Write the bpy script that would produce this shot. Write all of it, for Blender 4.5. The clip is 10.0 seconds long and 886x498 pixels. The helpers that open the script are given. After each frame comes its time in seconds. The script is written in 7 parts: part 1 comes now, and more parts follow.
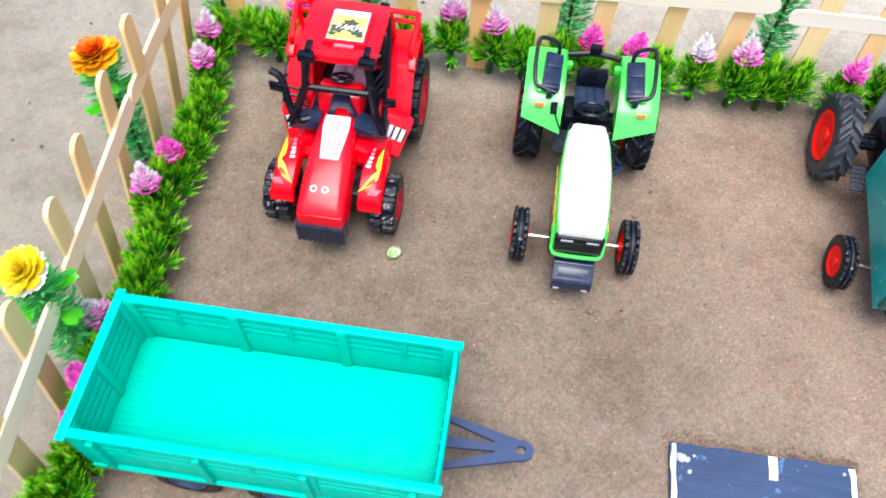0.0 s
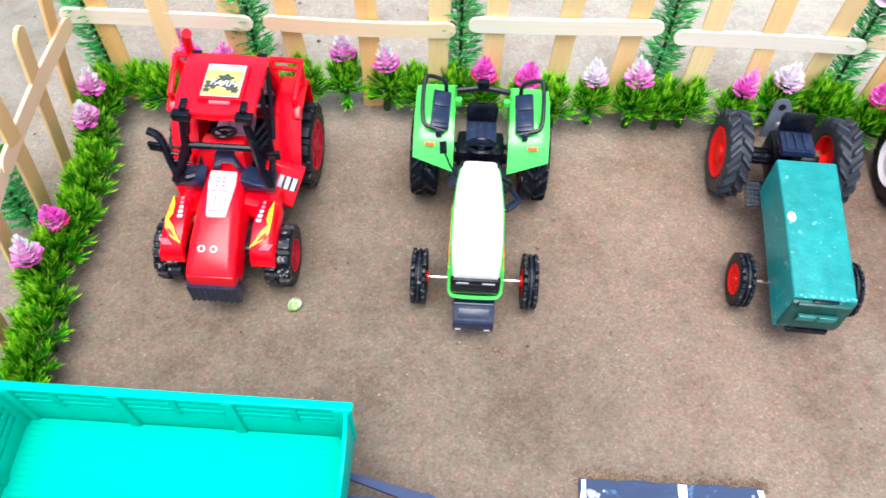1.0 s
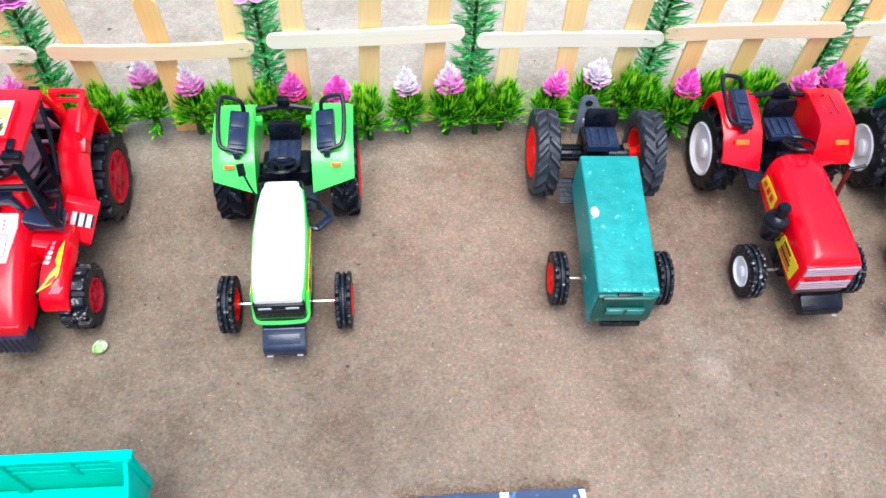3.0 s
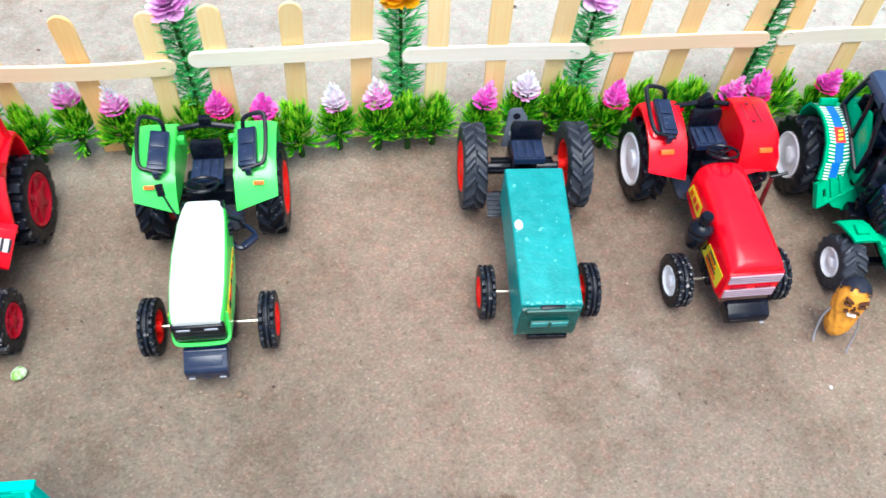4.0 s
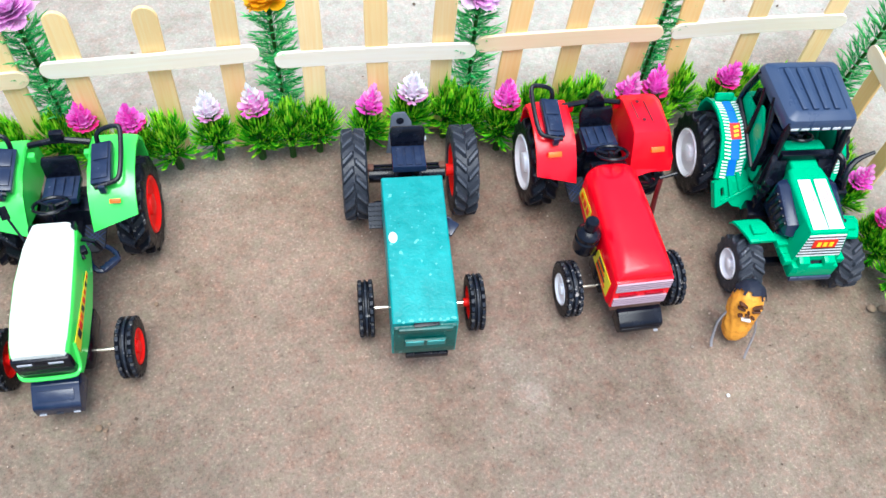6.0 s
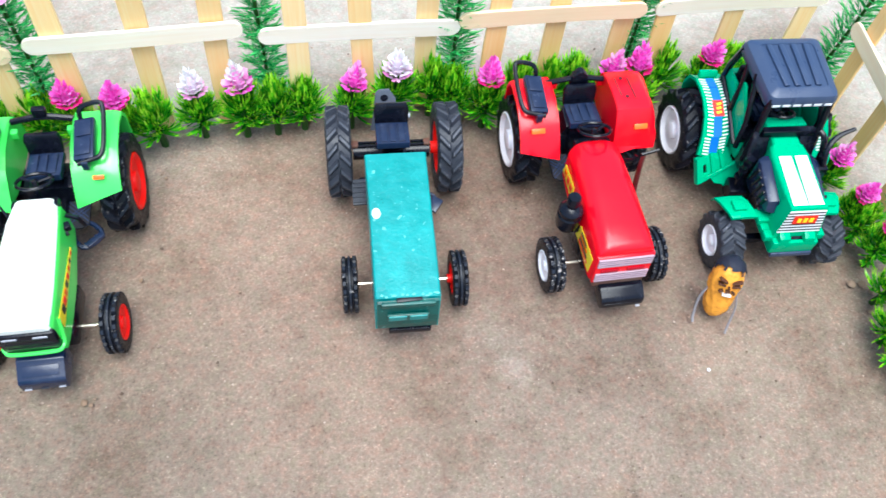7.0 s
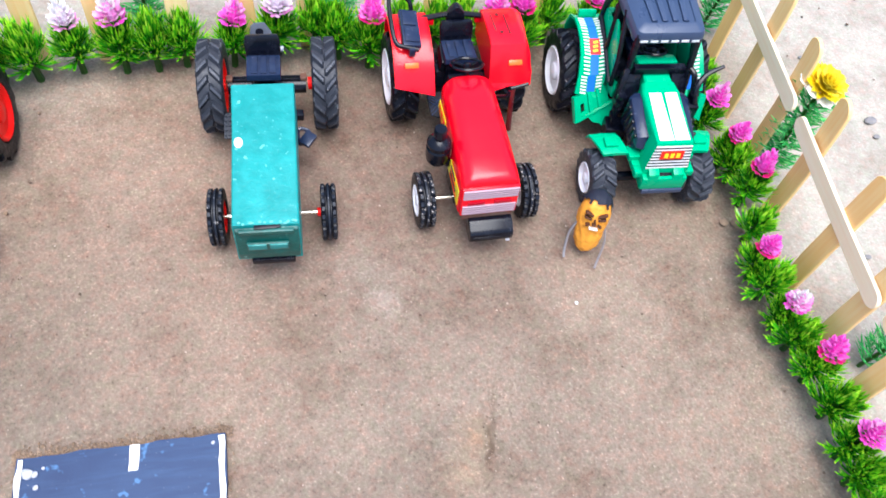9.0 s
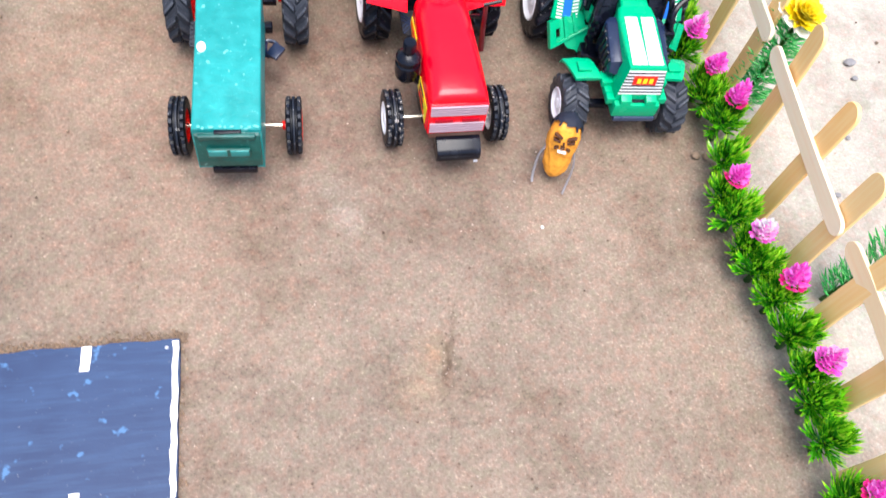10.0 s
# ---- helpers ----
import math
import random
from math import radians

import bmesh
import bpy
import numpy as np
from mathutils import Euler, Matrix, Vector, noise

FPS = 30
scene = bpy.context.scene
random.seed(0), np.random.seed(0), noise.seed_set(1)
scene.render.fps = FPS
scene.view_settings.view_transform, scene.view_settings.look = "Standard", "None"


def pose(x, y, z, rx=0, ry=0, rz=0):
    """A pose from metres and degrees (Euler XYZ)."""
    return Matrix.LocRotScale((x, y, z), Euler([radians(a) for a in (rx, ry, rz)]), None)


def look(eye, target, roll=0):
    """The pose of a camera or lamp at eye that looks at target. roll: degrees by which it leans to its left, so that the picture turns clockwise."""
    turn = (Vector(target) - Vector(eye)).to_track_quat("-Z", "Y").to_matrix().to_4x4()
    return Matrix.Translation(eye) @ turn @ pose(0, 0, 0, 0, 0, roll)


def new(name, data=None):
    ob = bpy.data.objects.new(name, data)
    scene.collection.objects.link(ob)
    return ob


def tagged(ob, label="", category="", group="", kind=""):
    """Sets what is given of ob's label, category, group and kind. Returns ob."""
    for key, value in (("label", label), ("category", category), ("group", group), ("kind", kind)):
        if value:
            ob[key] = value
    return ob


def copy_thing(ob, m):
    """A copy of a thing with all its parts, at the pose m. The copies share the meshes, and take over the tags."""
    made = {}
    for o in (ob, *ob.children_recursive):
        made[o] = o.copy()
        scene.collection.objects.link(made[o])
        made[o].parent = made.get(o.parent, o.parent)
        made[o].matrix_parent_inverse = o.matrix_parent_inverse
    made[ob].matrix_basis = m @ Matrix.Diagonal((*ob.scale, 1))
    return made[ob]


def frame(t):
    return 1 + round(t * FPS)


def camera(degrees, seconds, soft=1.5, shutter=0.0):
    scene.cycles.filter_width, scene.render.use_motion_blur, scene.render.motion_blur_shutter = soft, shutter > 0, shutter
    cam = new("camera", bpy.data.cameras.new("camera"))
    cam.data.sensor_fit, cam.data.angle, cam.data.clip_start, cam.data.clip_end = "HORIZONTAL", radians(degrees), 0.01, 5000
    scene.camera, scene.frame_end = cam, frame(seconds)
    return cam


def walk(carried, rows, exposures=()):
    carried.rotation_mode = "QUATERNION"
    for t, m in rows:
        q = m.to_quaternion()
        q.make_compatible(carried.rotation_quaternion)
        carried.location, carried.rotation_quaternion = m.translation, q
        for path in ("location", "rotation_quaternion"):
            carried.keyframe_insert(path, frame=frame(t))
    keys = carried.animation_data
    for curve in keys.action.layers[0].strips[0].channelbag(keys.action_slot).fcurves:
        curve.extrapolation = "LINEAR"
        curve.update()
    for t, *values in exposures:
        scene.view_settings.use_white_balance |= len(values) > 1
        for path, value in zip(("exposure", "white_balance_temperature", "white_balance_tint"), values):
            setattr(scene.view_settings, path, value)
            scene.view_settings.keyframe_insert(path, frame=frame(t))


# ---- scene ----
cam = camera(58.8, 10.0, 1.5, 0.4)
PATH = [
    (0, (0.032, 0.011, 0.391), (0.024, 1.073, -1.304), 2.0),
    (0.5, (0.05, 0.027, 0.392), (0.082, 1.104, -1.293), 1.5),
    (1, (0.07, 0.032, 0.397), (0.147, 1.109, -1.286), 1.4),
    (1.5, (0.087, 0.035, 0.394), (0.218, 1.114, -1.284), 2.2),
    (2, (0.107, 0.035, 0.393), (0.286, 1.121, -1.277), 2.8),
    (2.5, (0.123, 0.035, 0.392), (0.347, 1.108, -1.281), 3.7),
    (4, (0.165, 0.031, 0.392), (0.479, 1.125, -1.253), 5.0),
    (4.5, (0.189, 0.039, 0.388), (0.526, 1.125, -1.257), 5.4),
    (5, (0.21, 0.039, 0.387), (0.573, 1.141, -1.241), 5.3),
    (5.5, (0.222, 0.041, 0.383), (0.596, 1.133, -1.25), 5.4),
    (6.8, (0.221, 0.035, 0.38), (0.592, 1.071, -1.29), 6.3),
    (7, (0.226, 0.034, 0.381), (0.606, 1.066, -1.29), 6.5),
    (7.5, (0.24, 0.033, 0.379), (0.654, 1.058, -1.288), 7.6),
    (8, (0.248, 0.028, 0.38), (0.682, 1.046, -1.287), 8.3),
    (8.5, (0.262, 0.017, 0.376), (0.707, 1.013, -1.3), 9.4),
    (9, (0.273, -0.001, 0.372), (0.718, 0.969, -1.32), 10.4),
    (9.5, (0.278, -0.015, 0.366), (0.736, 0.934, -1.334), 11.8),
    (10, (0.282, -0.024, 0.356), (0.74, 0.87, -1.374), 14.5),
]
walk(cam, [(t, look(eye, target, roll)) for t, eye, target, roll in PATH], ((0.0, 1.08, 6320, 8), (2.5, 1.08, 6120, 7), (4.0, 1.05, 6020, 3), (5.5, 1.02, 5950, 3), (7.0, 1.12, 5930, 3), (8.5, 1.14, 5930, 8), (10.0, 1.25, 6380, 11)))

# ---- world and light ----
world = bpy.data.worlds.new("overcast_sky")
scene.world = world
world.use_nodes = True
wn = world.node_tree
sky = wn.nodes.new("ShaderNodeTexSky")
sky.sky_type, sky.sun_disc = "NISHITA", False
sky.sun_elevation, sky.sun_rotation = radians(77), radians(186)
sky.air_density, sky.dust_density, sky.ozone_density = 1.0, 4.0, 1.0
wn.links.new(sky.outputs[0], wn.nodes["Background"].inputs[0])
wn.nodes["Background"].inputs[1].default_value = 0.135
sun_data = bpy.data.lights.new("sun", "SUN")
sun_data.energy, sun_data.angle, sun_data.color = 1.65, radians(45), (0.97, 0.985, 1.0)
sun = new("sun", sun_data)
sun.matrix_world = look((0.12, -0.45, 3.0), (0.2, 0.25, 0))


# ---- materials ----
def nodes_of(name):
    m = bpy.data.materials.new(name)
    m.use_nodes = True
    t = m.node_tree
    return m, t, t.nodes["Principled BSDF"]


def node(t, kind, **sets):
    n = t.nodes.new("ShaderNode" + kind)
    for k, v in sets.items():
        n.inputs[k].default_value = v
    return n


def tex_noise(t, scale, detail=3.0, rough=0.55):
    c = t.nodes.new("ShaderNodeTexCoord")
    n = node(t, "TexNoise", Scale=scale, Detail=detail, Roughness=rough)
    t.links.new(c.outputs["Object"], n.inputs["Vector"])
    return n


def ramp(t, src, stops):
    r = t.nodes.new("ShaderNodeValToRGB")
    e = r.color_ramp.elements
    while len(e) < len(stops):
        e.new(0.5)
    for k, (p, c) in zip(e, stops):
        k.position, k.color = p, (*c, 1)
    t.links.new(src, r.inputs[0])
    return r


def mix(t, fac, a, b, mode="MIX"):
    n = t.nodes.new("ShaderNodeMix")
    n.data_type, n.blend_type = "RGBA", mode
    for sock, v in ((n.inputs[0], fac), (n.inputs[6], a), (n.inputs[7], b)):
        if hasattr(v, "is_output"):
            t.links.new(v, sock)
        elif isinstance(v, (int, float)):
            sock.default_value = v
        else:
            sock.default_value = (*v, 1)
    return n.outputs[2]


def bump(t, p, src, strength, dist):
    b = node(t, "Bump", Strength=strength, Distance=dist)
    t.links.new(src, b.inputs["Height"])
    t.links.new(b.outputs[0], p.inputs["Normal"])
    return b


def plastic(name, col, rough=0.35, dust=0.25, dust_col=(0.33, 0.26, 0.2), scale=90.0, spec=0.5):
    """Moulded toy plastic with a little dust and uneven gloss."""
    m, t, p = nodes_of(name)
    big, fine = tex_noise(t, scale, 4.0), tex_noise(t, scale * 9, 3.0)
    mask = ramp(t, big.outputs[0], [(0.48, (0, 0, 0)), (0.8, (dust, dust, dust))])
    specks = ramp(t, fine.outputs[0], [(0.66, (0, 0, 0)), (0.76, (dust, dust, dust))])
    both = mix(t, 1.0, mask.outputs[0], specks.outputs[0], "ADD")
    t.links.new(mix(t, both, col, dust_col), p.inputs["Base Color"])
    rr = ramp(t, big.outputs[0], [(0.3, (rough * 0.8,) * 3), (0.75, (min(1, rough * 1.5),) * 3)])
    t.links.new(rr.outputs[0], p.inputs["Roughness"])
    p.inputs["Specular IOR Level"].default_value = spec
    bump(t, p, fine.outputs[0], 0.12, 0.0004)
    return m


LIME = plastic("lime_plastic", (0.09, 0.75, 0.1), 0.16, 0.04, (0.3, 0.6, 0.25), 90, 0.75)
WHITE = plastic("white_plastic", (0.86, 0.87, 0.8), 0.3, 0.06)
RED = plastic("red_plastic", (0.92, 0.0, 0.013), 0.18, 0.02, (0.5, 0.03, 0.06), 90, 0.42)
RED_DEEP = plastic("deep_red_plastic", (0.48, 0.003, 0.02), 0.35, 0.12, (0.3, 0.1, 0.1), 90, 0.2)
HUB_RED = plastic("hub_red_plastic", (0.88, 0.006, 0.004), 0.4, 0.04, (0.4, 0.1, 0.08), 90, 0.2)


def brushed(name, col, light, fleck, dark):
    """Hand-brushed thick paint: soft blotches, pale flecks and scratches, a few dark chips, lumpy relief."""
    m, t, p = nodes_of(name)
    lumps, fine = tex_noise(t, 130, 4.0, 0.6), tex_noise(t, 520, 3.0, 0.6)
    k = mix(t, ramp(t, lumps.outputs[0], [(0.38, (0,) * 3), (0.66, (0.8,) * 3)]).outputs[0], col, light)
    patches = ramp(t, tex_noise(t, 42, 4).outputs[0], [(0.4, (0.9,) * 3), (0.62, (1.1,) * 3)]).outputs[0]
    k = mix(t, 1.0, k, patches, "MULTIPLY")
    k = mix(t, ramp(t, fine.outputs[0], [(0.66, (0,) * 3), (0.73, (0.5,) * 3)]).outputs[0], k, fleck)
    k = mix(t, ramp(t, tex_noise(t, 210, 2, 0.5).outputs[0], [(0.69, (0,) * 3), (0.72, (0.75,) * 3)]).outputs[0], k, fleck)
    k = mix(t, ramp(t, tex_noise(t, 190, 3, 0.7).outputs[0], [(0.27, (0.8,) * 3), (0.31, (0,) * 3)]).outputs[0], k, dark)
    t.links.new(k, p.inputs["Base Color"])
    t.links.new(ramp(t, lumps.outputs[0], [(0.3, (0.3,) * 3), (0.7, (0.46,) * 3)]).outputs[0], p.inputs["Roughness"])
    bump(t, p, mix(t, 0.35, lumps.outputs[0], fine.outputs[0]), 0.55, 0.0008)
    return m


TEAL = brushed("brushed_teal_paint", (0.006, 0.245, 0.23), (0.012, 0.31, 0.295), (0.16, 0.5, 0.46), (0.002, 0.09, 0.075))
# the bonnet's teal, darkened to hold the shade on the front face
TEAL_SHADED = brushed("shaded_teal_paint", (0.001, 0.062, 0.05), (0.003, 0.11, 0.092), (0.2, 0.48, 0.43), (0.001, 0.02, 0.017))
CHIP = plastic("chipped_teal_paint", (0.12, 0.5, 0.44), 0.6, 0.3)
GREEN = plastic("emerald_plastic", (0.0, 0.39, 0.175), 0.22, 0.03, (0.05, 0.35, 0.18), 90, 0.25)
CYAN = plastic("turquoise_plastic", (0.0, 0.52, 0.385), 0.45, 0.05, (0.0, 0.4, 0.31), 90, 0.1)
BLACK = plastic("black_plastic", (0.003, 0.004, 0.009), 0.2, 0.06, (0.14, 0.16, 0.22), 140, 0.28)
# slate black, with some of the sky's blue sheen put into the colour
SEAT = plastic("sky_tinted_slate_plastic", (0.01, 0.019, 0.05), 0.2, 0.12, (0.12, 0.15, 0.22), 150, 0.5)
BAR = plastic("lilac_grey_plastic", (0.42, 0.3, 0.36), 0.35, 0.2)
MAROON = plastic("maroon_plastic", (0.1, 0.003, 0.008), 0.35, 0.1)
STICK_PINK = plastic("faded_pink_print", (0.8, 0.2, 0.25), 0.4, 0.0)
NAVY = plastic("slate_roof_plastic", (0.03, 0.052, 0.108), 0.3, 0.12, (0.1, 0.13, 0.18), 90, 0.5)
DARKGREY = plastic("dark_grey_plastic", (0.028, 0.032, 0.042), 0.4, 0.25, (0.12, 0.13, 0.15), 120, 0.3)
GREYBLUE = plastic("slate_drawbar_plastic", (0.03, 0.05, 0.125), 0.45, 0.2, (0.12, 0.17, 0.28), 90, 0.3)
SILVER = plastic("grey_plastic", (0.42, 0.43, 0.48), 0.35, 0.2)
RIM_WHITE = plastic("white_rim_plastic", (0.92, 0.92, 0.95), 0.3, 0.06, (0.4, 0.36, 0.36))
ORANGE = plastic("orange_lens", (0.82, 0.12, 0.0), 0.25, 0.0)
YELLOW = plastic("yellow_sticker", (0.9, 0.72, 0.02), 0.4, 0.05)
STICKER = plastic("white_sticker", (0.85, 0.85, 0.86), 0.4, 0.06)
STICK_BLACK = plastic("black_print", (0.015, 0.015, 0.02), 0.5, 0.0)
FADED = plastic("faded_yellow_sticker", (0.72, 0.64, 0.12), 0.35, 0.3, (0.85, 0.82, 0.6), 160)
STICK_GREY = plastic("dark_green_print", (0.05, 0.065, 0.05), 0.5, 0.1)
STICK_RED = plastic("red_print", (0.8, 0.02, 0.01), 0.4, 0.0)
STICK_BLUE = plastic("blue_print", (0.01, 0.16, 0.65), 0.4, 0.0)


def rubber(name, col, mud, cover):
    """Tyre rubber: black and a little shiny, with crisp crumbs of pale dried mud."""
    m, t, p = nodes_of(name)
    lumps, fine = tex_noise(t, 420, 3.0, 0.65), tex_noise(t, 1500, 2.0)
    zone = ramp(t, tex_noise(t, 70, 2.0).outputs[0], [(0.4, (0.25,) * 3), (0.65, (1.0,) * 3)]).outputs[0]
    crumbs_ = ramp(t, lumps.outputs[0], [(cover, (0,) * 3), (cover + 0.05, (0.9,) * 3)]).outputs[0]
    t.links.new(mix(t, mix(t, 1.0, crumbs_, zone, "MULTIPLY"), col, mud), p.inputs["Base Color"])
    t.links.new(ramp(t, lumps.outputs[0], [(0.35, (0.3,) * 3), (0.7, (0.6,) * 3)]).outputs[0], p.inputs["Roughness"])
    p.inputs["Specular IOR Level"].default_value = 0.26
    bump(t, p, fine.outputs[0], 0.2, 0.0004)
    return m


RUBBER = rubber("black_rubber", (0.003, 0.004, 0.008), (0.3, 0.28, 0.27), 0.64)
RUBBER_GREY = rubber("dusty_grey_rubber", (0.03, 0.034, 0.045), (0.17, 0.17, 0.18), 0.64)
LUG = rubber("worn_black_lugs", (0.012, 0.016, 0.026), (0.4, 0.38, 0.37), 0.61)
# the grey tyre rubber with mud, lightened to paint light on the lug tops
LUG_GREY = rubber("lit_grey_lugs", (0.058, 0.064, 0.08), (0.24, 0.24, 0.25), 0.62)
RUBBER_MUDDY = rubber("muddy_black_rubber", (0.003, 0.004, 0.008), (0.4, 0.36, 0.34), 0.6)
LUG_MUDDY = rubber("muddy_lugs", (0.012, 0.016, 0.026), (0.52, 0.48, 0.45), 0.565)
SMOKE = plastic("smoky_clear_plastic", (0.5, 0.34, 0.42), 0.1, 0.1, (0.6, 0.5, 0.55), 200, 0.9)
HITCH = plastic("worn_grey_plastic", (0.075, 0.088, 0.115), 0.4, 0.25, (0.25, 0.26, 0.3), 160, 0.4)
RUST = plastic("rusty_brown_plastic", (0.13, 0.055, 0.035), 0.6, 0.3)

m, t, p = nodes_of("steel_axle")
p.inputs["Base Color"].default_value, p.inputs["Metallic"].default_value = (0.62, 0.58, 0.5, 1), 1.0
t.links.new(ramp(t, tex_noise(t, 300).outputs[0], [(0.3, (0.2,) * 3), (0.8, (0.5,) * 3)]).outputs[0], p.inputs["Roughness"])
STEEL = m


def wood(name, a, b):
    m, t, p = nodes_of(name)
    c, mp, info = t.nodes.new("ShaderNodeTexCoord"), node(t, "Mapping"), t.nodes.new("ShaderNodeObjectInfo")
    mp.inputs["Scale"].default_value = (420, 420, 16)
    off = node(t, "CombineXYZ")
    for k in range(3):
        t.links.new(info.outputs["Random"], off.inputs[k])
    t.links.new(c.outputs["Object"], mp.inputs["Vector"])
    t.links.new(off.outputs[0], mp.inputs["Location"])
    grain = node(t, "TexNoise", Scale=1.0, Detail=5.0, Roughness=0.6)
    t.links.new(mp.outputs[0], grain.inputs["Vector"])
    col = ramp(t, grain.outputs[0], [(0.25, a), (0.7, b)]).outputs[0]
    hue = ramp(t, info.outputs["Random"], [(0.0, (1.0, 1.0, 1.0)), (0.6, (1.0, 0.93, 0.8)), (1.0, (0.99, 0.8, 0.58))]).outputs[0]
    col = mix(t, 1.0, col, hue, "MULTIPLY")
    spots = ramp(t, tex_noise(t, 70, 2).outputs[0], [(0.68, (0, 0, 0)), (0.78, (0.35,) * 3)]).outputs[0]
    t.links.new(mix(t, spots, col, (0.4, 0.24, 0.1)), p.inputs["Base Color"])
    p.inputs["Roughness"].default_value = 0.55
    bump(t, p, grain.outputs[0], 0.2, 0.0005)
    return m


PICKET = wood("ice_cream_stick_wood", (0.95, 0.62, 0.26), (0.97, 0.76, 0.42))
RAIL = wood("pale_stick_wood", (0.95, 0.83, 0.64), (0.98, 0.91, 0.78))


WARM_RAIL = wood("warm_stick_wood", (0.95, 0.74, 0.5), (0.97, 0.84, 0.63))


def leafy(name, a, b, c, rough=0.38, petal_like=False):
    """Thin moulded plastic that lets some light through, each piece in a tone of its own."""
    m, t, p = nodes_of(name)
    g = t.nodes.new("ShaderNodeNewGeometry")
    col = ramp(t, g.outputs["Random Per Island"], [(0.0, a), (0.6, b), (1.0, c)]).outputs[0]
    big = ramp(t, tex_noise(t, 60, 2).outputs[0], [(0.35, (0.75,) * 3), (0.65, (1.1,) * 3)]).outputs[0]
    col = mix(t, 1.0, col, big, "MULTIPLY")
    t.links.new(col, p.inputs["Base Color"])
    p.inputs["Roughness"].default_value = rough
    thin = t.nodes.new("ShaderNodeBsdfTranslucent")
    t.links.new(col, thin.inputs["Color"])
    both = t.nodes.new("ShaderNodeMixShader")
    both.inputs[0].default_value = 0.3 if petal_like else 0.2
    t.links.new(p.outputs[0], both.inputs[1])
    t.links.new(thin.outputs[0], both.inputs[2])
    out = next(n for n in t.nodes if n.type == "OUTPUT_MATERIAL")
    t.links.new(both.outputs[0], out.inputs["Surface"])
    return m


LEAF = leafy("green_plastic_needles", (0.012, 0.16, 0.008), (0.075, 0.52, 0.012), (0.2, 0.76, 0.014), 0.22)
LEAF_TIP = leafy("lime_needle_tips", (0.18, 0.66, 0.01), (0.38, 0.84, 0.02), (0.6, 0.93, 0.06), 0.22)
FERN = leafy("bluish_green_needles", (0.02, 0.36, 0.07), (0.07, 0.6, 0.14), (0.26, 0.87, 0.25), 0.25)
STEM = leafy("dark_green_stem", (0.012, 0.07, 0.008), (0.02, 0.1, 0.01), (0.03, 0.12, 0.012))
MAGENTA = leafy("magenta_petals", (0.96, 0.06, 0.6), (0.97, 0.16, 0.72), (0.98, 0.34, 0.84), 0.35, True)
PINK = leafy("pink_petals", (0.96, 0.3, 0.7), (0.97, 0.46, 0.82), (0.98, 0.64, 0.9), 0.35, True)
PALE = leafy("pale_pink_petals", (0.95, 0.72, 0.9), (0.96, 0.87, 0.94), (0.97, 0.96, 0.96), 0.4, True)
CALYX = leafy("crimson_calyx", (0.9, 0.015, 0.2), (0.92, 0.03, 0.32), (0.94, 0.06, 0.42), 0.4, True)
ROSE = leafy("rose_pink_petals", (0.9, 0.36, 0.78), (0.94, 0.56, 0.88), (0.96, 0.78, 0.94), 0.4, True)
GOLD_PETAL = leafy("golden_petals", (0.9, 0.36, 0.0), (0.93, 0.52, 0.005), (0.95, 0.66, 0.02), 0.45, True)
EMBER_PETAL = leafy("red_orange_petals", (0.82, 0.08, 0.0), (0.88, 0.16, 0.0), (0.92, 0.28, 0.0), 0.45, True)
YELLOW_PETAL = leafy("yellow_petals", (0.88, 0.62, 0.0), (0.9, 0.75, 0.01), (0.93, 0.85, 0.1), 0.45, True)
WHITE_PETAL = leafy("white_petals", (0.94, 0.9, 0.93), (0.96, 0.95, 0.95), (0.97, 0.97, 0.96), 0.45, True)
VIOLET = leafy("violet_petals", (0.3, 0.04, 0.6), (0.45, 0.1, 0.75), (0.6, 0.25, 0.85), 0.45, True)
SCARF = plastic("dark_scarf_cloth", (0.012, 0.015, 0.028), 0.6, 0.3, (0.06, 0.06, 0.09), 260, 0.3)
WIRE = plastic("grey_wire", (0.2, 0.19, 0.2), 0.4, 0.3, (0.4, 0.34, 0.3), 260, 0.4)
BROWN = plastic("dark_brown_paint", (0.075, 0.026, 0.012), 0.5, 0.2, (0.3, 0.14, 0.05), 330, 0.3)
PEANUT = plastic("dyed_peanut_shell", (0.88, 0.37, 0.04), 0.5, 0.85, (0.4, 0.09, 0.01), 330, 0.35)


def spot(t, pos, x, y, r0, r1):
    """1 within r0 of a place on the ground, 0 beyond r1."""
    d = t.nodes.new("ShaderNodeVectorMath")
    d.operation = "DISTANCE"
    t.links.new(pos, d.inputs[0])
    d.inputs[1].default_value = (x, y, 0)
    mr = t.nodes.new("ShaderNodeMapRange")
    for k, v in zip(range(1, 5), (r0, r1, 1.0, 0.0)):
        mr.inputs[k].default_value = v
    t.links.new(d.outputs["Value"], mr.inputs[0])
    return mr.outputs[0]


m, t, p = nodes_of("packed_sandy_soil")
gpos = t.nodes.new("ShaderNodeTexCoord").outputs["Object"]
n_big, n_mid, n_grain, n_fine = tex_noise(t, 7, 5, 0.6), tex_noise(t, 60, 5, 0.65), tex_noise(t, 620, 4, 0.75), tex_noise(t, 1500, 3, 0.7)
col = ramp(t, n_big.outputs[0], [(0.3, (0.168, 0.129, 0.1)), (0.45, (0.218, 0.169, 0.132)), (0.58, (0.232, 0.18, 0.14)), (0.72, (0.25, 0.208, 0.172))]).outputs[0]
sep = t.nodes.new("ShaderNodeSeparateXYZ")
t.links.new(gpos, sep.inputs[0])


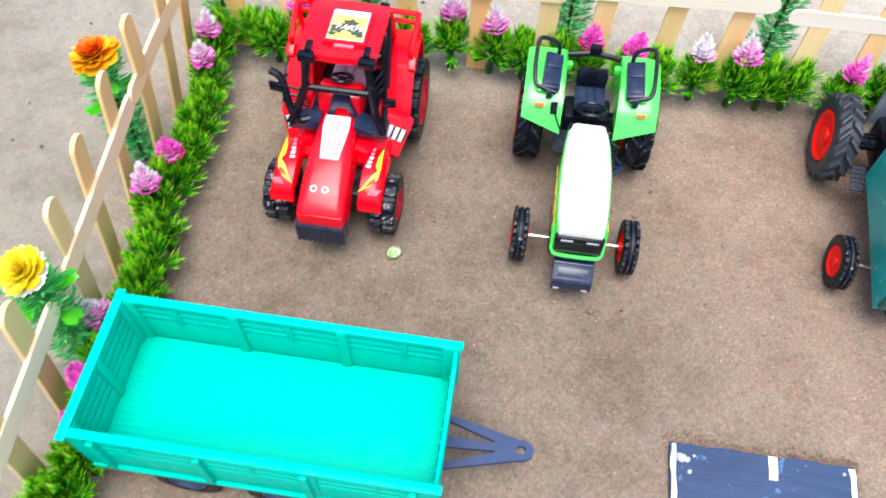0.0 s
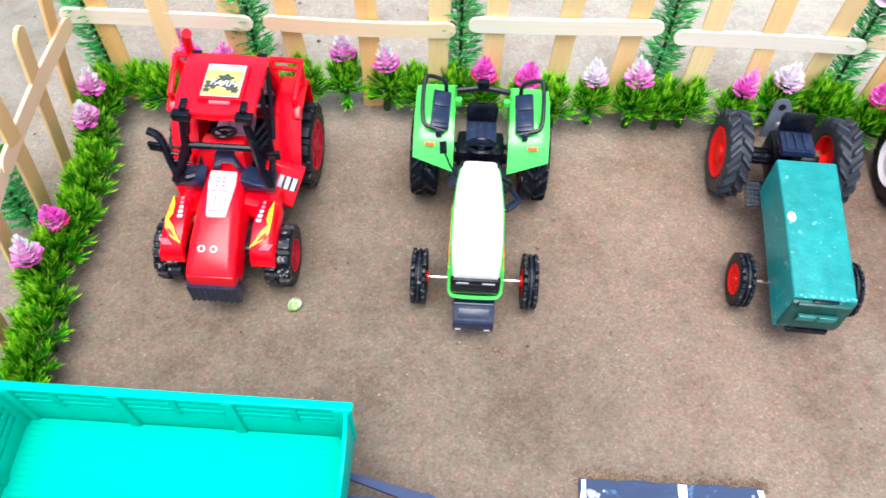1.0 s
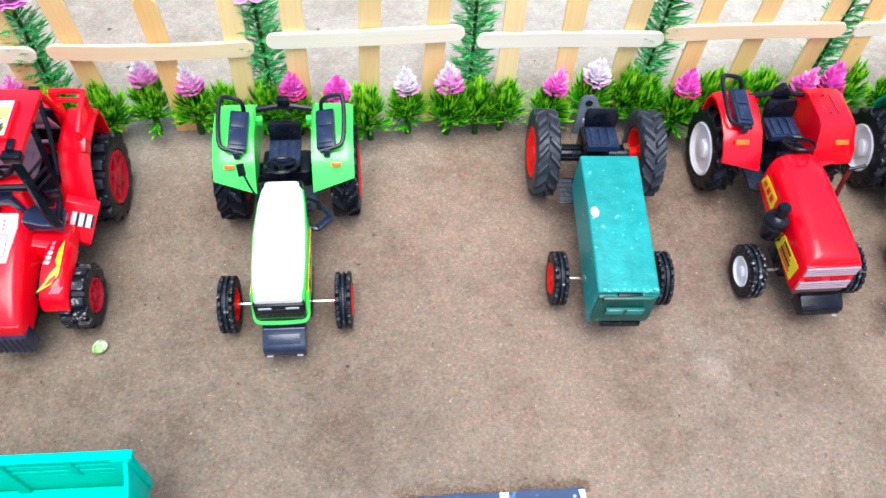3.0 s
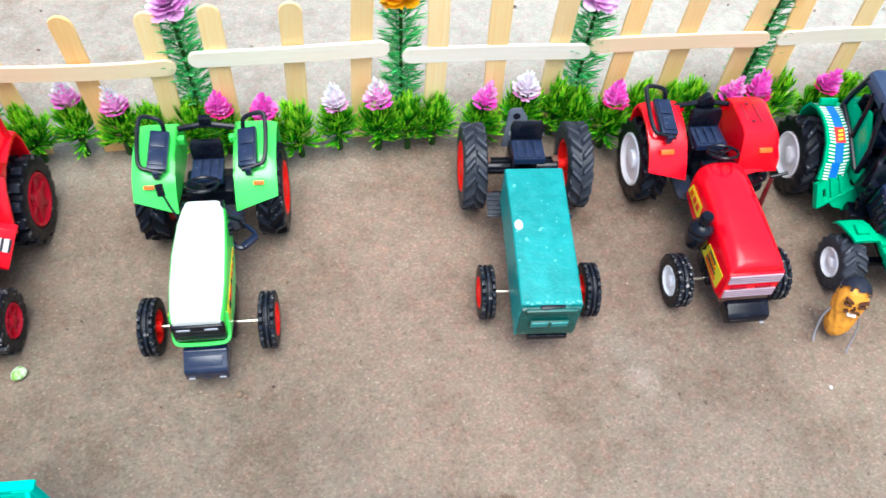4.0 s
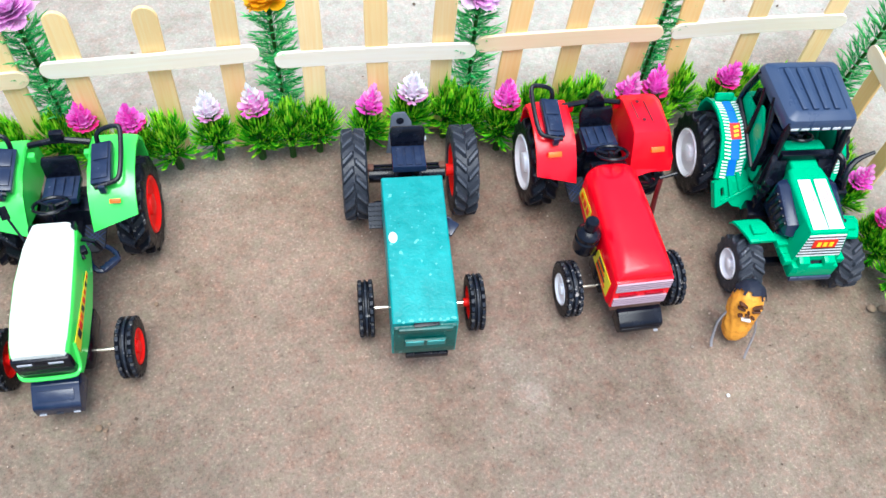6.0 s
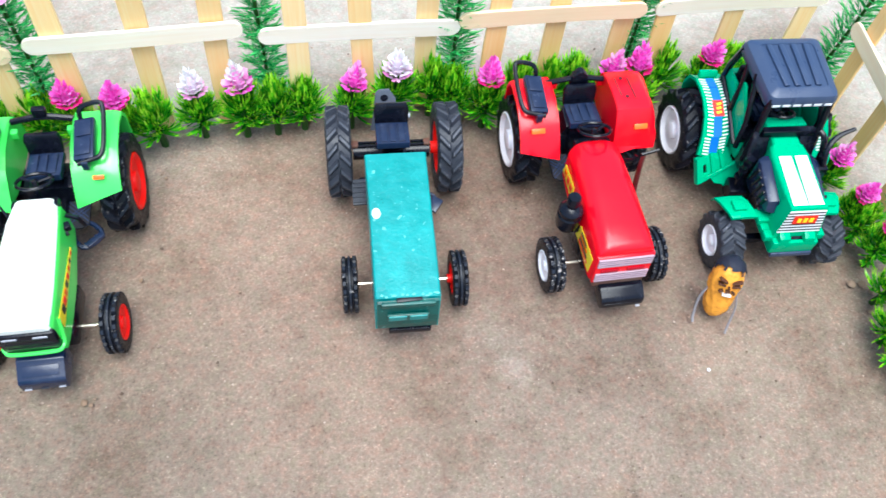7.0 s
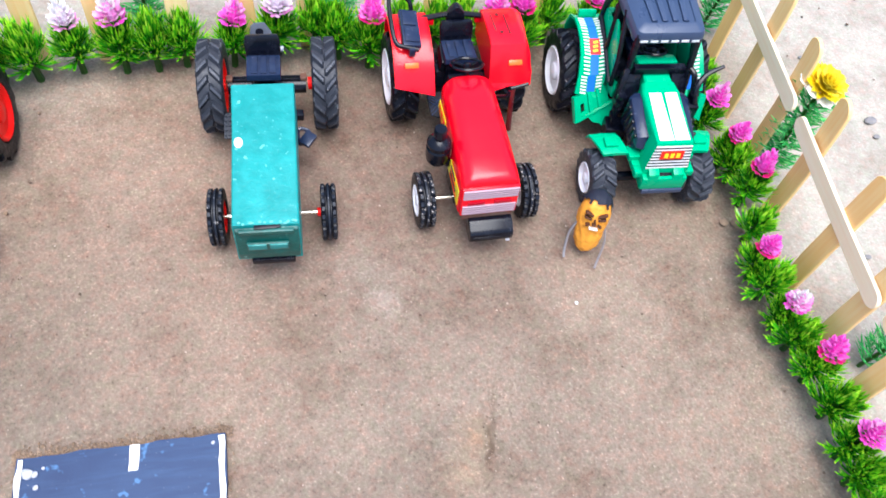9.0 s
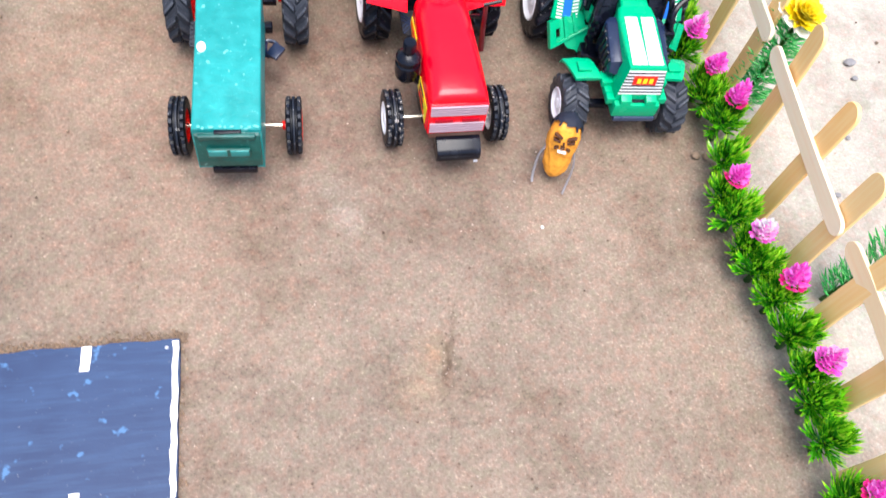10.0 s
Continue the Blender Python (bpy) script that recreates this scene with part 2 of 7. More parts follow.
def span(src, lo, hi, top):
    """0 below lo, rising to top at hi."""
    mr = t.nodes.new("ShaderNodeMapRange")
    for k, v in zip(range(1, 5), (lo, hi, 0.0, top)):
        mr.inputs[k].default_value = v
    t.links.new(src, mr.inputs[0])
    return mr.outputs[0]


def math_node(op, a, b):
    n = t.nodes.new("ShaderNodeMath")
    n.operation = op
    for k, v in enumerate((a, b)):
        if hasattr(v, "is_output"):
            t.links.new(v, n.inputs[k])
        else:
            n.inputs[k].default_value = v
    return n.outputs[0]


wander = math_node("MULTIPLY", math_node("SUBTRACT", tex_noise(t, 9, 3).outputs[0], 0.5), 0.12)
px, py = math_node("ADD", sep.outputs[0], wander), math_node("ADD", sep.outputs[1], wander)
# pale concrete behind and beside the yard, greyer on the far side of the hedge
outside = math_node("MAXIMUM", math_node("MULTIPLY", span(py, 0.35, 0.44, 0.82), math_node("ADD", 0.5, span(px, -0.1, 0.45, 0.5))), span(math_node("SUBTRACT", px, math_node("MULTIPLY", py, 0.18)), 0.5, 0.575, 0.7))
outside = math_node("MULTIPLY", outside, math_node("ADD", 0.7, math_node("MULTIPLY", n_mid.outputs[0], 0.5)))
col = mix(t, outside, col, (0.5, 0.478, 0.425))
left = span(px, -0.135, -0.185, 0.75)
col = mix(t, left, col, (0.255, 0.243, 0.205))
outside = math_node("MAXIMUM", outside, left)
# the same worn concrete all round, further off
far_off = math_node("SUBTRACT", 1.0, spot(t, gpos, 0.25, 0.25, 0.8, 1.8))
col = mix(t, far_off, col, (0.25, 0.236, 0.2))
outside = math_node("MAXIMUM", outside, far_off)
col = mix(t, ramp(t, n_mid.outputs[0], [(0.3, (0.0,) * 3), (0.7, (0.2,) * 3)]).outputs[0], col, (0.325, 0.28, 0.232))
# pale, orange and brown patches; dark ones between the tractors hold painted-in shade
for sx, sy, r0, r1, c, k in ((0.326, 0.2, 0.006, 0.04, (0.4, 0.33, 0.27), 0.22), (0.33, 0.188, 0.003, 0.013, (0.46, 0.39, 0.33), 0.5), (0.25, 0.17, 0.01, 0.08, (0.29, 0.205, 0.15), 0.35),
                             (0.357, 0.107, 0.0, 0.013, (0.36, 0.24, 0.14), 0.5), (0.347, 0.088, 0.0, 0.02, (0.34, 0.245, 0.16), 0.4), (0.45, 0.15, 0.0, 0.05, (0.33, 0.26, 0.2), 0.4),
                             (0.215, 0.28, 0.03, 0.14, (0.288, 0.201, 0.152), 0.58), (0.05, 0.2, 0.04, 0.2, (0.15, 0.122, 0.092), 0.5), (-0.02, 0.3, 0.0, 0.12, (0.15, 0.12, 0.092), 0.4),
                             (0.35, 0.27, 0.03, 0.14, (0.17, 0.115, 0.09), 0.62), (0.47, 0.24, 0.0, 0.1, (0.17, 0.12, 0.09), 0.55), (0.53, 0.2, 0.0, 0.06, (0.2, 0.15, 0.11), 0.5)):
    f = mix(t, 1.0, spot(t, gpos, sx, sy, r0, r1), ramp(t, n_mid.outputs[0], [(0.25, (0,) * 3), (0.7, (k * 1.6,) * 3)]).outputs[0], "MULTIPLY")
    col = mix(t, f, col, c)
grain = ramp(t, n_grain.outputs[0], [(0.3, (0.56, 0.53, 0.51)), (0.41, (0.87, 0.85, 0.83)), (0.52, (1.0, 0.99, 0.99)), (0.61, (1.18, 1.17, 1.14)), (0.7, (1.8, 1.76, 1.7))]).outputs[0]
col = mix(t, math_node("SUBTRACT", 1.0, math_node("MULTIPLY", outside, 0.7)), col, grain, "MULTIPLY")
blotch = ramp(t, tex_noise(t, 130, 4, 0.6).outputs[0], [(0.38, (0.94, 0.92, 0.9)), (0.5, (1.0, 1.0, 1.0)), (0.64, (1.05, 1.03, 1.01))]).outputs[0]
col = mix(t, 1.0, col, blotch, "MULTIPLY")
mottle = ramp(t, tex_noise(t, 19, 6, 0.68).outputs[0], [(0.34, (0.8, 0.76, 0.73)), (0.5, (1.0, 1.0, 1.0)), (0.64, (1.1, 1.09, 1.08))]).outputs[0]
col = mix(t, 1.0, col, mottle, "MULTIPLY")
tone = ramp(t, tex_noise(t, 170, 4, 0.7).outputs[0], [(0.36, (0.95, 1.02, 0.96)), (0.5, (1.0, 1.0, 1.0)), (0.64, (1.09, 0.97, 0.95))]).outputs[0]
col = mix(t, 1.0, col, tone, "MULTIPLY")
dark = ramp(t, tex_noise(t, 210, 3, 0.7).outputs[0], [(0.70, (0,) * 3), (0.78, (0.5,) * 3)]).outputs[0]
col = mix(t, dark, col, (0.1, 0.07, 0.05))
# short crack beside the orange stain, its shade painted as a darker line
line = math_node("ADD", 0.3675, math_node("MULTIPLY", 0.4, math_node("SUBTRACT", sep.outputs[1], 0.109)))
jag = math_node("MULTIPLY", math_node("SUBTRACT", tex_noise(t, 110, 3).outputs[0], 0.5), 0.009)
off = math_node("ABSOLUTE", math_node("ADD", math_node("SUBTRACT", sep.outputs[0], line), jag), 0.0)
slit = math_node("MULTIPLY", span(off, 0.0024, 0.0006, 0.85), math_node("MULTIPLY", span(sep.outputs[1], 0.086, 0.094, 1.0), span(sep.outputs[1], 0.134, 0.108, 1.0)))
slit = math_node("MULTIPLY", slit, ramp(t, n_mid.outputs[0], [(0.35, (0.35,) * 3), (0.6, (1.0,) * 3)]).outputs[0])
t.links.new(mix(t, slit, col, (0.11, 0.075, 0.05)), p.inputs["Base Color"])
p.inputs["Roughness"].default_value = 0.95
p.inputs["Specular IOR Level"].default_value = 0.15
bump(t, p, mix(t, 0.5, n_grain.outputs[0], mix(t, 0.5, n_mid.outputs[0], n_fine.outputs[0])), 0.8, 0.0014)
SOIL = m
STONE = plastic("grey_stone", (0.2, 0.19, 0.19), 0.8, 0.5, (0.4, 0.37, 0.35), 300)
CRUMB = leafy("soil_crumbs", (0.12, 0.08, 0.055), (0.3, 0.21, 0.15), (0.5, 0.4, 0.32), 0.95)
DIRT = leafy("heaped_sand", (0.24, 0.16, 0.1), (0.3, 0.2, 0.13), (0.36, 0.26, 0.18), 0.95)
BRICK = plastic("red_brick_dust", (0.3, 0.1, 0.06), 0.9, 0.9, (0.5, 0.42, 0.36), 45)

m, t, p = nodes_of("slate_painted_board")
a, b, c = tex_noise(t, 26, 5), tex_noise(t, 420, 3), tex_noise(t, 150, 2)
col = ramp(t, a.outputs[0], [(0.3, (0.009, 0.026, 0.082)), (0.7, (0.018, 0.044, 0.115))]).outputs[0]
tc, mp = t.nodes.new("ShaderNodeTexCoord"), node(t, "Mapping")
mp.inputs["Scale"].default_value = (30, 260, 30)
t.links.new(tc.outputs["Object"], mp.inputs["Vector"])
strokes = node(t, "TexNoise", Scale=1.0, Detail=4.0, Roughness=0.6)
t.links.new(mp.outputs[0], strokes.inputs["Vector"])
col = mix(t, ramp(t, strokes.outputs[0], [(0.45, (0,) * 3), (0.72, (0.6,) * 3)]).outputs[0], col, (0.03, 0.07, 0.155))
col = mix(t, ramp(t, c.outputs[0], [(0.66, (0,) * 3), (0.72, (0.5,) * 3)]).outputs[0], col, (0.1, 0.26, 0.5))
col = mix(t, ramp(t, b.outputs[0], [(0.68, (0,) * 3), (0.76, (0.35,) * 3)]).outputs[0], col, (0.4, 0.38, 0.36))
t.links.new(col, p.inputs["Base Color"])
p.inputs["Roughness"].default_value = 0.55
bump(t, p, b.outputs[0], 0.25, 0.0006)
SLATE = m
ROADPAINT = plastic("white_road_paint", (0.82, 0.82, 0.8), 0.6, 0.3, (0.35, 0.33, 0.32), 200)


# ---- mesh helpers ----
def join(dst, src, m=Matrix(), mi=None):
    vs = {v: dst.verts.new(m @ v.co) for v in src.verts}
    for f in src.faces:
        nf = dst.faces.new([vs[v] for v in f.verts])
        nf.material_index = f.material_index if mi is None else mi
    src.free()
    return dst


def box(bm, c, s, bev=0.0, rot=(0, 0, 0), mi=0, seg=2):
    b = bmesh.new()
    bmesh.ops.create_cube(b, size=1.0, matrix=Matrix.Diagonal((*s, 1)))
    if bev:
        bmesh.ops.bevel(b, geom=b.edges[:], offset=bev, segments=seg, affect="EDGES", profile=0.6)
    return join(bm, b, pose(*c, *rot), mi)


def prism(bm, pts, axis, lo, hi, bev=0.0, mi=0, m=Matrix()):
    """A polygon pulled along an axis. x: points are (y, z); y: (x, z); z: (x, y)."""
    b = bmesh.new()

    def at(q, h):
        return {"x": (h, q[0], q[1]), "y": (q[0], h, q[1]), "z": (q[0], q[1], h)}[axis]

    lo_v, hi_v = [b.verts.new(at(q, lo)) for q in pts], [b.verts.new(at(q, hi)) for q in pts]
    n = len(pts)
    b.faces.new(lo_v[::-1]), b.faces.new(hi_v)
    for k in range(n):
        b.faces.new((lo_v[k], lo_v[(k + 1) % n], hi_v[(k + 1) % n], hi_v[k]))
    bmesh.ops.recalc_face_normals(b, faces=b.faces[:])
    if bev:
        bmesh.ops.bevel(b, geom=b.edges[:], offset=bev, segments=2, affect="EDGES", profile=0.6)
    return join(bm, b, m, mi)


def loft(bm, rings, mi=0, cap=True):
    """Skins rings of equally many points, in order."""
    b = bmesh.new()
    vs = [[b.verts.new(q) for q in r] for r in rings]
    n = len(vs[0])
    for r0, r1 in zip(vs, vs[1:]):
        for k in range(n):
            b.faces.new((r0[k], r0[(k + 1) % n], r1[(k + 1) % n], r1[k]))
    if cap:
        b.faces.new(vs[0][::-1]), b.faces.new(vs[-1])
    bmesh.ops.recalc_face_normals(b, faces=b.faces[:])
    return join(bm, b, Matrix(), mi)


def rrect(w, h, r, n=4):
    """Points of a rounded rectangle round (0, 0)."""
    out = []
    for cx, cy, a0 in ((w / 2 - r, h / 2 - r, 0), (-w / 2 + r, h / 2 - r, 90), (-w / 2 + r, -h / 2 + r, 180), (w / 2 - r, -h / 2 + r, 270)):
        for k in range(n + 1):
            a = radians(a0 + 90 * k / n)
            out.append((cx + r * math.cos(a), cy + r * math.sin(a)))
    return out


def hood_ring(y, w, z0, z1, r):
    """A ring of a bonnet at y: flat below, rounded at the top edges."""
    out = [(w / 2, y, z0)]
    for cx, a0 in ((w / 2 - r, 0), (-w / 2 + r, 90)):
        for k in range(6):
            a = radians(a0 + 90 * k / 5)
            out.append((cx + r * math.cos(a), y, z1 - r + r * math.sin(a)))
    out.append((-w / 2, y, z0))
    return out


def tube(bm, path, r, n=8, closed=False, mi=0):
    pts = [Vector(q) for q in path]
    rings, up = [], None
    for k, q in enumerate(pts):
        a = pts[k - 1] if k or closed else q
        b = pts[(k + 1) % len(pts)] if k < len(pts) - 1 or closed else q
        d = (b - a).normalized()
        if up is None:
            up = d.orthogonal().normalized()
        up = (up - up.dot(d) * d).normalized()
        side = d.cross(up)
        rr = r[k] if isinstance(r, (list, tuple)) else r
        rings.append([q + rr * (math.cos(2 * math.pi * j / n) * up + math.sin(2 * math.pi * j / n) * side) for j in range(n)])
    if closed:
        rings.append(rings[0])
    return loft(bm, rings, mi, not closed)


def smooth_path(pts, n=5, closed=False):
    """A rounded line through the points."""
    P = [Vector(q) for q in pts]
    out, m_ = [], len(P)
    for i in range(m_ if closed else m_ - 1):
        p0, p1, p2, p3 = (P[(i - 1) % m_] if closed or i else P[0]), P[i], P[(i + 1) % m_], (P[(i + 2) % m_] if closed or i + 2 < m_ else P[-1])
        for k in range(n):
            s = k / n
            out.append(0.5 * ((2 * p1) + (p2 - p0) * s + (2 * p0 - 5 * p1 + 4 * p2 - p3) * s * s + (3 * p1 - p0 - 3 * p2 + p3) * s ** 3))
    if not closed:
        out.append(P[-1])
    return out


def lathe(bm, prof, axis="x", n=32, c=(0, 0, 0), mi=0, cap=True):
    """Turns (radius, along) pairs round an axis through c."""
    rings = []
    for r, h in prof:
        ring = []
        for k in range(n):
            a = 2 * math.pi * k / n
            u, v = r * math.cos(a), r * math.sin(a)
            q = {"x": (h, u, v), "y": (u, h, v), "z": (u, v, h)}[axis]
            ring.append(Vector(c) + Vector(q))
        rings.append(ring)
    return loft(bm, rings, mi, cap)


def part(name, bm, mats, parent=None, label="", sharp=38, kind=""):
    me = bpy.data.meshes.new(name)
    bm.normal_update()
    bm.to_mesh(me)
    bm.free()
    for q in mats if isinstance(mats, (list, tuple)) else (mats,):
        me.materials.append(q)
    me.polygons.foreach_set("use_smooth", [True] * len(me.polygons))
    me.set_sharp_from_angle(angle=radians(sharp))
    ob = new(name, me)
    ob.parent = parent
    return tagged(ob, label, "", "", kind)


def thing(name, m, label, category, group="", kind=""):
    ob = new(name)
    ob.empty_display_size = 0.02
    ob.matrix_basis = m
    return tagged(ob, label, category, group, kind)


# ---- ground and road ----
def spread(lo, hi, step, far):
    """Coordinates that are dense between lo and hi and widen outwards to far."""
    mid = list(np.arange(lo, hi + step / 2, step))
    out, d = [], step
    q = hi
    while q < far:
        d *= 1.5
        q += d
        out.append(q)
    left = [lo + hi - v for v in out]
    return left[::-1] + mid + out


gx, gy = spread(-0.3, 0.8, 0.0036, 60.0), spread(-0.15, 0.7, 0.0036, 60.0)
verts = []
for y in gy:
    for x in gx:
        near = max(0.0, 1 - max(abs(x - 0.25) / 1.5, abs(y - 0.25) / 1.5))
        h = 0.0009 * noise.noise((x * 22, y * 22, 0)) + 0.0006 * noise.noise((x * 75, y * 75, 3)) + 0.0003 * noise.noise((x * 190, y * 190, 6))
        crack = abs(x - 0.3675 - 0.4 * (y - 0.109) - 0.004 * noise.noise((y * 60, 1, 7)))
        if 0.088 < y < 0.128:
            h -= 0.0024 * max(0.0, 1 - crack / 0.0042) * (0.6 + 0.6 * noise.noise((x * 60, y * 60, 9)))
        verts.append((x, y, h * near - 0.0008))
nx = len(gx)
faces = [(j * nx + i, j * nx + i + 1, (j + 1) * nx + i + 1, (j + 1) * nx + i) for j in range(len(gy) - 1) for i in range(nx - 1)]
me = bpy.data.meshes.new("ground")
me.from_pydata(verts, [], faces)
me.materials.append(SOIL)
me.polygons.foreach_set("use_smooth", [True] * len(me.polygons))
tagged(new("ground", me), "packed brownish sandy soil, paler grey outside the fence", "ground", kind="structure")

ROAD_M = pose(0.1955, 0.140, 0.0, 0, 0, -6.3)
road = thing("road", ROAD_M, "dark slate-blue painted toy road board with white edge lines", "road", kind="structure")
rng = random.Random(4)
bm = bmesh.new()
edge = [(-0.046, 0.0)] + [(-0.046 + 0.092 * k / 24, 0.0006 * rng.uniform(-1, 1)) for k in range(1, 24)] + [(0.046, 0.0)]
edge += [(0.046 + 0.0004 * rng.uniform(-1, 1), -0.012 * k) for k in range(1, 26)] + [(-0.046 + 0.0004 * rng.uniform(-1, 1), -0.012 * k) for k in range(25, 0, -1)]
prism(bm, edge, "z", -0.001, 0.0022)
part("board", bm, SLATE, road)


def paint_strip(name, x0, w, y0, y1, seed):
    r = random.Random(seed)
    n = max(3, int(abs(y1 - y0) / 0.004))
    left = [(x0 - w / 2 + r.uniform(-0.0005, 0.0005), y0 + (y1 - y0) * k / n) for k in range(n + 1)]
    right = [(x0 + w / 2 + r.uniform(-0.0004, 0.0004), y0 + (y1 - y0) * k / n) for k in range(n + 1)]
    b = bmesh.new()
    prism(b, left + right[::-1], "z", 0.0024, 0.0028)
    part(name, b, ROADPAINT, road, "hand-painted white line")


paint_strip("edge_line", 0.0443, 0.0026, -0.001, -0.29, 1)
paint_strip("edge_line", -0.0443, 0.0024, -0.001, -0.29, 2)
for k in range(5):
    paint_strip("dash", 0.0052 - 0.0005 * k, 0.0042, -0.0005 - 0.066 * k, -0.0125 - 0.066 * k, 10 + k)


def crumbs(name, places, mat, label, parent=None):
    """Many small rough lumps in one mesh."""
    b = bmesh.new()
    for x, y, r, s in places:
        q = random.Random(s)
        vs = []
        for ax, ay, az in ((1, 0, 0), (-1, 0, 0), (0, 1, 0), (0, -1, 0), (0, 0, 1), (0, 0, -1)):
            k = r * q.uniform(0.6, 1.2)
            vs.append(b.verts.new((x + ax * k, y + ay * k, max(-0.001, r * 0.3 + az * k * 0.7))))
        for i, j, k in ((0, 2, 4), (2, 1, 4), (1, 3, 4), (3, 0, 4), (2, 0, 5), (1, 2, 5), (3, 1, 5), (0, 3, 5)):
            b.faces.new((vs[i], vs[j], vs[k]))
    ob = part(name, b, mat, parent, "", 20)
    return tagged(ob, label, "soil" if not parent else "", kind="stuff")


rng = random.Random(11)
spots = [(rng.uniform(-0.13, 0.56), rng.uniform(-0.05, 0.4), rng.choice((0.0003, 0.0004, 0.0005, 0.0008)), k) for k in range(1500)]
spots += [(rng.uniform(-0.4, 0.9), rng.uniform(0.4, 0.8), rng.choice((0.0004, 0.0006, 0.001, 0.0016)), k) for k in range(500)]
spots += [(rng.choice((rng.uniform(-0.5, -0.15), rng.uniform(0.58, 0.9))), rng.uniform(-0.1, 0.45), rng.choice((0.0004, 0.0006, 0.001, 0.0016)), k) for k in range(400)]
for k in range(50):
    y = rng.uniform(0.088, 0.125)
    x = 0.3675 + 0.4 * (y - 0.109) + 0.004 * noise.noise((y * 60, 1, 7)) + rng.choice((-1, 1)) * abs(rng.gauss(0.0022, 0.0008))
    spots.append((x, y, rng.uniform(0.0003, 0.0007), k))
spots += [(rng.uniform(-0.12, 0.55), rng.uniform(-0.05, 0.36), rng.uniform(0.00025, 0.0005), k) for k in range(2600)]
spots += [(rng.uniform(-0.12, 0.55), rng.uniform(-0.05, 0.36), rng.uniform(0.0006, 0.0012), k) for k in range(130)]
crumbs("loose_grit", spots, CRUMB, "loose grit and small crumbs lying on the soil")
heap = []
for k in range(900):
    s = rng.random()
    if s < 0.55:
        q = Vector((rng.uniform(-0.047, 0.048), abs(rng.gauss(0, 0.0024)), 0))
    else:
        q = Vector((rng.choice((-1, 1)) * (0.0465 + abs(rng.gauss(0, 0.0015))), rng.uniform(-0.28, 0.001), 0))
    q = ROAD_M @ q
    heap.append((q.x, q.y, rng.uniform(0.0004, 0.0011), k))
for k in range(60):
    q = ROAD_M @ Vector((rng.choice((-1, 1)) * rng.gauss(0.046, 0.002), rng.gauss(0.0015, 0.0015), 0))
    heap.append((q.x, q.y, rng.uniform(0.0008, 0.0018), k))
crumbs("sand_ridge", heap, DIRT, "crumbly brown sand pushed up along the board's edge")
for x, y, r in ((0.114, 0.219, 0.0018), (0.117, 0.217, 0.0013), (0.119, 0.22, 0.0009), (0.433, 0.163, 0.0010), (0.145, 0.285, 0.0013),
                (0.163, 0.354, 0.0010), (0.196, 0.266, 0.0008), (0.546, 0.192, 0.0022), (0.549, 0.186, 0.0018), (0.224, 0.167, 0.001), (0.54, 0.1935, 0.0024), (0.5415, 0.175, 0.002)):
    b = bmesh.new()
    bmesh.ops.create_icosphere(b, subdivisions=2, radius=r)
    for v in b.verts:
        v.co *= 1 + 0.3 * noise.noise(v.co * 900 + Vector((x * 100, y, 0)))
        v.co.z *= 0.6
    ob = part("pebble", b, STICKER if abs(x - 0.433) < 0.001 else DIRT)
    ob.location = (x, y, r * 0.35)
    tagged(ob, "tiny white pebble on the soil" if abs(x - 0.433) < 0.001 else "small brown soil crumb on the ground", "pebble", "pebbles")
for x, y, r in ((0.6785, 0.2474, 0.0032), (0.6751, 0.234, 0.0018), (0.616, 0.1522, 0.0018), (0.7072, 0.3923, 0.004), (0.66, 0.31, 0.0015), (0.645, 0.19, 0.0014)):
    b = bmesh.new()
    bmesh.ops.create_icosphere(b, subdivisions=2, radius=r)
    for v in b.verts:
        v.co *= 1 + 0.4 * noise.noise(v.co * 500 + Vector((x * 100, y, 0)))
        v.co = Vector((v.co.x * 1.3, v.co.y, v.co.z * 0.5))
    ob = part("stone", b, STONE)
    ob.location = (x, y, r * 0.25)
    tagged(ob, "small grey stone on the pale ground outside the fence", "stone", "stones outside the fence")
for x, y, r in ((-0.0405, -0.008, 0.0026), (-0.0375, -0.0085, 0.0016), (-0.0365, -0.0145, 0.0013), (0.0405, -0.004, 0.0009), (-0.034, -0.006, 0.0008)):
    b = bmesh.new()
    bmesh.ops.create_icosphere(b, subdivisions=2, radius=r)
    for v in b.verts:
        v.co *= 1 + 0.35 * noise.noise(v.co * 700 + Vector((x * 100, y, 0)))
        v.co.z *= 0.55
    ob = part("pebble", b, SILVER)
    ob.matrix_basis = ROAD_M @ pose(x, y, 0.0022 + r * 0.35)
    tagged(ob, "small grey stone chip on the painted board", "pebble", "pebbles")
b = bmesh.new()
bmesh.ops.create_icosphere(b, subdivisions=3, radius=0.0036)
for v in b.verts:
    v.co = Vector((v.co.x * 1.25, v.co.y, v.co.z * 0.7)) * (1 + 0.15 * noise.noise(v.co * 400))
m, t, p = nodes_of("pale_green_pod")
t.links.new(ramp(t, tex_noise(t, 260, 2).outputs[0], [(0.4, (0.2, 0.42, 0.06)), (0.6, (0.6, 0.66, 0.5))]).outputs[0], p.inputs["Base Color"])
p.inputs["Roughness"].default_value = 0.4
ob = part("green_pod", b, m)
ob.matrix_basis = pose(0.002, 0.251, 0.002, 0, 0, 50)
tagged(ob, "small pale green seed pod lying on the soil", "seed pod")

b = bmesh.new()
rng = random.Random(8)
for k in range(11):
    box(b, (-0.62 + 0.115 * k, rng.uniform(-0.004, 0.004), 0.014), (0.11, 0.05, 0.03), 0.003, (0, 0, rng.uniform(-1.5, 1.5)))
ob = part("brick_edging", b, BRICK)
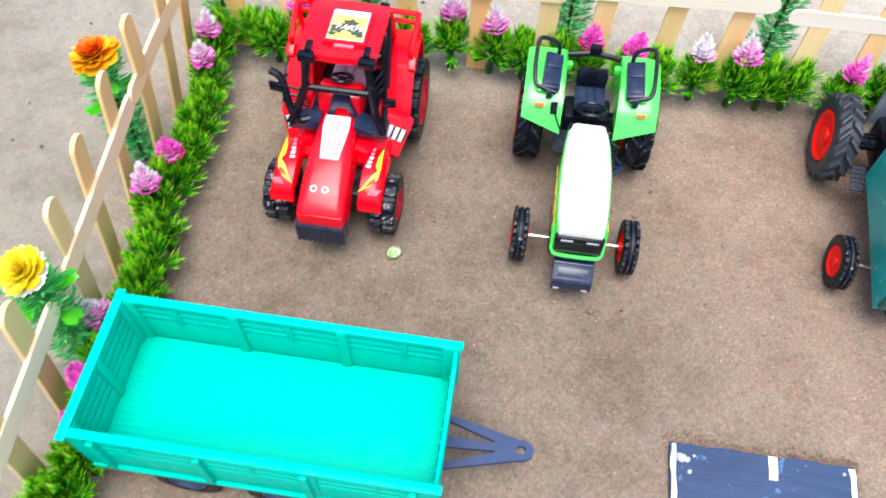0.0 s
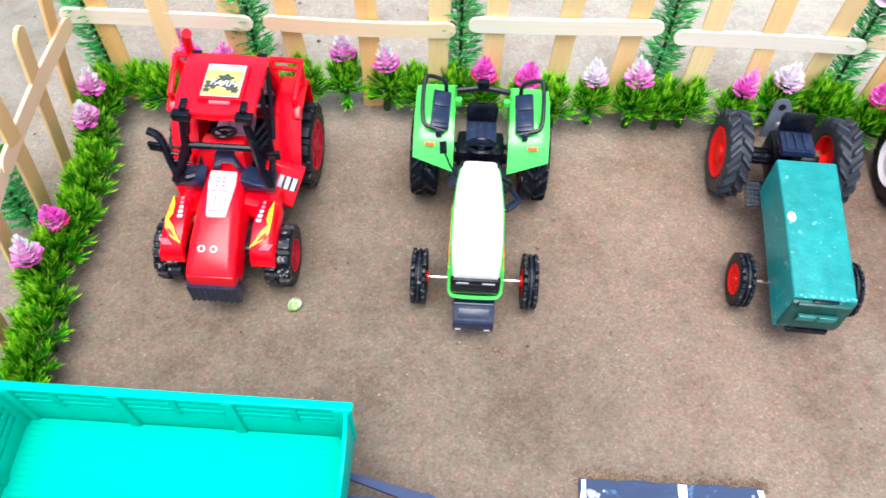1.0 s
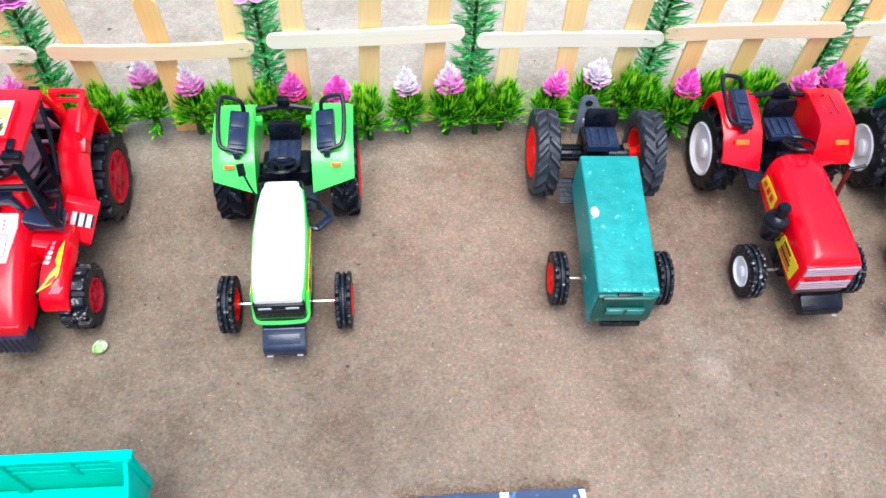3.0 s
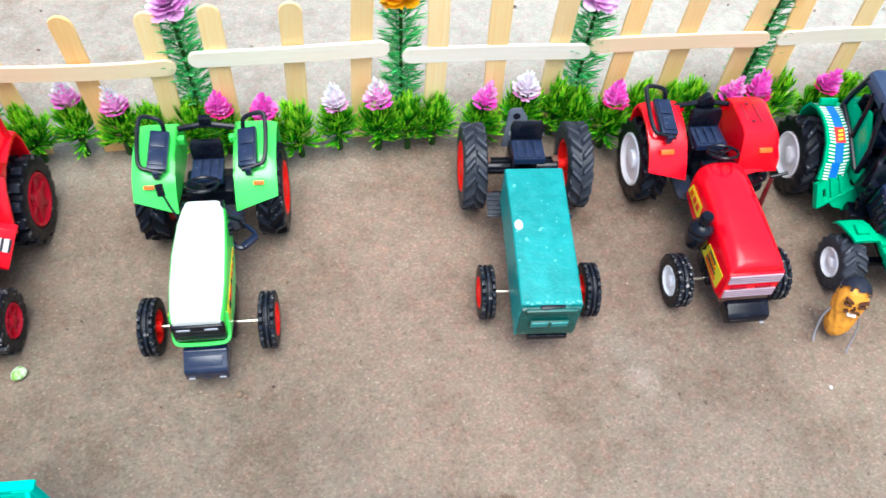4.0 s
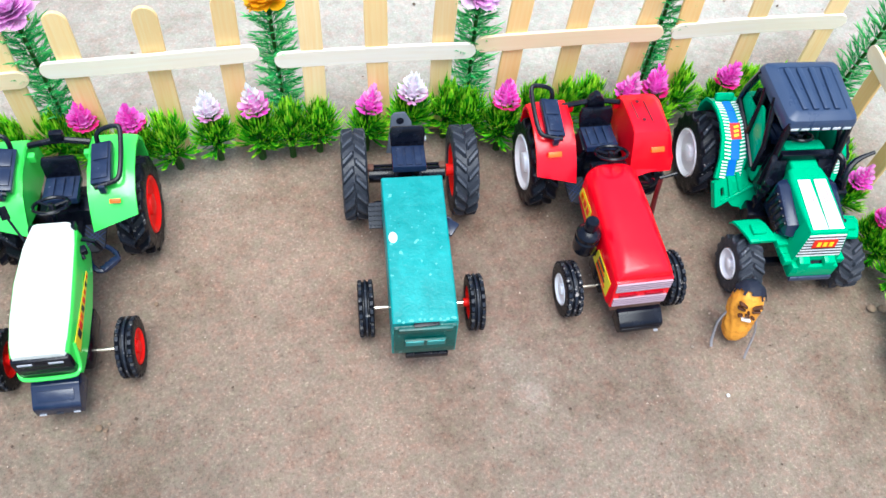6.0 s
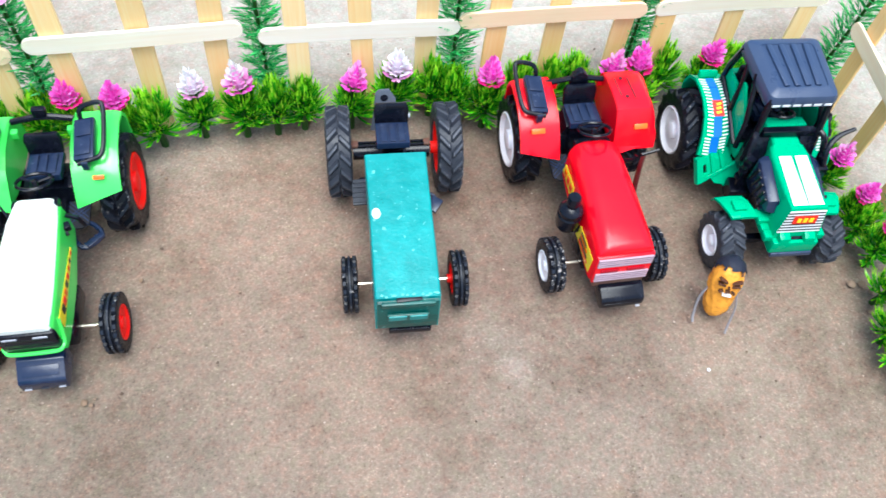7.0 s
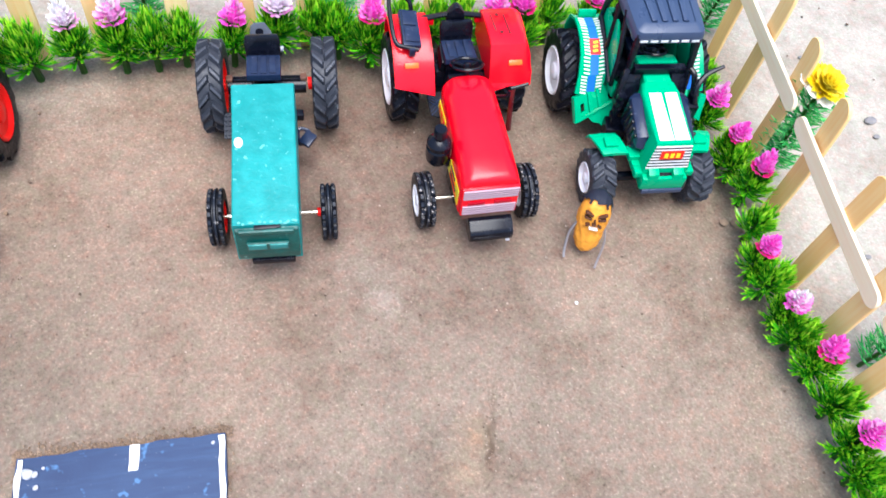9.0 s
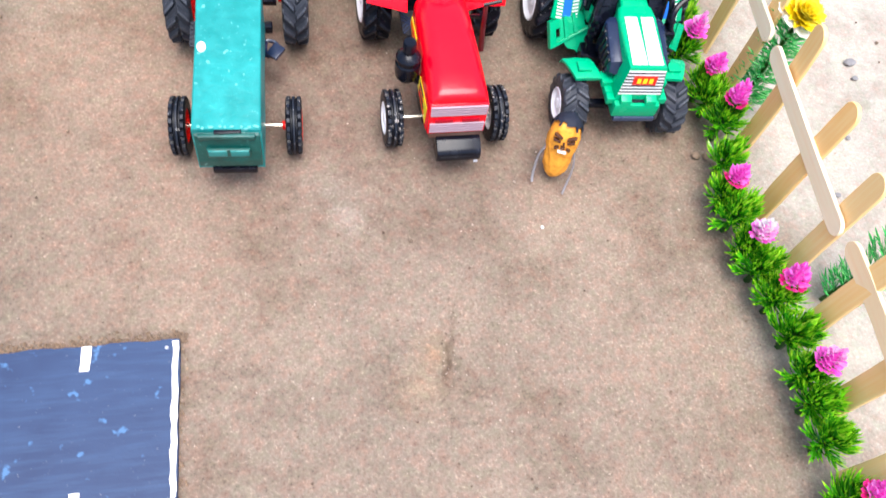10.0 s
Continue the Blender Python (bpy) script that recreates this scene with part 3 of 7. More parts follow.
ob.matrix_basis = pose(-0.36, 0.629, -0.018, 0, 0, -4)
tagged(ob, "low dusty red brick edging far behind the fence", "brick edging", kind="structure")


# ---- fence of ice cream sticks ----
def stick(length, width, seed, thick=0.0021):
    """A flat stick with round ends, upright from z = 0, a little bent and uneven."""
    r = random.Random(seed)
    b = bmesh.new()
    w = width / 2
    rings = []
    bend, sway = r.uniform(-0.0018, 0.0018), r.uniform(-0.0014, 0.0014)
    levels = [w * (1 - math.cos(radians(a))) for a in (4, 25, 45, 65, 90)]
    levels = levels + [length * k / 6 for k in range(1, 6)] + [length - v for v in levels[::-1]]
    for z in levels:
        d = min(z, length - z)
        half = w if d >= w else math.sqrt(max(1e-9, w * w - (w - d) ** 2))
        half *= r.uniform(0.97, 1.03)
        s = (z / length - 0.5) * 2
        ox, oy = sway * (1 - s * s), bend * (1 - s * s)
        rings.append([(x * half + ox, y * thick / 2 + oy, z) for x, y in ((1, -0.6), (1, 0.6), (0.94, 1), (-0.94, 1), (-1, 0.6), (-1, -0.6), (-0.94, -1), (0.94, -1))])
    return loft(b, rings)


seed_no = [100]


def fence_panel(x, y, turn, pickets, rail, group, tip=0.0, rail_mat=RAIL, rail_w=0.0116):
    """pickets: (along, top, lean degrees); rail: (middle along, height, tilt degrees); tip: degrees by which the pickets lean across the fence. Pickets stand behind the rail."""
    ob = thing("fence_panel", pose(x, y, 0, 0, 0, turn), "toy fence panel of upright ice cream sticks with one pale rail", "fence", group)
    for a, top, lean in pickets:
        seed_no[0] += 1
        q = part("picket", stick(top + 0.008, 0.0128, seed_no[0]), PICKET, ob)
        q.matrix_basis = pose(a, 0.0012, 0.07, tip + random.Random(seed_no[0]).uniform(-1.5, 1.5), lean, 0) @ pose(0, 0, -0.078)
    seed_no[0] += 1
    a, z, tilt = rail
    q = part("rail", stick(0.116, rail_w, seed_no[0]), rail_mat, ob, "pale cream stick glued across")
    q.matrix_basis = pose(a, -0.0014, z, 0, tilt, 0) @ pose(-0.058, 0, 0, 0, 90, 0)
    return ob


def on_back(x):
    return 0.407 - 0.085 * x


for mid, rail_x, rail_z, tilt, xs in (
        (-0.075, -0.079, 0.071, 1.0, ((-0.113, 0.112, 0), (-0.077, 0.113, 0), (-0.035, 0.113, 0))),
        (0.045, 0.043, 0.071, 0.8, ((0.0, 0.112, -2), (0.0465, 0.107, 0), (0.0905, 0.107, 1))),
        (0.167, 0.166, 0.076, -1.2, ((0.1245, 0.110, 1), (0.168, 0.111, 2), (0.208, 0.116, 2))),
        (0.29, 0.289, 0.069, 1.5, ((0.2515, 0.117, 1), (0.29, 0.115, -1.5), (0.3285, 0.112, -0.5))),
        (0.41, 0.404, 0.071, 0.5, ((0.371, 0.112, 2), (0.408, 0.112, 0), (0.452, 0.112, 0))),
        (0.53, 0.525, 0.070, 0.5, ((0.476, 0.108, -1), (0.522, 0.108, -3), (0.573, 0.108, 0.5)))):
    fence_panel(mid, on_back(mid), -4.86, [((x - mid) / 0.9964, h, l) for x, h, l in xs], (((rail_x - mid) / 0.9964), rail_z, tilt), "back fence")
for mid, x, rail_y, rail_z, ys in ((0.357, -0.1365, 0.354, 0.072, (0.397, 0.359, 0.316)), (0.24, -0.1435, 0.242, 0.072, (0.276, 0.236, 0.2)),
                                   (0.117, -0.147, 0.116, 0.072, (0.149, 0.111, 0.074)), (-0.005, -0.15, -0.004, 0.072, (0.033, -0.004, -0.045))):
    fence_panel(x, mid, 85 if mid > 0.3 else 89, [(y - mid, 0.113, 1) for y in ys], (rail_y - mid, rail_z, 0.5), "side fence", 8.0)
for mid, x, rail_y, rail_z, ys in ((0.275, 0.581, 0.278, 0.064, (0.318, 0.276, 0.236)), (0.15, 0.557, 0.157, 0.064, (0.194, 0.146, 0.107)),
                                   (0.035, 0.5385, 0.038, 0.064, (0.073, 0.036, 0.0)), (-0.085, 0.517, -0.083, 0.064, (-0.048, -0.085, -0.12))):
    fence_panel(x, mid, -101, [((mid - y) * 1.02, 0.1, 0) for y in ys], ((mid - rail_y) * 1.02, rail_z, 0.0), "side fence", 0.0, WARM_RAIL, 0.011)


# ---- plants ----
def needle(b, base, d, length, width, r, mi=0, droop=0.25):
    d = Vector(d).normalized()
    side = d.cross(Vector((r.uniform(-1, 1), r.uniform(-1, 1), r.uniform(-1, 1)))).normalized()
    base = Vector(base)
    c1 = base + d * length * 0.5
    tip = base + d * length + Vector((0, 0, -droop * length * r.uniform(0, 1)))
    vs = [b.verts.new(q) for q in (base - side * width * 0.25, base + side * width * 0.25, c1 + side * width * 0.5, tip, c1 - side * width * 0.5)]
    f = b.faces.new((vs[0], vs[1], vs[2], vs[4]))
    g = b.faces.new((vs[4], vs[2], vs[3]))
    f.material_index = g.material_index = mi


def blade(b, root, a, el, length, width, r):
    """A long needle that leaves the stem at azimuth a and elevation el and curls upwards."""
    side = Vector((-math.sin(a), math.cos(a), r.uniform(-0.5, 0.5))).normalized() * width / 2
    pts, p, e = [root], root.copy(), el
    for k in range(3):
        p = p + Vector((math.cos(a) * math.cos(e), math.sin(a) * math.cos(e), math.sin(e))) * length / 3
        e += radians(r.uniform(6, 24))
        pts.append(p)
    rows = []
    for q, w in zip(pts, (0.6, 1.0, 0.9)):
        rows.append((b.verts.new(q - side * w), b.verts.new(q + side * w)))
    tip = b.verts.new(pts[3])
    for u, v in zip(rows, rows[1:]):
        b.faces.new((u[0], u[1], v[1], v[0]))
    b.faces.new((rows[-1][0], rows[-1][1], tip)).material_index = 1


def petal(b, base, d, up, length, width, mi=0, cup=0.15):
    """A pointed, cupped petal with a midrib."""
    d, up, base = Vector(d).normalized(), Vector(up).normalized(), Vector(base)
    side = d.cross(up).normalized()
    q = [base, base + d * length * 0.45 + side * width / 2 + up * cup * length, base + d * length * 0.5, base + d * length * 0.45 - side * width / 2 + up * cup * length,
         base + d * length + up * cup * length * 0.6]
    vs = [b.verts.new(v) for v in q]
    for f in ((0, 1, 2), (0, 2, 3), (1, 4, 2), (2, 4, 3)):
        b.faces.new([vs[k] for k in f]).material_index = mi


def round_petal(b, base, d, up, length, width, mi=0, cup=0.15):
    """A broad petal with a rounded, slightly notched end."""
    d, up, base = Vector(d).normalized(), Vector(up).normalized(), Vector(base)
    side = d.cross(up).normalized()
    mid = [b.verts.new(base + d * length * f + up * cup * length * (f ** 2) * 0.5) for f in (0.0, 0.5, 0.94)]
    edge = [[b.verts.new(base + d * length * f + s * side * width * w / 2 + up * cup * length * f) for f, w in ((0.45, 0.85), (0.8, 1.0), (1.0, 0.5))] for s in (-1, 1)]
    for e in edge:
        for f in ((mid[0], e[0], mid[1]), (mid[1], e[0], e[1]), (mid[1], e[1], mid[2]), (mid[2], e[1], e[2])):
            b.faces.new(f).material_index = mi


def cone_flower(mats, seed, size=1.0):
    """A pine-cone shaped blossom of tiers of pointed petals that stand up and outwards, base at the origin."""
    r = random.Random(seed)
    b = bmesh.new()
    lathe(b, [(0.0024 * size, 0.0), (0.0036 * size, 0.0025 * size), (0.0024 * size, 0.009 * size), (0.0003, 0.016 * size)], "z", 10, (0, 0, 0), 1)
    tiers = 7
    for j in range(tiers):
        f = j / (tiers - 1)
        radius = size * (0.0037 * (1 - f) ** 0.9 + 0.0003) * (0.9 if j == 0 else 1.0)
        z = size * (0.0002 + 0.0142 * f)
        n = max(3, round(8 * (1 - f) + 3))
        mi = 0 if j < 1 else (1 if f < 0.45 else 2)
        for k in range(n):
            a = 2 * math.pi * (k + 0.5 * (j % 2)) / n + r.uniform(-0.15, 0.15)
            el = radians(34 + 46 * f + r.uniform(-9, 9))
            d = Vector((math.cos(a) * math.cos(el), math.sin(a) * math.cos(el), math.sin(el)))
            up = Vector((math.cos(a) * math.sin(el), math.sin(a) * math.sin(el), -math.cos(el)))
            leaf_shape = petal if (k + j) % 3 else round_petal
            leaf_shape(b, (math.cos(a) * radius, math.sin(a) * radius, z), d, up, size * (0.0055 - 0.001 * f) * r.uniform(0.85, 1.25), size * (0.0053 - 0.0024 * f), mi, 0.2)
    return b


def bush(seed, m, flower=None, size=1.0, label="", lean=(0, 0)):
    r = random.Random(seed)
    ob = thing("bush", m, label or "small artificial bush of bright green plastic needles", "plant", "bushes along the fence")
    b = bmesh.new()
    tube(b, [(0, 0, -0.004), (0, 0, 0.012 * size), (lean[0] * 0.5, lean[1] * 0.5, 0.03 * size)], [0.0021, 0.0018, 0.0009], 6)
    part("stem", b, STEM, ob, "dark green stem")
    b = bmesh.new()
    sprigs, per = (22 if flower else 25), 17
    for i in range(sprigs):
        f = i / (sprigs - 1)
        a = 2.39996 * i + r.uniform(-0.25, 0.25)
        el = radians(8 + (46 if flower else 68) * f + r.uniform(-7, 7))
        root = Vector((lean[0] * 0.4 * f, lean[1] * 0.4 * f, size * (0.0095 + (0.0115 if flower else 0.0135) * f)))
        d = Vector((math.cos(a) * math.cos(el), math.sin(a) * math.cos(el), math.sin(el)))
        rib = size * (0.0068 if flower else 0.0078) * r.uniform(0.85, 1.1)
        tube(b, [root, root + d * rib], 0.00045, 3)
        for k in range(per):
            g = k / (per - 1)
            blade(b, root + d * rib * g, a + (1 if k % 2 else -1) * r.uniform(0.1, 0.62) * (1.2 - 0.6 * g), el + radians(r.uniform(-12, 18)), size * (0.0148 - 0.0035 * g) * r.uniform(0.75, 1.12), 0.00118 * r.uniform(0.8, 1.2), r)
    part("foliage", b, [LEAF, LEAF_TIP], ob, "bright green plastic needles", 180, "stuff")
    if flower:
        mats, fs, fz = flower
        q = part("flower", cone_flower(mats, seed + 7, fs), mats, ob, "layered plastic blossom", 25)
        q.matrix_basis = pose(lean[0], lean[1], fz, r.uniform(-8, 8), r.uniform(-8, 8), r.uniform(0, 360))
        b = bmesh.new()
        tube(b, [(lean[0] * 0.5, lean[1] * 0.5, 0.028 * size), (lean[0], lean[1], fz + 0.002)], 0.0009, 5)
        part("flower_stalk", b, STEM, ob)
    return ob


plain = [bush(s, pose(0, 0, -5)) for s in (1, 2, 3, 4)]
KINDS = {"magenta": ([CALYX, MAGENTA, MAGENTA], "magenta"), "pink": ([MAGENTA, MAGENTA, PINK], "pink"), "pale": ([MAGENTA, PINK, WHITE_PETAL], "pink and white"), "white": ([PINK, PALE, WHITE_PETAL], "white and pale pink")}
bloom = {k: [bush(20 + 5 * i + j, pose(0, 0, -5), (v[0], 0.86, 0.0325), 1.0, "green bush with a %s cone blossom" % v[1]) for j in range(2)] for i, (k, v) in enumerate(KINDS.items())}
rng = random.Random(21)
count = [0]


def plant_row(spots):
    """spots: x, y, kind of blossom or none, size."""
    for x, y, kind, s in spots:
        count[0] += 1
        src = bloom[kind][count[0] % 2] if kind else plain[count[0] % 4]
        q = copy_thing(src, pose(x, y, 0, rng.uniform(-4, 4), rng.uniform(-4, 4), rng.uniform(0, 360)))
        q.scale = (s, s, s * rng.uniform(0.95, 1.05))


back_row = [(-0.102, 0.41, None), (-0.088, 0.404, None), (-0.0696, 0.411, "pink"), (-0.0472, 0.409, "pink"), (-0.022, 0.405, None), (0.004, 0.403, None), (0.0296, 0.405, "pale"), (0.0563, 0.401, "pale"),
            (0.078, 0.397, None), (0.098, 0.395, None), (0.12, 0.391, "magenta"), (0.1445, 0.385, "magenta"), (0.1645, 0.3815, None), (0.1895, 0.383, "white"), (0.2145, 0.379, "pale"),
            (0.2335, 0.377, None), (0.2505, 0.378, None), (0.279, 0.373, "pink"), (0.307, 0.378, "white"), (0.33, 0.374, None), (0.344, 0.368, None), (0.3615, 0.357, "magenta"),
            (0.385, 0.367, None), (0.405, 0.364, None), (0.424, 0.362, None), (0.442, 0.353, "pink"), (0.459, 0.346, "magenta"), (0.482, 0.358, None), (0.508, 0.351, "magenta"), (0.528, 0.352, None), (0.549, 0.347, None)]
left_row = [(-0.122, 0.408, None), (-0.1255, 0.389, "pale"), (-0.1227, 0.368, "pale"), (-0.122, 0.345, None), (-0.124, 0.325, None), (-0.125, 0.308, None), (-0.129, 0.2926, "magenta"), (-0.1346, 0.264, "pale"),
            (-0.128, 0.248, None), (-0.129, 0.23, None), (-0.13, 0.212, None), (-0.133, 0.199, None), (-0.138, 0.1846, "pale"), (-0.136, 0.168, None), (-0.134, 0.15, "magenta"), (-0.1345, 0.129, "magenta"), (-0.139, 0.1, None), (-0.143, 0.075, "pink"), (-0.144, 0.045, None)]
right_row = [(0.566, 0.318, None), (0.563, 0.29, None), (0.5532, 0.2617, "pink"), (0.5554, 0.2341, "magenta"), (0.5554, 0.2044, "magenta"), (0.546, 0.18, None), (0.536, 0.1564, "magenta"), (0.5345, 0.1244, "pale"),
             (0.536, 0.0922, "magenta"), (0.535, 0.072, None), (0.532, 0.051, "pink"), (0.526, 0.018, None), (0.522, -0.008, "magenta"), (0.52, -0.035, None)]
for row, gap in ((back_row, 0.032), (left_row, 0.0245), (right_row, 0.029)):
    extra = []
    for (x0, y0, _), (x1, y1, _) in zip(row, row[1:]):
        if math.hypot(x1 - x0, y1 - y0) > gap:
            extra.append(((x0 + x1) / 2, (y0 + y1) / 2 + 0.003, None))
    row += extra
plant_row([(x, y, k, rng.uniform(1.12, 1.24) * (0.81 if x > 0.5 and y < 0.33 else 0.92 if x < -0.1 else 1)) for x, y, k in back_row + left_row + right_row])
for q in plain + [w for v in bloom.values() for w in v]:
    for o in (*q.children_recursive, q):
        bpy.data.objects.remove(o)


def dahlia(b, outer, inner, size, r, rings=3):
    """An open blossom of several rings of petals, facing up; the first rings take the outer colour."""
    for j, (n, e, ln, mi) in enumerate(((14, -4, 1.0, 0), (13, 8, 0.94, 1), (12, 18, 0.84, 2), (11, 31, 0.68, 3), (9, 46, 0.5, 4), (6, 66, 0.36, 5))):
        for k in range(n):
            a = 2 * math.pi * (k + 0.5 * (j % 2)) / n + r.uniform(-0.1, 0.1)
            el = radians(e + r.uniform(-6, 6))
            d = Vector((math.cos(a) * math.cos(el), math.sin(a) * math.cos(el), math.sin(el)))
            up = Vector((-math.cos(a) * math.sin(el), -math.sin(a) * math.sin(el), math.cos(el)))
            (petal if (j + k) % 2 else round_petal)(b, (0, 0, 0.0007 * j), d, up, size * 0.0138 * ln * r.uniform(0.92, 1.08), size * 0.0092 * (0.5 + 0.5 * ln), outer if mi < rings else inner, 0.14)


def tall_flower(x, y, top, mats, label, seed, size=1.0, tilt=(0, 0), fern=None, rings=3, leaves=0):
    """A stem with whorls of feathery sprigs, each a thin rib with long paired needles, and an open blossom on top."""
    r = random.Random(seed)
    ob = thing("tall_flower", pose(x, y, 0, tilt[0], tilt[1], r.uniform(0, 360) if tilt == (0, 0) else 0), label, "plant", "tall flowers behind the fence")
    b = bmesh.new()
    tube(b, [(0, 0, -0.004), (0.0006, 0, top * 0.5), (0, 0.0005, top)], 0.0012, 6)
    part("stem", b, STEM, ob, "dark green stem")
    b = bmesh.new()
    n = int(top / 0.0062)
    for k in range(n):
        z = 0.004 + (top - 0.011) * k / n
        for i in range(7):
            a = 2 * math.pi * i / 7 + 0.45 * k + r.uniform(-0.2, 0.2)
            d = Vector((math.cos(a), math.sin(a), r.uniform(0.5, 0.85))).normalized()
            axis = Vector((-math.sin(a), math.cos(a), 0))
            reach = 0.0125 * r.uniform(0.85, 1.1)
            for s in (0.12, 0.3, 0.48, 0.66, 0.84, 1.0):
                for side in (-1, 1):
                    needle(b, Vector((0, 0, z)) + d * reach * s, d + axis * side * r.uniform(0.35, 0.6), 0.0068 * r.uniform(0.8, 1.2), 0.00085, r, 0, 0.1)
            tube(b, [(0, 0, z), Vector((0, 0, z)) + d * reach], 0.00025, 3)
    part("foliage", b, fern or FERN, ob, "feathery bluish-green plastic needles", 180, "stuff")
    for k in range(leaves):
        b = bmesh.new()
        a = 2.4 * k + 0.5
        round_petal(b, (0, 0, 0), (math.cos(a), math.sin(a), 0.35), (0, 0, 1), 0.021 * r.uniform(0.85, 1.1), 0.009, 0, -0.12)
        part("leaf", b, LEAF, ob, "broad glossy green leaf").matrix_basis = pose(0, 0, top * (0.62 + 0.05 * k))
    if mats:
        b = bmesh.new()
        for k in range(6):
            a = 2 * math.pi * k / 6
            petal(b, (0, 0, -0.001), (math.cos(a), math.sin(a), 0.15), (0, 0, 1), 0.0105 * size, 0.0065, 0, 0.1)
        part("sepals", b, LEAF_TIP, ob, "light green sepals").matrix_basis = pose(0, 0, top - 0.002)
        b = bmesh.new()
        dahlia(b, 0, 1, size, r, rings)
        q = part("flower", b, mats, ob, "open many-petalled plastic blossom", 25)
        q.matrix_basis = pose(0, 0, top, -14 - tilt[0], -tilt[1], 0)
    return ob


tall_flower(-0.125, 0.425, 0.1, None, "tall feathery green plastic sprig behind the fence corner", 1)
tall_flower(-0.026, 0.417, 0.1, [ROSE, PINK], "tall artificial flower with a pink blossom on a feathery stem", 2)
tall_flower(0.105, 0.407, 0.105, [ROSE, ROSE], "tall artificial flower with a pale violet-pink blossom", 3)
tall_flower(0.233, 0.399, 0.104, [GOLD_PETAL, EMBER_PETAL], "tall artificial flower with an orange and yellow blossom", 4)
tall_flower(0.3475, 0.384, 0.102, [ROSE, ROSE], "tall artificial flower with a violet-pink blossom", 5)
tall_flower(0.466, 0.378, 0.103, [VIOLET, VIOLET], "tall artificial flower with a violet blossom", 6)
tall_flower(0.597, 0.347, 0.1, [PINK, MAGENTA], "tall artificial flower with a pink blossom by the fence corner", 7, 1.0, (0, 8))
tall_flower(-0.1585, 0.313, 0.087, [GOLD_PETAL, EMBER_PETAL], "tall artificial flower with an orange and yellow blossom outside the fence", 8, 1.05, leaves=6)
tall_flower(-0.1505, 0.1765, 0.094, [WHITE_PETAL, YELLOW_PETAL], "tall artificial flower with a yellow and white blossom", 9, 0.86, rings=1, leaves=6)
tall_flower(0.584, 0.225, 0.075, [WHITE_PETAL, YELLOW_PETAL], "tall artificial flower with a yellow and white blossom", 10, 0.98, rings=1)
tall_flower(0.572, 0.092, 0.085, None, "tall feathery green plastic sprig outside the fence", 11, 1.0, (0, 14))


# ---- toy vehicles: the nose points to -y, the origin lies on the ground under the rear axle ----
def wheel(parent, x, y, R, w, rim_mat, tyre_mat, side, lugs, style="chevron", hub=0.6, dish=0.38):
    """side: +1 or -1, the way the outer face looks. The tyre is one moulded ring whose tread rises in lugs."""
    ob = bmesh.new()
    ri = R * hub
    lathe(ob, [(ri * 0.99, -w * 0.42), (ri * 0.99, w * 0.47), (ri * 0.94, w * 0.5), (ri * 0.87, w * 0.45), (ri * 0.8, w * (dish - 0.02)), (ri * 0.38, w * (dish - 0.06)), (ri * 0.34, w * 0.46),
               (ri * 0.2, w * 0.5), (0.0002, w * 0.5), (0.0002, -w * 0.3), (ri * 0.3, -w * 0.3), (ri * 0.34, -w * 0.12), (ri * 0.8, -w * 0.12), (ri * 0.88, -w * 0.36), (ri * 0.93, -w * 0.42), (ri * 0.99, -w * 0.42)], "x", 28, (0, 0, 0), 0, False)
    rim = part("wheel", ob, rim_mat, parent, "", 40)
    rim.matrix_basis = pose(x, y, R, 0, 0, 0 if side > 0 else 180)
    if rim_mat is RED_DEEP:
        for k in range(6):
            a = math.pi * k / 3
            block("spoke", rim_mat, rim, (w * 0.36, ri * 0.58 * math.cos(a), ri * 0.58 * math.sin(a)), (w * 0.14, ri * 0.5, ri * 0.2), 0.0003, (60 * k, 0, 0))
    b = bmesh.new()
    steps = {"chevron": 10, "block": 10, "rib": 4}[style]
    n = lugs * steps
    deep = {"chevron": 0.085, "block": 0.095, "rib": 0.075}[style]
    cross = [(-0.4, 0.0), (-0.48, 0.1), (-0.5, 0.62), (-0.47, 0.86)] + [(-0.42 + 0.84 * k / 14, 1.0) for k in range(15)] + [(0.47, 0.86), (0.5, 0.62), (0.48, 0.1), (0.4, 0.0)]
    rings = []
    for h, f in cross:
        ring = []
        for k in range(n):
            a = 2 * math.pi * k / n
            phase = (k / steps + (0.5 if h > 0 else 0.0)) % 1.0
            if style == "chevron":
                up = ((phase + 1.3 * abs(h) + 0.5 * h * h) % 1.0) < 0.42 and abs(h) > 0.02
            elif style == "block":
                up = phase < 0.55 and abs(h) > 0.05
            else:
                up = abs(h) < 0.09 or (abs(h) > 0.2 and phase < 0.55)
            top = R if up else R * (1 - deep)
            if abs(h) > 0.45:
                r = ri + (R * 0.93 - ri) * f if not (up and abs(h) == 0.47) else R * 0.95
            else:
                r = ri + (top - ri) * f
            ring.append((h * w, r * math.cos(a), r * math.sin(a)))
        rings.append(ring)
    loft(b, rings, 0, False)
    for f in b.faces:
        if all(math.hypot(v.co.y, v.co.z) > R * 0.985 for v in f.verts):
            f.material_index = 1
    part("tyre", b, [tyre_mat, {RUBBER_GREY: LUG_GREY, RUBBER_MUDDY: LUG_MUDDY}.get(tyre_mat, LUG)], rim, "dusty black tyre with raised lugs", 30)
    return rim


def rod(name, mat, parent, path, r, label="", n=8):
    b = bmesh.new()
    tube(b, path, r, n)
    return part(name, b, mat, parent, label)


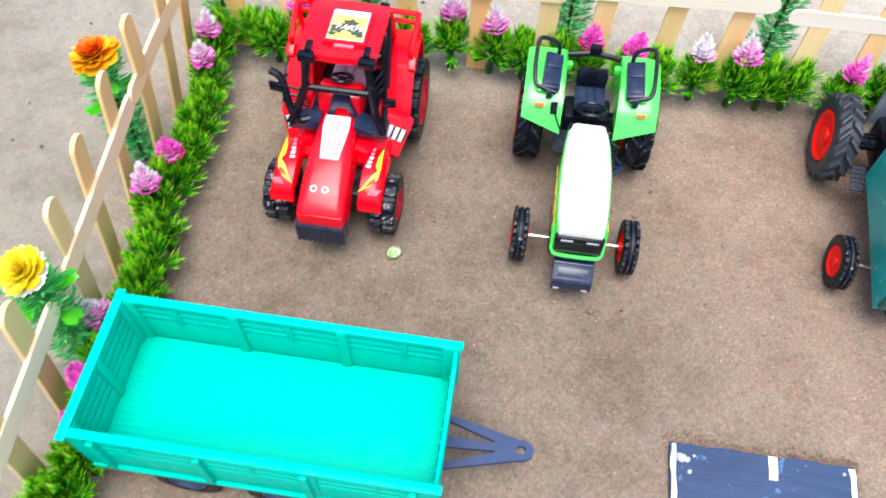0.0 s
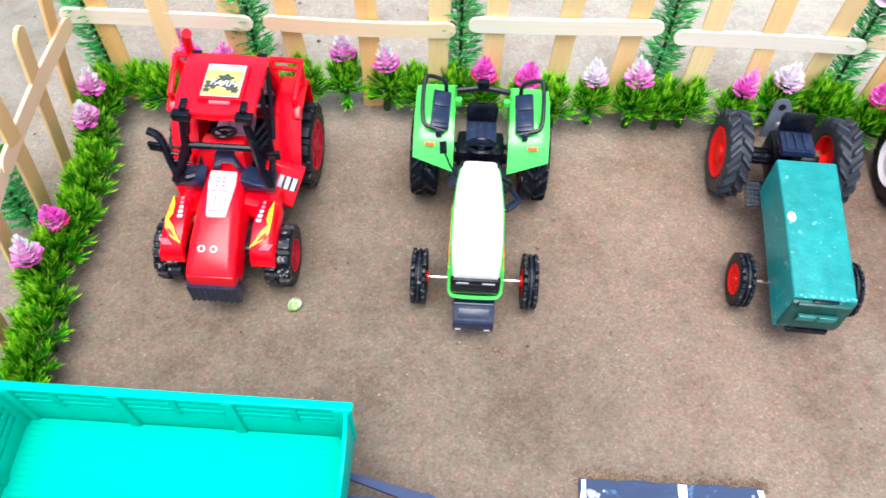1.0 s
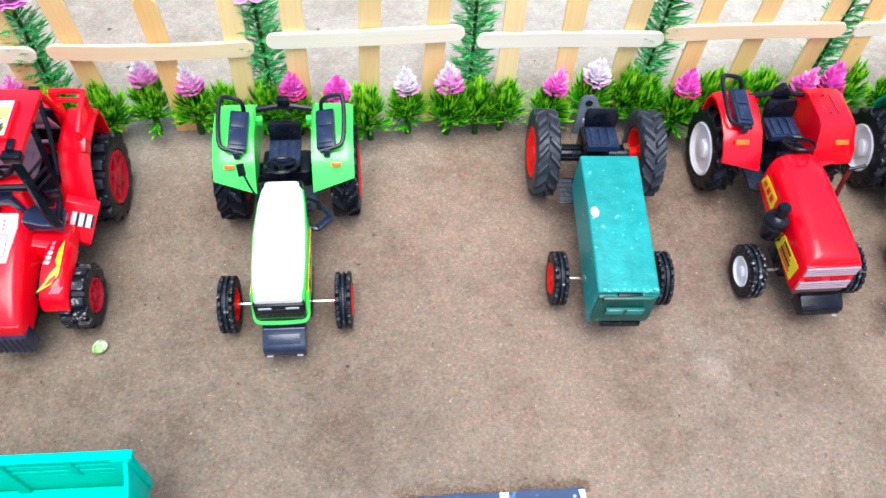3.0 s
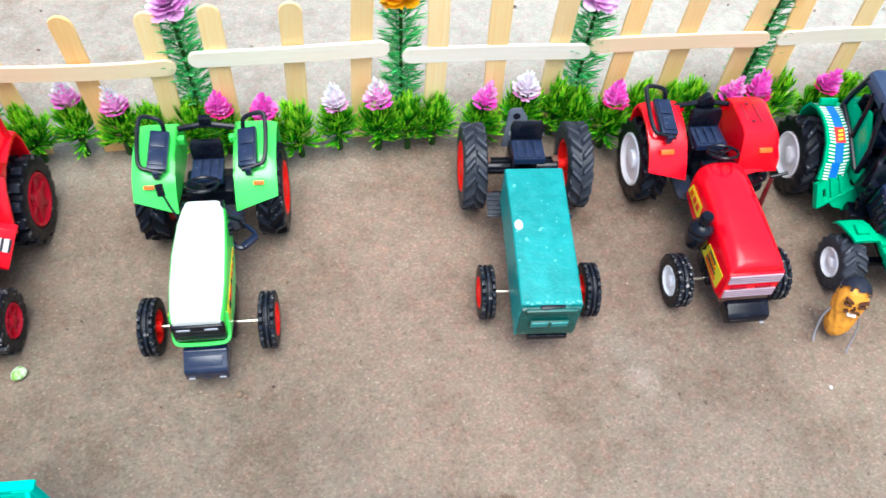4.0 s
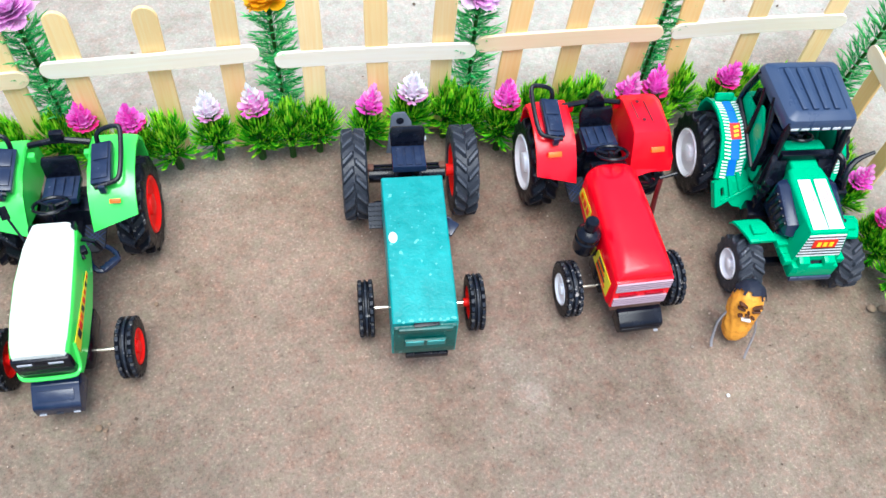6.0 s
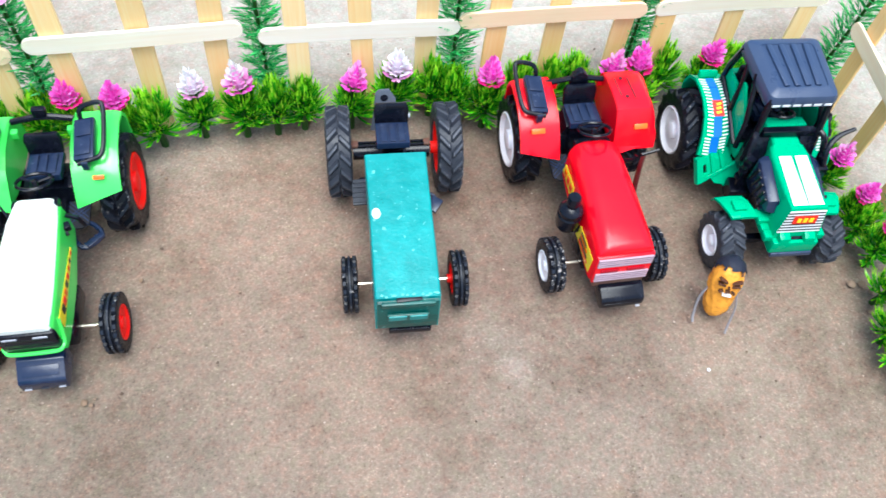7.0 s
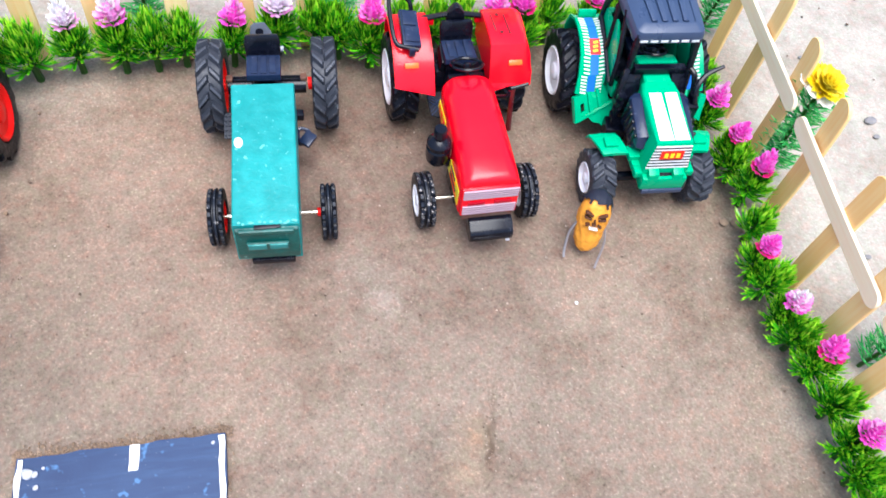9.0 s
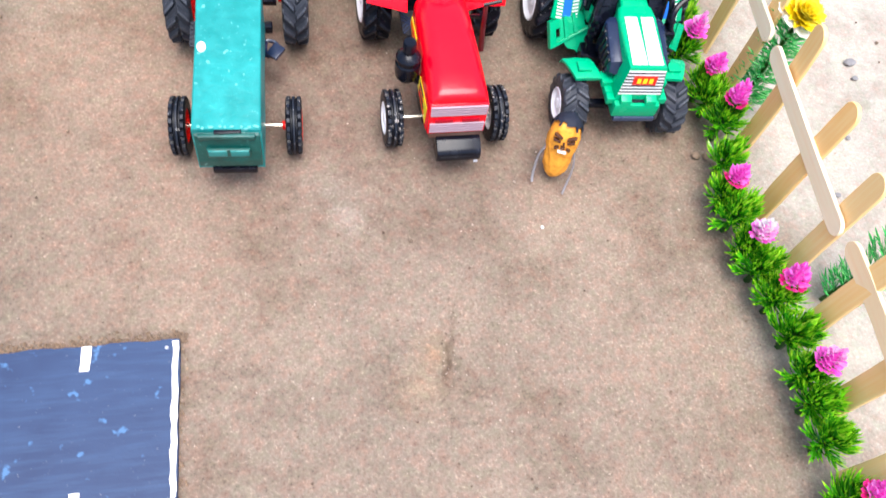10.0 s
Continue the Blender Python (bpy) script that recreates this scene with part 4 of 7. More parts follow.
def block(name, mat, parent, c, s, bev=0.0008, rot=(0, 0, 0), label=""):
    b = bmesh.new()
    box(b, (0, 0, 0), s, min(bev, min(s) * 0.45))
    ob = part(name, b, mat, parent, label)
    ob.matrix_basis = pose(*c, *rot)
    return ob


def seat(parent, y, z, w=0.0175, mat=None):
    mat = mat or BLACK
    b = bmesh.new()
    prism(b, [(y - 0.014, z), (y - 0.013, z + 0.0035), (y + 0.003, z + 0.0025), (y + 0.0045, z), (y + 0.003, z - 0.002), (y - 0.012, z - 0.002)], "x", -w / 2, w / 2, 0.0008)
    for k in (-1, 0, 1):
        box(b, (k * w * 0.27, y - 0.0055, z + 0.0035), (w * 0.2, 0.013, 0.0012), 0.0004)
    part("seat", b, SEAT if mat is BLACK else mat, parent, "ribbed seat cushion")
    b = bmesh.new()
    prism(b, [(-w * 0.5, 0), (-w * 0.53, 0.009), (-w * 0.47, 0.0125), (w * 0.47, 0.0125), (w * 0.53, 0.009), (w * 0.5, 0)], "y", -0.0016, 0.0016, 0.001)
    q = part("backrest", b, mat, parent, "black backrest")
    q.matrix_basis = pose(0, y + 0.004, z + 0.001, -16, 0, 0)


def steering(parent, y, z, r=0.0085, tilt=-24, mat=None):
    mat = mat or BLACK
    b = bmesh.new()
    ring = [(r * math.cos(2 * math.pi * k / 24), r * math.sin(2 * math.pi * k / 24), 0) for k in range(24)]
    tube(b, ring, 0.0009, 6, True)
    for k in range(3):
        a = 2 * math.pi * k / 3 + 0.5
        tube(b, [(0, 0, -0.001), (r * math.cos(a), r * math.sin(a), 0)], 0.0007, 5)
    lathe(b, [(0.0002, -0.003), (0.0018, -0.003), (0.0018, 0.0005), (0.0002, 0.0008)], "z", 10)
    q = part("steering_wheel", b, mat, parent, "thin black steering wheel")
    q.matrix_basis = pose(0, y, z, tilt, 0, 0)
    rod("steering_column", mat, parent, [(0, y, z), (0, y - 0.008, z - 0.018)], 0.0013)


def step_plate(parent, x, y, z, w, l, mat, tilt=0):
    """A foot plate with a grid of studs."""
    b = bmesh.new()
    box(b, (0, 0, 0), (w, l, 0.0014), 0.0004)
    for i in range(4):
        for j in range(5):
            box(b, (w * (-0.36 + 0.24 * i), l * (-0.38 + 0.19 * j), 0.001), (w * 0.13, l * 0.1, 0.0012))
    q = part("footplate", b, mat, parent, "studded footplate")
    q.matrix_basis = pose(x, y, z, tilt, 0, 0)


def mesh_plate(parent, x, y, z, w, l):
    """A foot plate with clipped corners and a raised lattice of crossing bars."""
    b = bmesh.new()
    c = w * 0.28
    prism(b, [(-w / 2 + c, -l / 2), (w / 2 - c, -l / 2), (w / 2, -l / 2 + c), (w / 2, l / 2), (-w / 2, l / 2), (-w / 2, -l / 2 + c)], "z", -0.0008, 0.0004)
    plate = part("footplate", b, STICK_BLACK, parent, "black footplate with a raised lattice")
    plate.matrix_basis = pose(x, y, z)
    b = bmesh.new()
    for turn in (-1, 1):
        for k in range(-5, 6):
            u = k * l * 0.14
            a = [(f * w / 2, u + turn * f * w / 2) for f in (-0.94, 0.94)]
            if all(abs(v) < l * 0.5 for _, v in a):
                tube(b, [(a[0][0], a[0][1], 0.0006), (a[1][0], a[1][1], 0.0006)], 0.0003, 4)
    part("lattice", b, GREYBLUE, plate, "slate lattice bars")


def fender(parent, s, x0, x1, prof, mat, thick=0.0016, slant=0.0085):
    """A mudguard over a rear wheel: a bent sheet along prof (y, z), closed on the inner side; its front edge hangs lower on the inside."""
    b = bmesh.new()
    rings = []
    n = len(prof)
    for k in range(9):
        u = k / 8
        sink = 0.0016 * max(0.0, (u - 0.7) / 0.3) ** 2
        pts = []
        for i, (y, z) in enumerate(prof):
            f = max(0.0, (i - (n - 3)) / 2)
            drop = slant * (0.55 - u) * f
            pts.append((y - drop * 0.8, z - drop - sink * (1 - f)))
        under = [(y * 0.94, z - thick) for y, z in pts[::-1]]
        rings.append([(s * (x0 + (x1 - x0) * u), y, z) for y, z in pts + under])
    loft(b, rings)
    side = [(y, z) for y, z in prof] + [(prof[-1][0] * 0.55, prof[-1][1] - 0.004), (prof[0][0] * 0.5, prof[0][1] - 0.002)]
    xs = s * x0
    prism(b, side, "x", min(xs, xs + s * thick), max(xs, xs + s * thick))
    return part("fender", b, mat, parent, "", 32)


def decal(name, mat, parent, pts, m, label="", thick=0.0003):
    """A thin printed patch; pts in its own plane."""
    b = bmesh.new()
    prism(b, pts, "z", 0, thick)
    q = part(name, b, mat, parent, label)
    q.matrix_basis = m
    return q


def rect(w, h):
    return [(-w / 2, -h / 2), (w / 2, -h / 2), (w / 2, h / 2), (-w / 2, h / 2)]


def guard_rail(parent, s, mat, out=0.0):
    """The bent hand rail with its tool tray on top of a rear mudguard; out: how far outwards it sits."""
    b = bmesh.new()
    cx = 0.0237 + out
    box(b, (s * cx, -0.0015, 0.0648), (0.0105, 0.0245, 0.004), 0.001, (9, s * -10, 0))
    for y in (-0.007, 0.004):
        box(b, (s * (cx - 0.0002), y, 0.0672 + (y + 0.0015) * 0.16), (0.0078, 0.0095, 0.001), 0.0004, (9, s * -10, 0))
    box(b, (s * (cx + 0.0005), -0.0148, 0.0615), (0.0035, 0.004, 0.0055), 0.0008)
    part("tool_tray", b, SEAT, parent, "black moulded tray on the mudguard", 30)
    path = smooth_path([(s * (cx - 0.003), -0.0155, 0.0628), (s * (cx + 0.004), -0.014, 0.0638), (s * (cx + 0.0088), -0.0118, 0.065), (s * (cx + 0.0102), -0.003, 0.0682), (s * (cx + 0.01), 0.0115, 0.0728), (s * (cx + 0.008), 0.0152, 0.0742),
                        (s * (cx + 0.001), 0.014, 0.0738), (s * (cx - 0.002), 0.0125, 0.0715), (s * (cx - 0.0025), 0.0105, 0.0665)], 5)
    rod("hand_rail", mat, parent, path, 0.0013, "bent black hand rail")


FENDER = [(0.027, 0.04), (0.0265, 0.0545), (0.0225, 0.0605), (0.013, 0.063), (-0.002, 0.0622), (-0.0135, 0.0578), (-0.0218, 0.0495), (-0.0268, 0.042)]


def lime_tractor(m):
    T = thing("toy_tractor", m, "lime green toy tractor with a white bonnet and red hubs", "toy tractor", "parked toy tractors")
    for s in (-1, 1):
        wheel(T, s * 0.0325, 0, 0.027, 0.0165, HUB_RED, RUBBER, s, 14)
        wheel(T, s * 0.0308, -0.082, 0.0157, 0.009, HUB_RED, RUBBER, s, 22, "rib")
        rod("front_hub", HUB_RED, T, [(s * 0.0255, -0.082, 0.0157), (s * 0.0285, -0.082, 0.0157)], 0.0032, "red hub boss", 12)
        block("bracket", LIME, T, (s * 0.0148, 0.0118, 0.0585), (0.0052, 0.0035, 0.0045), 0.0006)
        fender(T, s, 0.0155, 0.0385, FENDER[:-1] + [(-0.0248, 0.0452)], LIME, 0.0016, 0.006)
        block("reflector", ORANGE, T, (s * 0.029, -0.0190, 0.0556), (0.0055, 0.0018, 0.0023), 0.0004, (-48, 0, 0), "orange reflector")
        guard_rail(T, s, BLACK)
        mesh_plate(T, s * 0.0118, -0.0215, 0.0295, 0.0115, 0.019)
    rod("front_axle", STEEL, T, [(-0.029, -0.082, 0.0157), (0.029, -0.082, 0.0157)], 0.0009, "thin steel axle")
    b = bmesh.new()
    box(b, (0, -0.045, 0.026), (0.013, 0.1, 0.016), 0.002)
    box(b, (0, -0.004, 0.03), (0.028, 0.018, 0.024), 0.003)
    box(b, (0, -0.0765, 0.019), (0.0285, 0.03, 0.012), 0.0025)
    box(b, (0, -0.077, 0.0245), (0.019, 0.02, 0.006), 0.002)
    lathe(b, [(0.006, -0.026), (0.006, 0.026)], "x", 16, (0, 0, 0.027))
    part("chassis", b, BLACK, T, "black chassis")
    b = bmesh.new()
    rings = [hood_ring(y, w, z0, z1, r) for y, w, z0, z1, r in ((-0.0318, 0.0222, 0.031, 0.0562, 0.004), (-0.045, 0.0258, 0.0295, 0.0574, 0.004), (-0.064, 0.0286, 0.0285, 0.057, 0.004), (-0.082, 0.0284, 0.0275, 0.0552, 0.0045),
                                                                (-0.095, 0.0272, 0.027, 0.053, 0.005), (-0.0995, 0.0262, 0.027, 0.0512, 0.005))]
    loft(b, rings)
    bonnet = part("bonnet", b, LIME, T, "lime green bonnet")
    b = bmesh.new()
    rings = [hood_ring(y, w, z1 - 0.0052, z1, r) for y, w, z1, r in ((-0.0312, 0.0196, 0.0572, 0.0036), (-0.0322, 0.0208, 0.0578, 0.0042), (-0.045, 0.0246, 0.0588, 0.0044), (-0.064, 0.0272, 0.0584, 0.0046), (-0.082, 0.027, 0.0566, 0.0046), (-0.094, 0.0256, 0.0546, 0.0046),
                                                                     (-0.0992, 0.0242, 0.0526, 0.0046), (-0.1008, 0.0226, 0.0508, 0.003))]
    loft(b, rings)
    part("bonnet_top", b, WHITE, bonnet, "glossy white top panel")
    for s in (-1, 1):
        decal("stripe", YELLOW, bonnet, [(-0.022 * s, -0.0042), (0.02 * s, -0.0008), (0.02 * s, 0.0014), (-0.022 * s, 0.0042)][::s], pose(s * 0.01428, -0.072, 0.042, 90, 0, 90 * s), "yellow and orange side stripe")
        for k in range(8):
            decal("stripe_mark", (STICK_RED, STICK_BLACK, ORANGE)[k % 3], bonnet, [(-0.0012, -0.0012), (0.0014, -0.0016), (0.0018, 0.0012), (-0.0008, 0.0015)], pose(s * 0.01452, -0.055 - 0.0046 * k, 0.0424, 90, 0, 90 * s) @ Matrix.Scale(0.7 + 0.1 * k, 4))
        decal("stripe_patch", STICKER, bonnet, rect(0.004, 0.0022), pose(s * 0.0142, -0.0915, 0.0402, 90, 0, 90 * s))
    b = bmesh.new()
    box(b, (0, -0.0985, 0.0395), (0.0262, 0.008, 0.0165), 0.002)
    for k in range(3):
        box(b, (0, -0.1022, 0.0365 + 0.0035 * k), (0.021, 0.001, 0.0012), 0.0003)
    part("grille", b, BLACK, T, "black grille")
    for s in (-1, 1):
        block("headlight", SILVER, T, (s * 0.0068, -0.1024, 0.0452), (0.0066, 0.0009, 0.0014), 0.0003, (0, 0, 0), "thin grey headlight")
    b = bmesh.new()
    path = smooth_path([(-0.0137, -0.0935, 0.046), (-0.0137, -0.0985, 0.0355), (-0.0129, -0.1018, 0.0332), (-0.009, -0.1034, 0.0325), (0.009, -0.1034, 0.0325), (0.0129, -0.1018, 0.0332), (0.0137, -0.0985, 0.0355), (0.0137, -0.0935, 0.046)], 4)
    tube(b, path, 0.0011, 8)
    part("grille_lip", b, LIME, T, "lime lip round the grille")
    b = bmesh.new()
    prism(b, [(-0.097, 0.027), (-0.104, 0.0268), (-0.1052, 0.0258), (-0.1122, 0.0214), (-0.1132, 0.0202), (-0.1134, 0.0185), (-0.1134, 0.0132), (-0.097, 0.0135)], "x", -0.0108, 0.0112, 0.0006)
    box(b, (0.0002, -0.1087, 0.0239), (0.0168, 0.0052, 0.0005), 0.0002, (32, 0, 0))
    weight = part("front_weight", b, SEAT, T, "slate-black front weight block")
    for k in (-1, 0, 1):
        block("weight_mark", SILVER if k else DARKGREY, weight, (k * 0.0078, -0.1136, 0.0145), (0.0032, 0.0006, 0.001), 0.0002, (0, 0, 0), "worn pale edge")
    block("dashboard", BLACK, T, (0, -0.033, 0.052), (0.0225, 0.006, 0.009), 0.0015, (-15, 0, 0))
    steering(T, -0.0225, 0.0605)
    seat(T, 0.0005, 0.049)
    block("seat_base", BLACK, T, (0, -0.003, 0.042), (0.012, 0.014, 0.012), 0.001)
    rod("rear_bar", BLACK, T, [(-0.0155, 0.017, 0.062), (-0.004, 0.0175, 0.064), (0.004, 0.0175, 0.064), (0.0155, 0.017, 0.062)], 0.0017)
    block("seat_bracket", BLACK, T, (0, 0.018, 0.067), (0.007, 0.004, 0.006), 0.0012)
    rod("mirror_arm", BLACK, T, [(-0.0125, -0.038, 0.05), (-0.017, -0.032, 0.054), (-0.0205, -0.027, 0.06)], 0.0006)
    block("mirror", BLACK, T, (-0.021, -0.0265, 0.062), (0.0042, 0.0012, 0.0075), 0.0005, (-20, 0, 10), "small black mirror")
    b = bmesh.new()
    tube(b, smooth_path([(0.0098, -0.028, 0.0285), (0.0172, -0.0265, 0.028), (0.0238, -0.034, 0.0268), (0.0165, -0.0412, 0.0262), (0.0108, -0.0375, 0.0275)], 3, True), 0.0014, 6, True)
    box(b, (0.0204, -0.0376, 0.0268), (0.0105, 0.0038, 0.0028), 0.0009, (0, 0, 44))
    for k in range(4):
        box(b, (0.0204 - 0.0036 + 0.0024 * k, -0.0376 - 0.0034 + 0.0023 * k, 0.0285), (0.0009, 0.0034, 0.0006), 0.0002, (0, 0, 44))
    part("step", b, SEAT, T, "black stirrup-shaped step")
    b = bmesh.new()
    box(b, (0.0125, -0.0435, 0.0485), (0.006, 0.0042, 0.0036), 0.0008, (0, 0, 20))
    tube(b, [(0.0105, -0.0412, 0.049), (0.0118, -0.0436, 0.0478), (0.0142, -0.047, 0.0465)], 0.0009, 6)
    part("latch", b, BLACK, T, "small black latch beside the bonnet")
    rod("hand_lever", BLACK, T, [(0.0125, -0.037, 0.05), (0.0175, -0.037, 0.047), (0.018, -0.034, 0.036)], 0.0012)
    return T


def teal_tractor(m):
    T = thing("toy_tractor", m, "hand-painted teal toy tractor with a long boxy bonnet", "toy tractor", "parked toy tractors")
    for s in (-1, 1):
        wheel(T, s * 0.0313 + 0.0014, 0.0015, 0.0265, 0.0145, HUB_RED, RUBBER_GREY, s, 17)
        wheel(T, s * 0.0292 + 0.0014, -0.082, 0.0154, 0.0085, HUB_RED, RUBBER, s, 22, "rib")
        rod("hub", HUB_RED, T, [(s * 0.0232, 0.0015, 0.027), (s * 0.028, 0.0015, 0.027)], 0.0036, "red axle hub", 14)
        rod("front_hub", HUB_RED, T, [(s * 0.0245, -0.082, 0.0156), (s * 0.0285, -0.082, 0.0156)], 0.0024, "", 10)
    rod("front_axle", STEEL, T, [(-0.03, -0.082, 0.0156), (0.03, -0.082, 0.0156)], 0.0009, "thin steel axle")
    b = bmesh.new()
    box(b, (0, -0.045, 0.025), (0.015, 0.115, 0.014), 0.002)
    box(b, (0, -0.002, 0.029), (0.016, 0.03, 0.02), 0.003)
    lathe(b, [(0.0045, -0.022), (0.0045, 0.022)], "x", 16, (0, 0.0, 0.027))
    box(b, (0, -0.022, 0.026), (0.04, 0.005, 0.005), 0.001)
    for y, z in ((-0.0045, 0.0285), (0.0, 0.032), (0.0055, 0.0285)):
        box(b, (0, y, z), (0.041, 0.0014, 0.0014), 0.0004)
    part("chassis", b, BLACK, T, "black chassis and ribbed axle housing")
    for s in (-1, 1):
        block("axle_clamp", RUST, T, (s * 0.0208, 0.0015, 0.0318), (0.0038, 0.0046, 0.0026), 0.0008, (0, 0, 0), "rust-brown clamp on the axle")
    b = bmesh.new()
    rings = [hood_ring(y, w, z0, z1, 0.0012) for y, w, z0, z1 in ((-0.029, 0.0325, 0.031, 0.0592), (-0.06, 0.0322, 0.028, 0.0568), (-0.09, 0.0322, 0.024, 0.0542), (-0.1125, 0.032, 0.021, 0.0517))]
    for k, ring in enumerate(rings):
        rings[k] = [(x + 0.00025 * noise.noise((x * 300, y * 90, z * 300)), y, z + 0.0004 * noise.noise((x * 120, y * 120, 5))) for x, y, z in ring]
    loft(b, rings)
    part("bonnet", b, [TEAL], T, "uneven brush-painted teal bonnet", 30)
    b = bmesh.new()
    prism(b, [(-0.1105, 0.05), (-0.114, 0.0485), (-0.1152, 0.03), (-0.1147, 0.025), (-0.1105, 0.023)], "x", -0.0152, 0.0152, 0.0008)
    box(b, (0, -0.1145, 0.0485), (0.0265, 0.0022, 0.0035), 0.0008, (8, 0, 0))
    box(b, (0, -0.1152, 0.037), (0.0205, 0.0016, 0.0075), 0.0005, (8, 0, 0))
    part("grille", b, TEAL_SHADED, T, "teal painted front grille, shade put into its colour")
    for s in (-1, 1):
        block("headlight", TEAL, T, (s * 0.0052, -0.1161, 0.0378), (0.0088, 0.0012, 0.005), 0.0004, (8, 0, 0), "painted-over headlight")
    block("bonnet_slot", BLACK, T, (0.0005, -0.1128, 0.0506), (0.0125, 0.003, 0.0016), 0.0003, (8, 0, 3), "dark gap in front of the bonnet")
    rr = random.Random(8)
    for k in range(9):
        w = rr.uniform(0.0012, 0.0034)
        decal("chip", CHIP, T, [(-w / 2, -0.0004), (w * 0.2, -0.0007), (w / 2, 0.0001), (w * 0.1, 0.0007), (-w * 0.4, 0.0004)], pose(-0.0135 + 0.0034 * k + rr.uniform(-0.001, 0.001), -0.1112 - rr.uniform(0, 0.0012), 0.0523, 6, 0, rr.uniform(-15, 15)), "pale chipped paint" if k == 0 else "")
    b = bmesh.new()
    box(b, (0.0015, -0.1122, 0.0212), (0.0218, 0.006, 0.004), 0.001)
    part("bumper", b, BLACK, T, "black bumper strip")
    b = bmesh.new()
    lathe(b, [(0.0002, 0.0), (0.0022, 0.0), (0.0022, 0.0005), (0.0018, 0.0009), (0.0002, 0.001)], "z", 20)
    q = part("cap", b, STICKER, T, "worn pale cap")
    q.matrix_basis = pose(-0.0125, -0.0655, 0.0561, 4, 0, 0) @ Matrix.Diagonal((1, 1.45, 1, 1))
    seat(T, -0.004, 0.05, 0.0185)
    block("seat_base", BLACK, T, (0, -0.007, 0.042), (0.012, 0.012, 0.014), 0.001)
    b = bmesh.new()
    prism(b, [(-0.0068, 0), (-0.0056, 0.006), (-0.0038, 0.019), (-0.0024, 0.0205), (0.0018, 0.0205), (0.0042, 0.0155), (0.0046, 0)], "y", -0.001, 0.001, 0.0005)
    lathe(b, [(0.0016, -0.0014), (0.0016, 0.0014)], "y", 12, (-0.0005, 0, 0.0165), 1)
    q = part("hitch_plate", b, [HITCH, BLACK], T, "grey upright hitch plate with a hole")
    q.matrix_basis = pose(-0.0012, 0.0155, 0.029, -24, 0, 4) @ Matrix.Diagonal((1.45, 1, 1.2, 1))
    rod("seat_bracket", SILVER, T, [(-0.009, 0.006, 0.05), (0.011, 0.006, 0.05)], 0.0015)
    step_plate(T, -0.0195, -0.03, 0.028, 0.0085, 0.016, DARKGREY, 10)
    b = bmesh.new()
    tube(b, smooth_path([(0.0165, -0.0325, 0.026), (0.0215, -0.0325, 0.025), (0.0228, -0.0362, 0.024), (0.0208, -0.039, 0.023), (0.0165, -0.039, 0.022)], 4, True), 0.0012, 6, True)
    box(b, (0.0215, -0.0385, 0.0245), (0.0072, 0.0088, 0.0026), 0.0008, (10, 0, -38))
    part("step", b, SEAT, T, "black step")
    return T


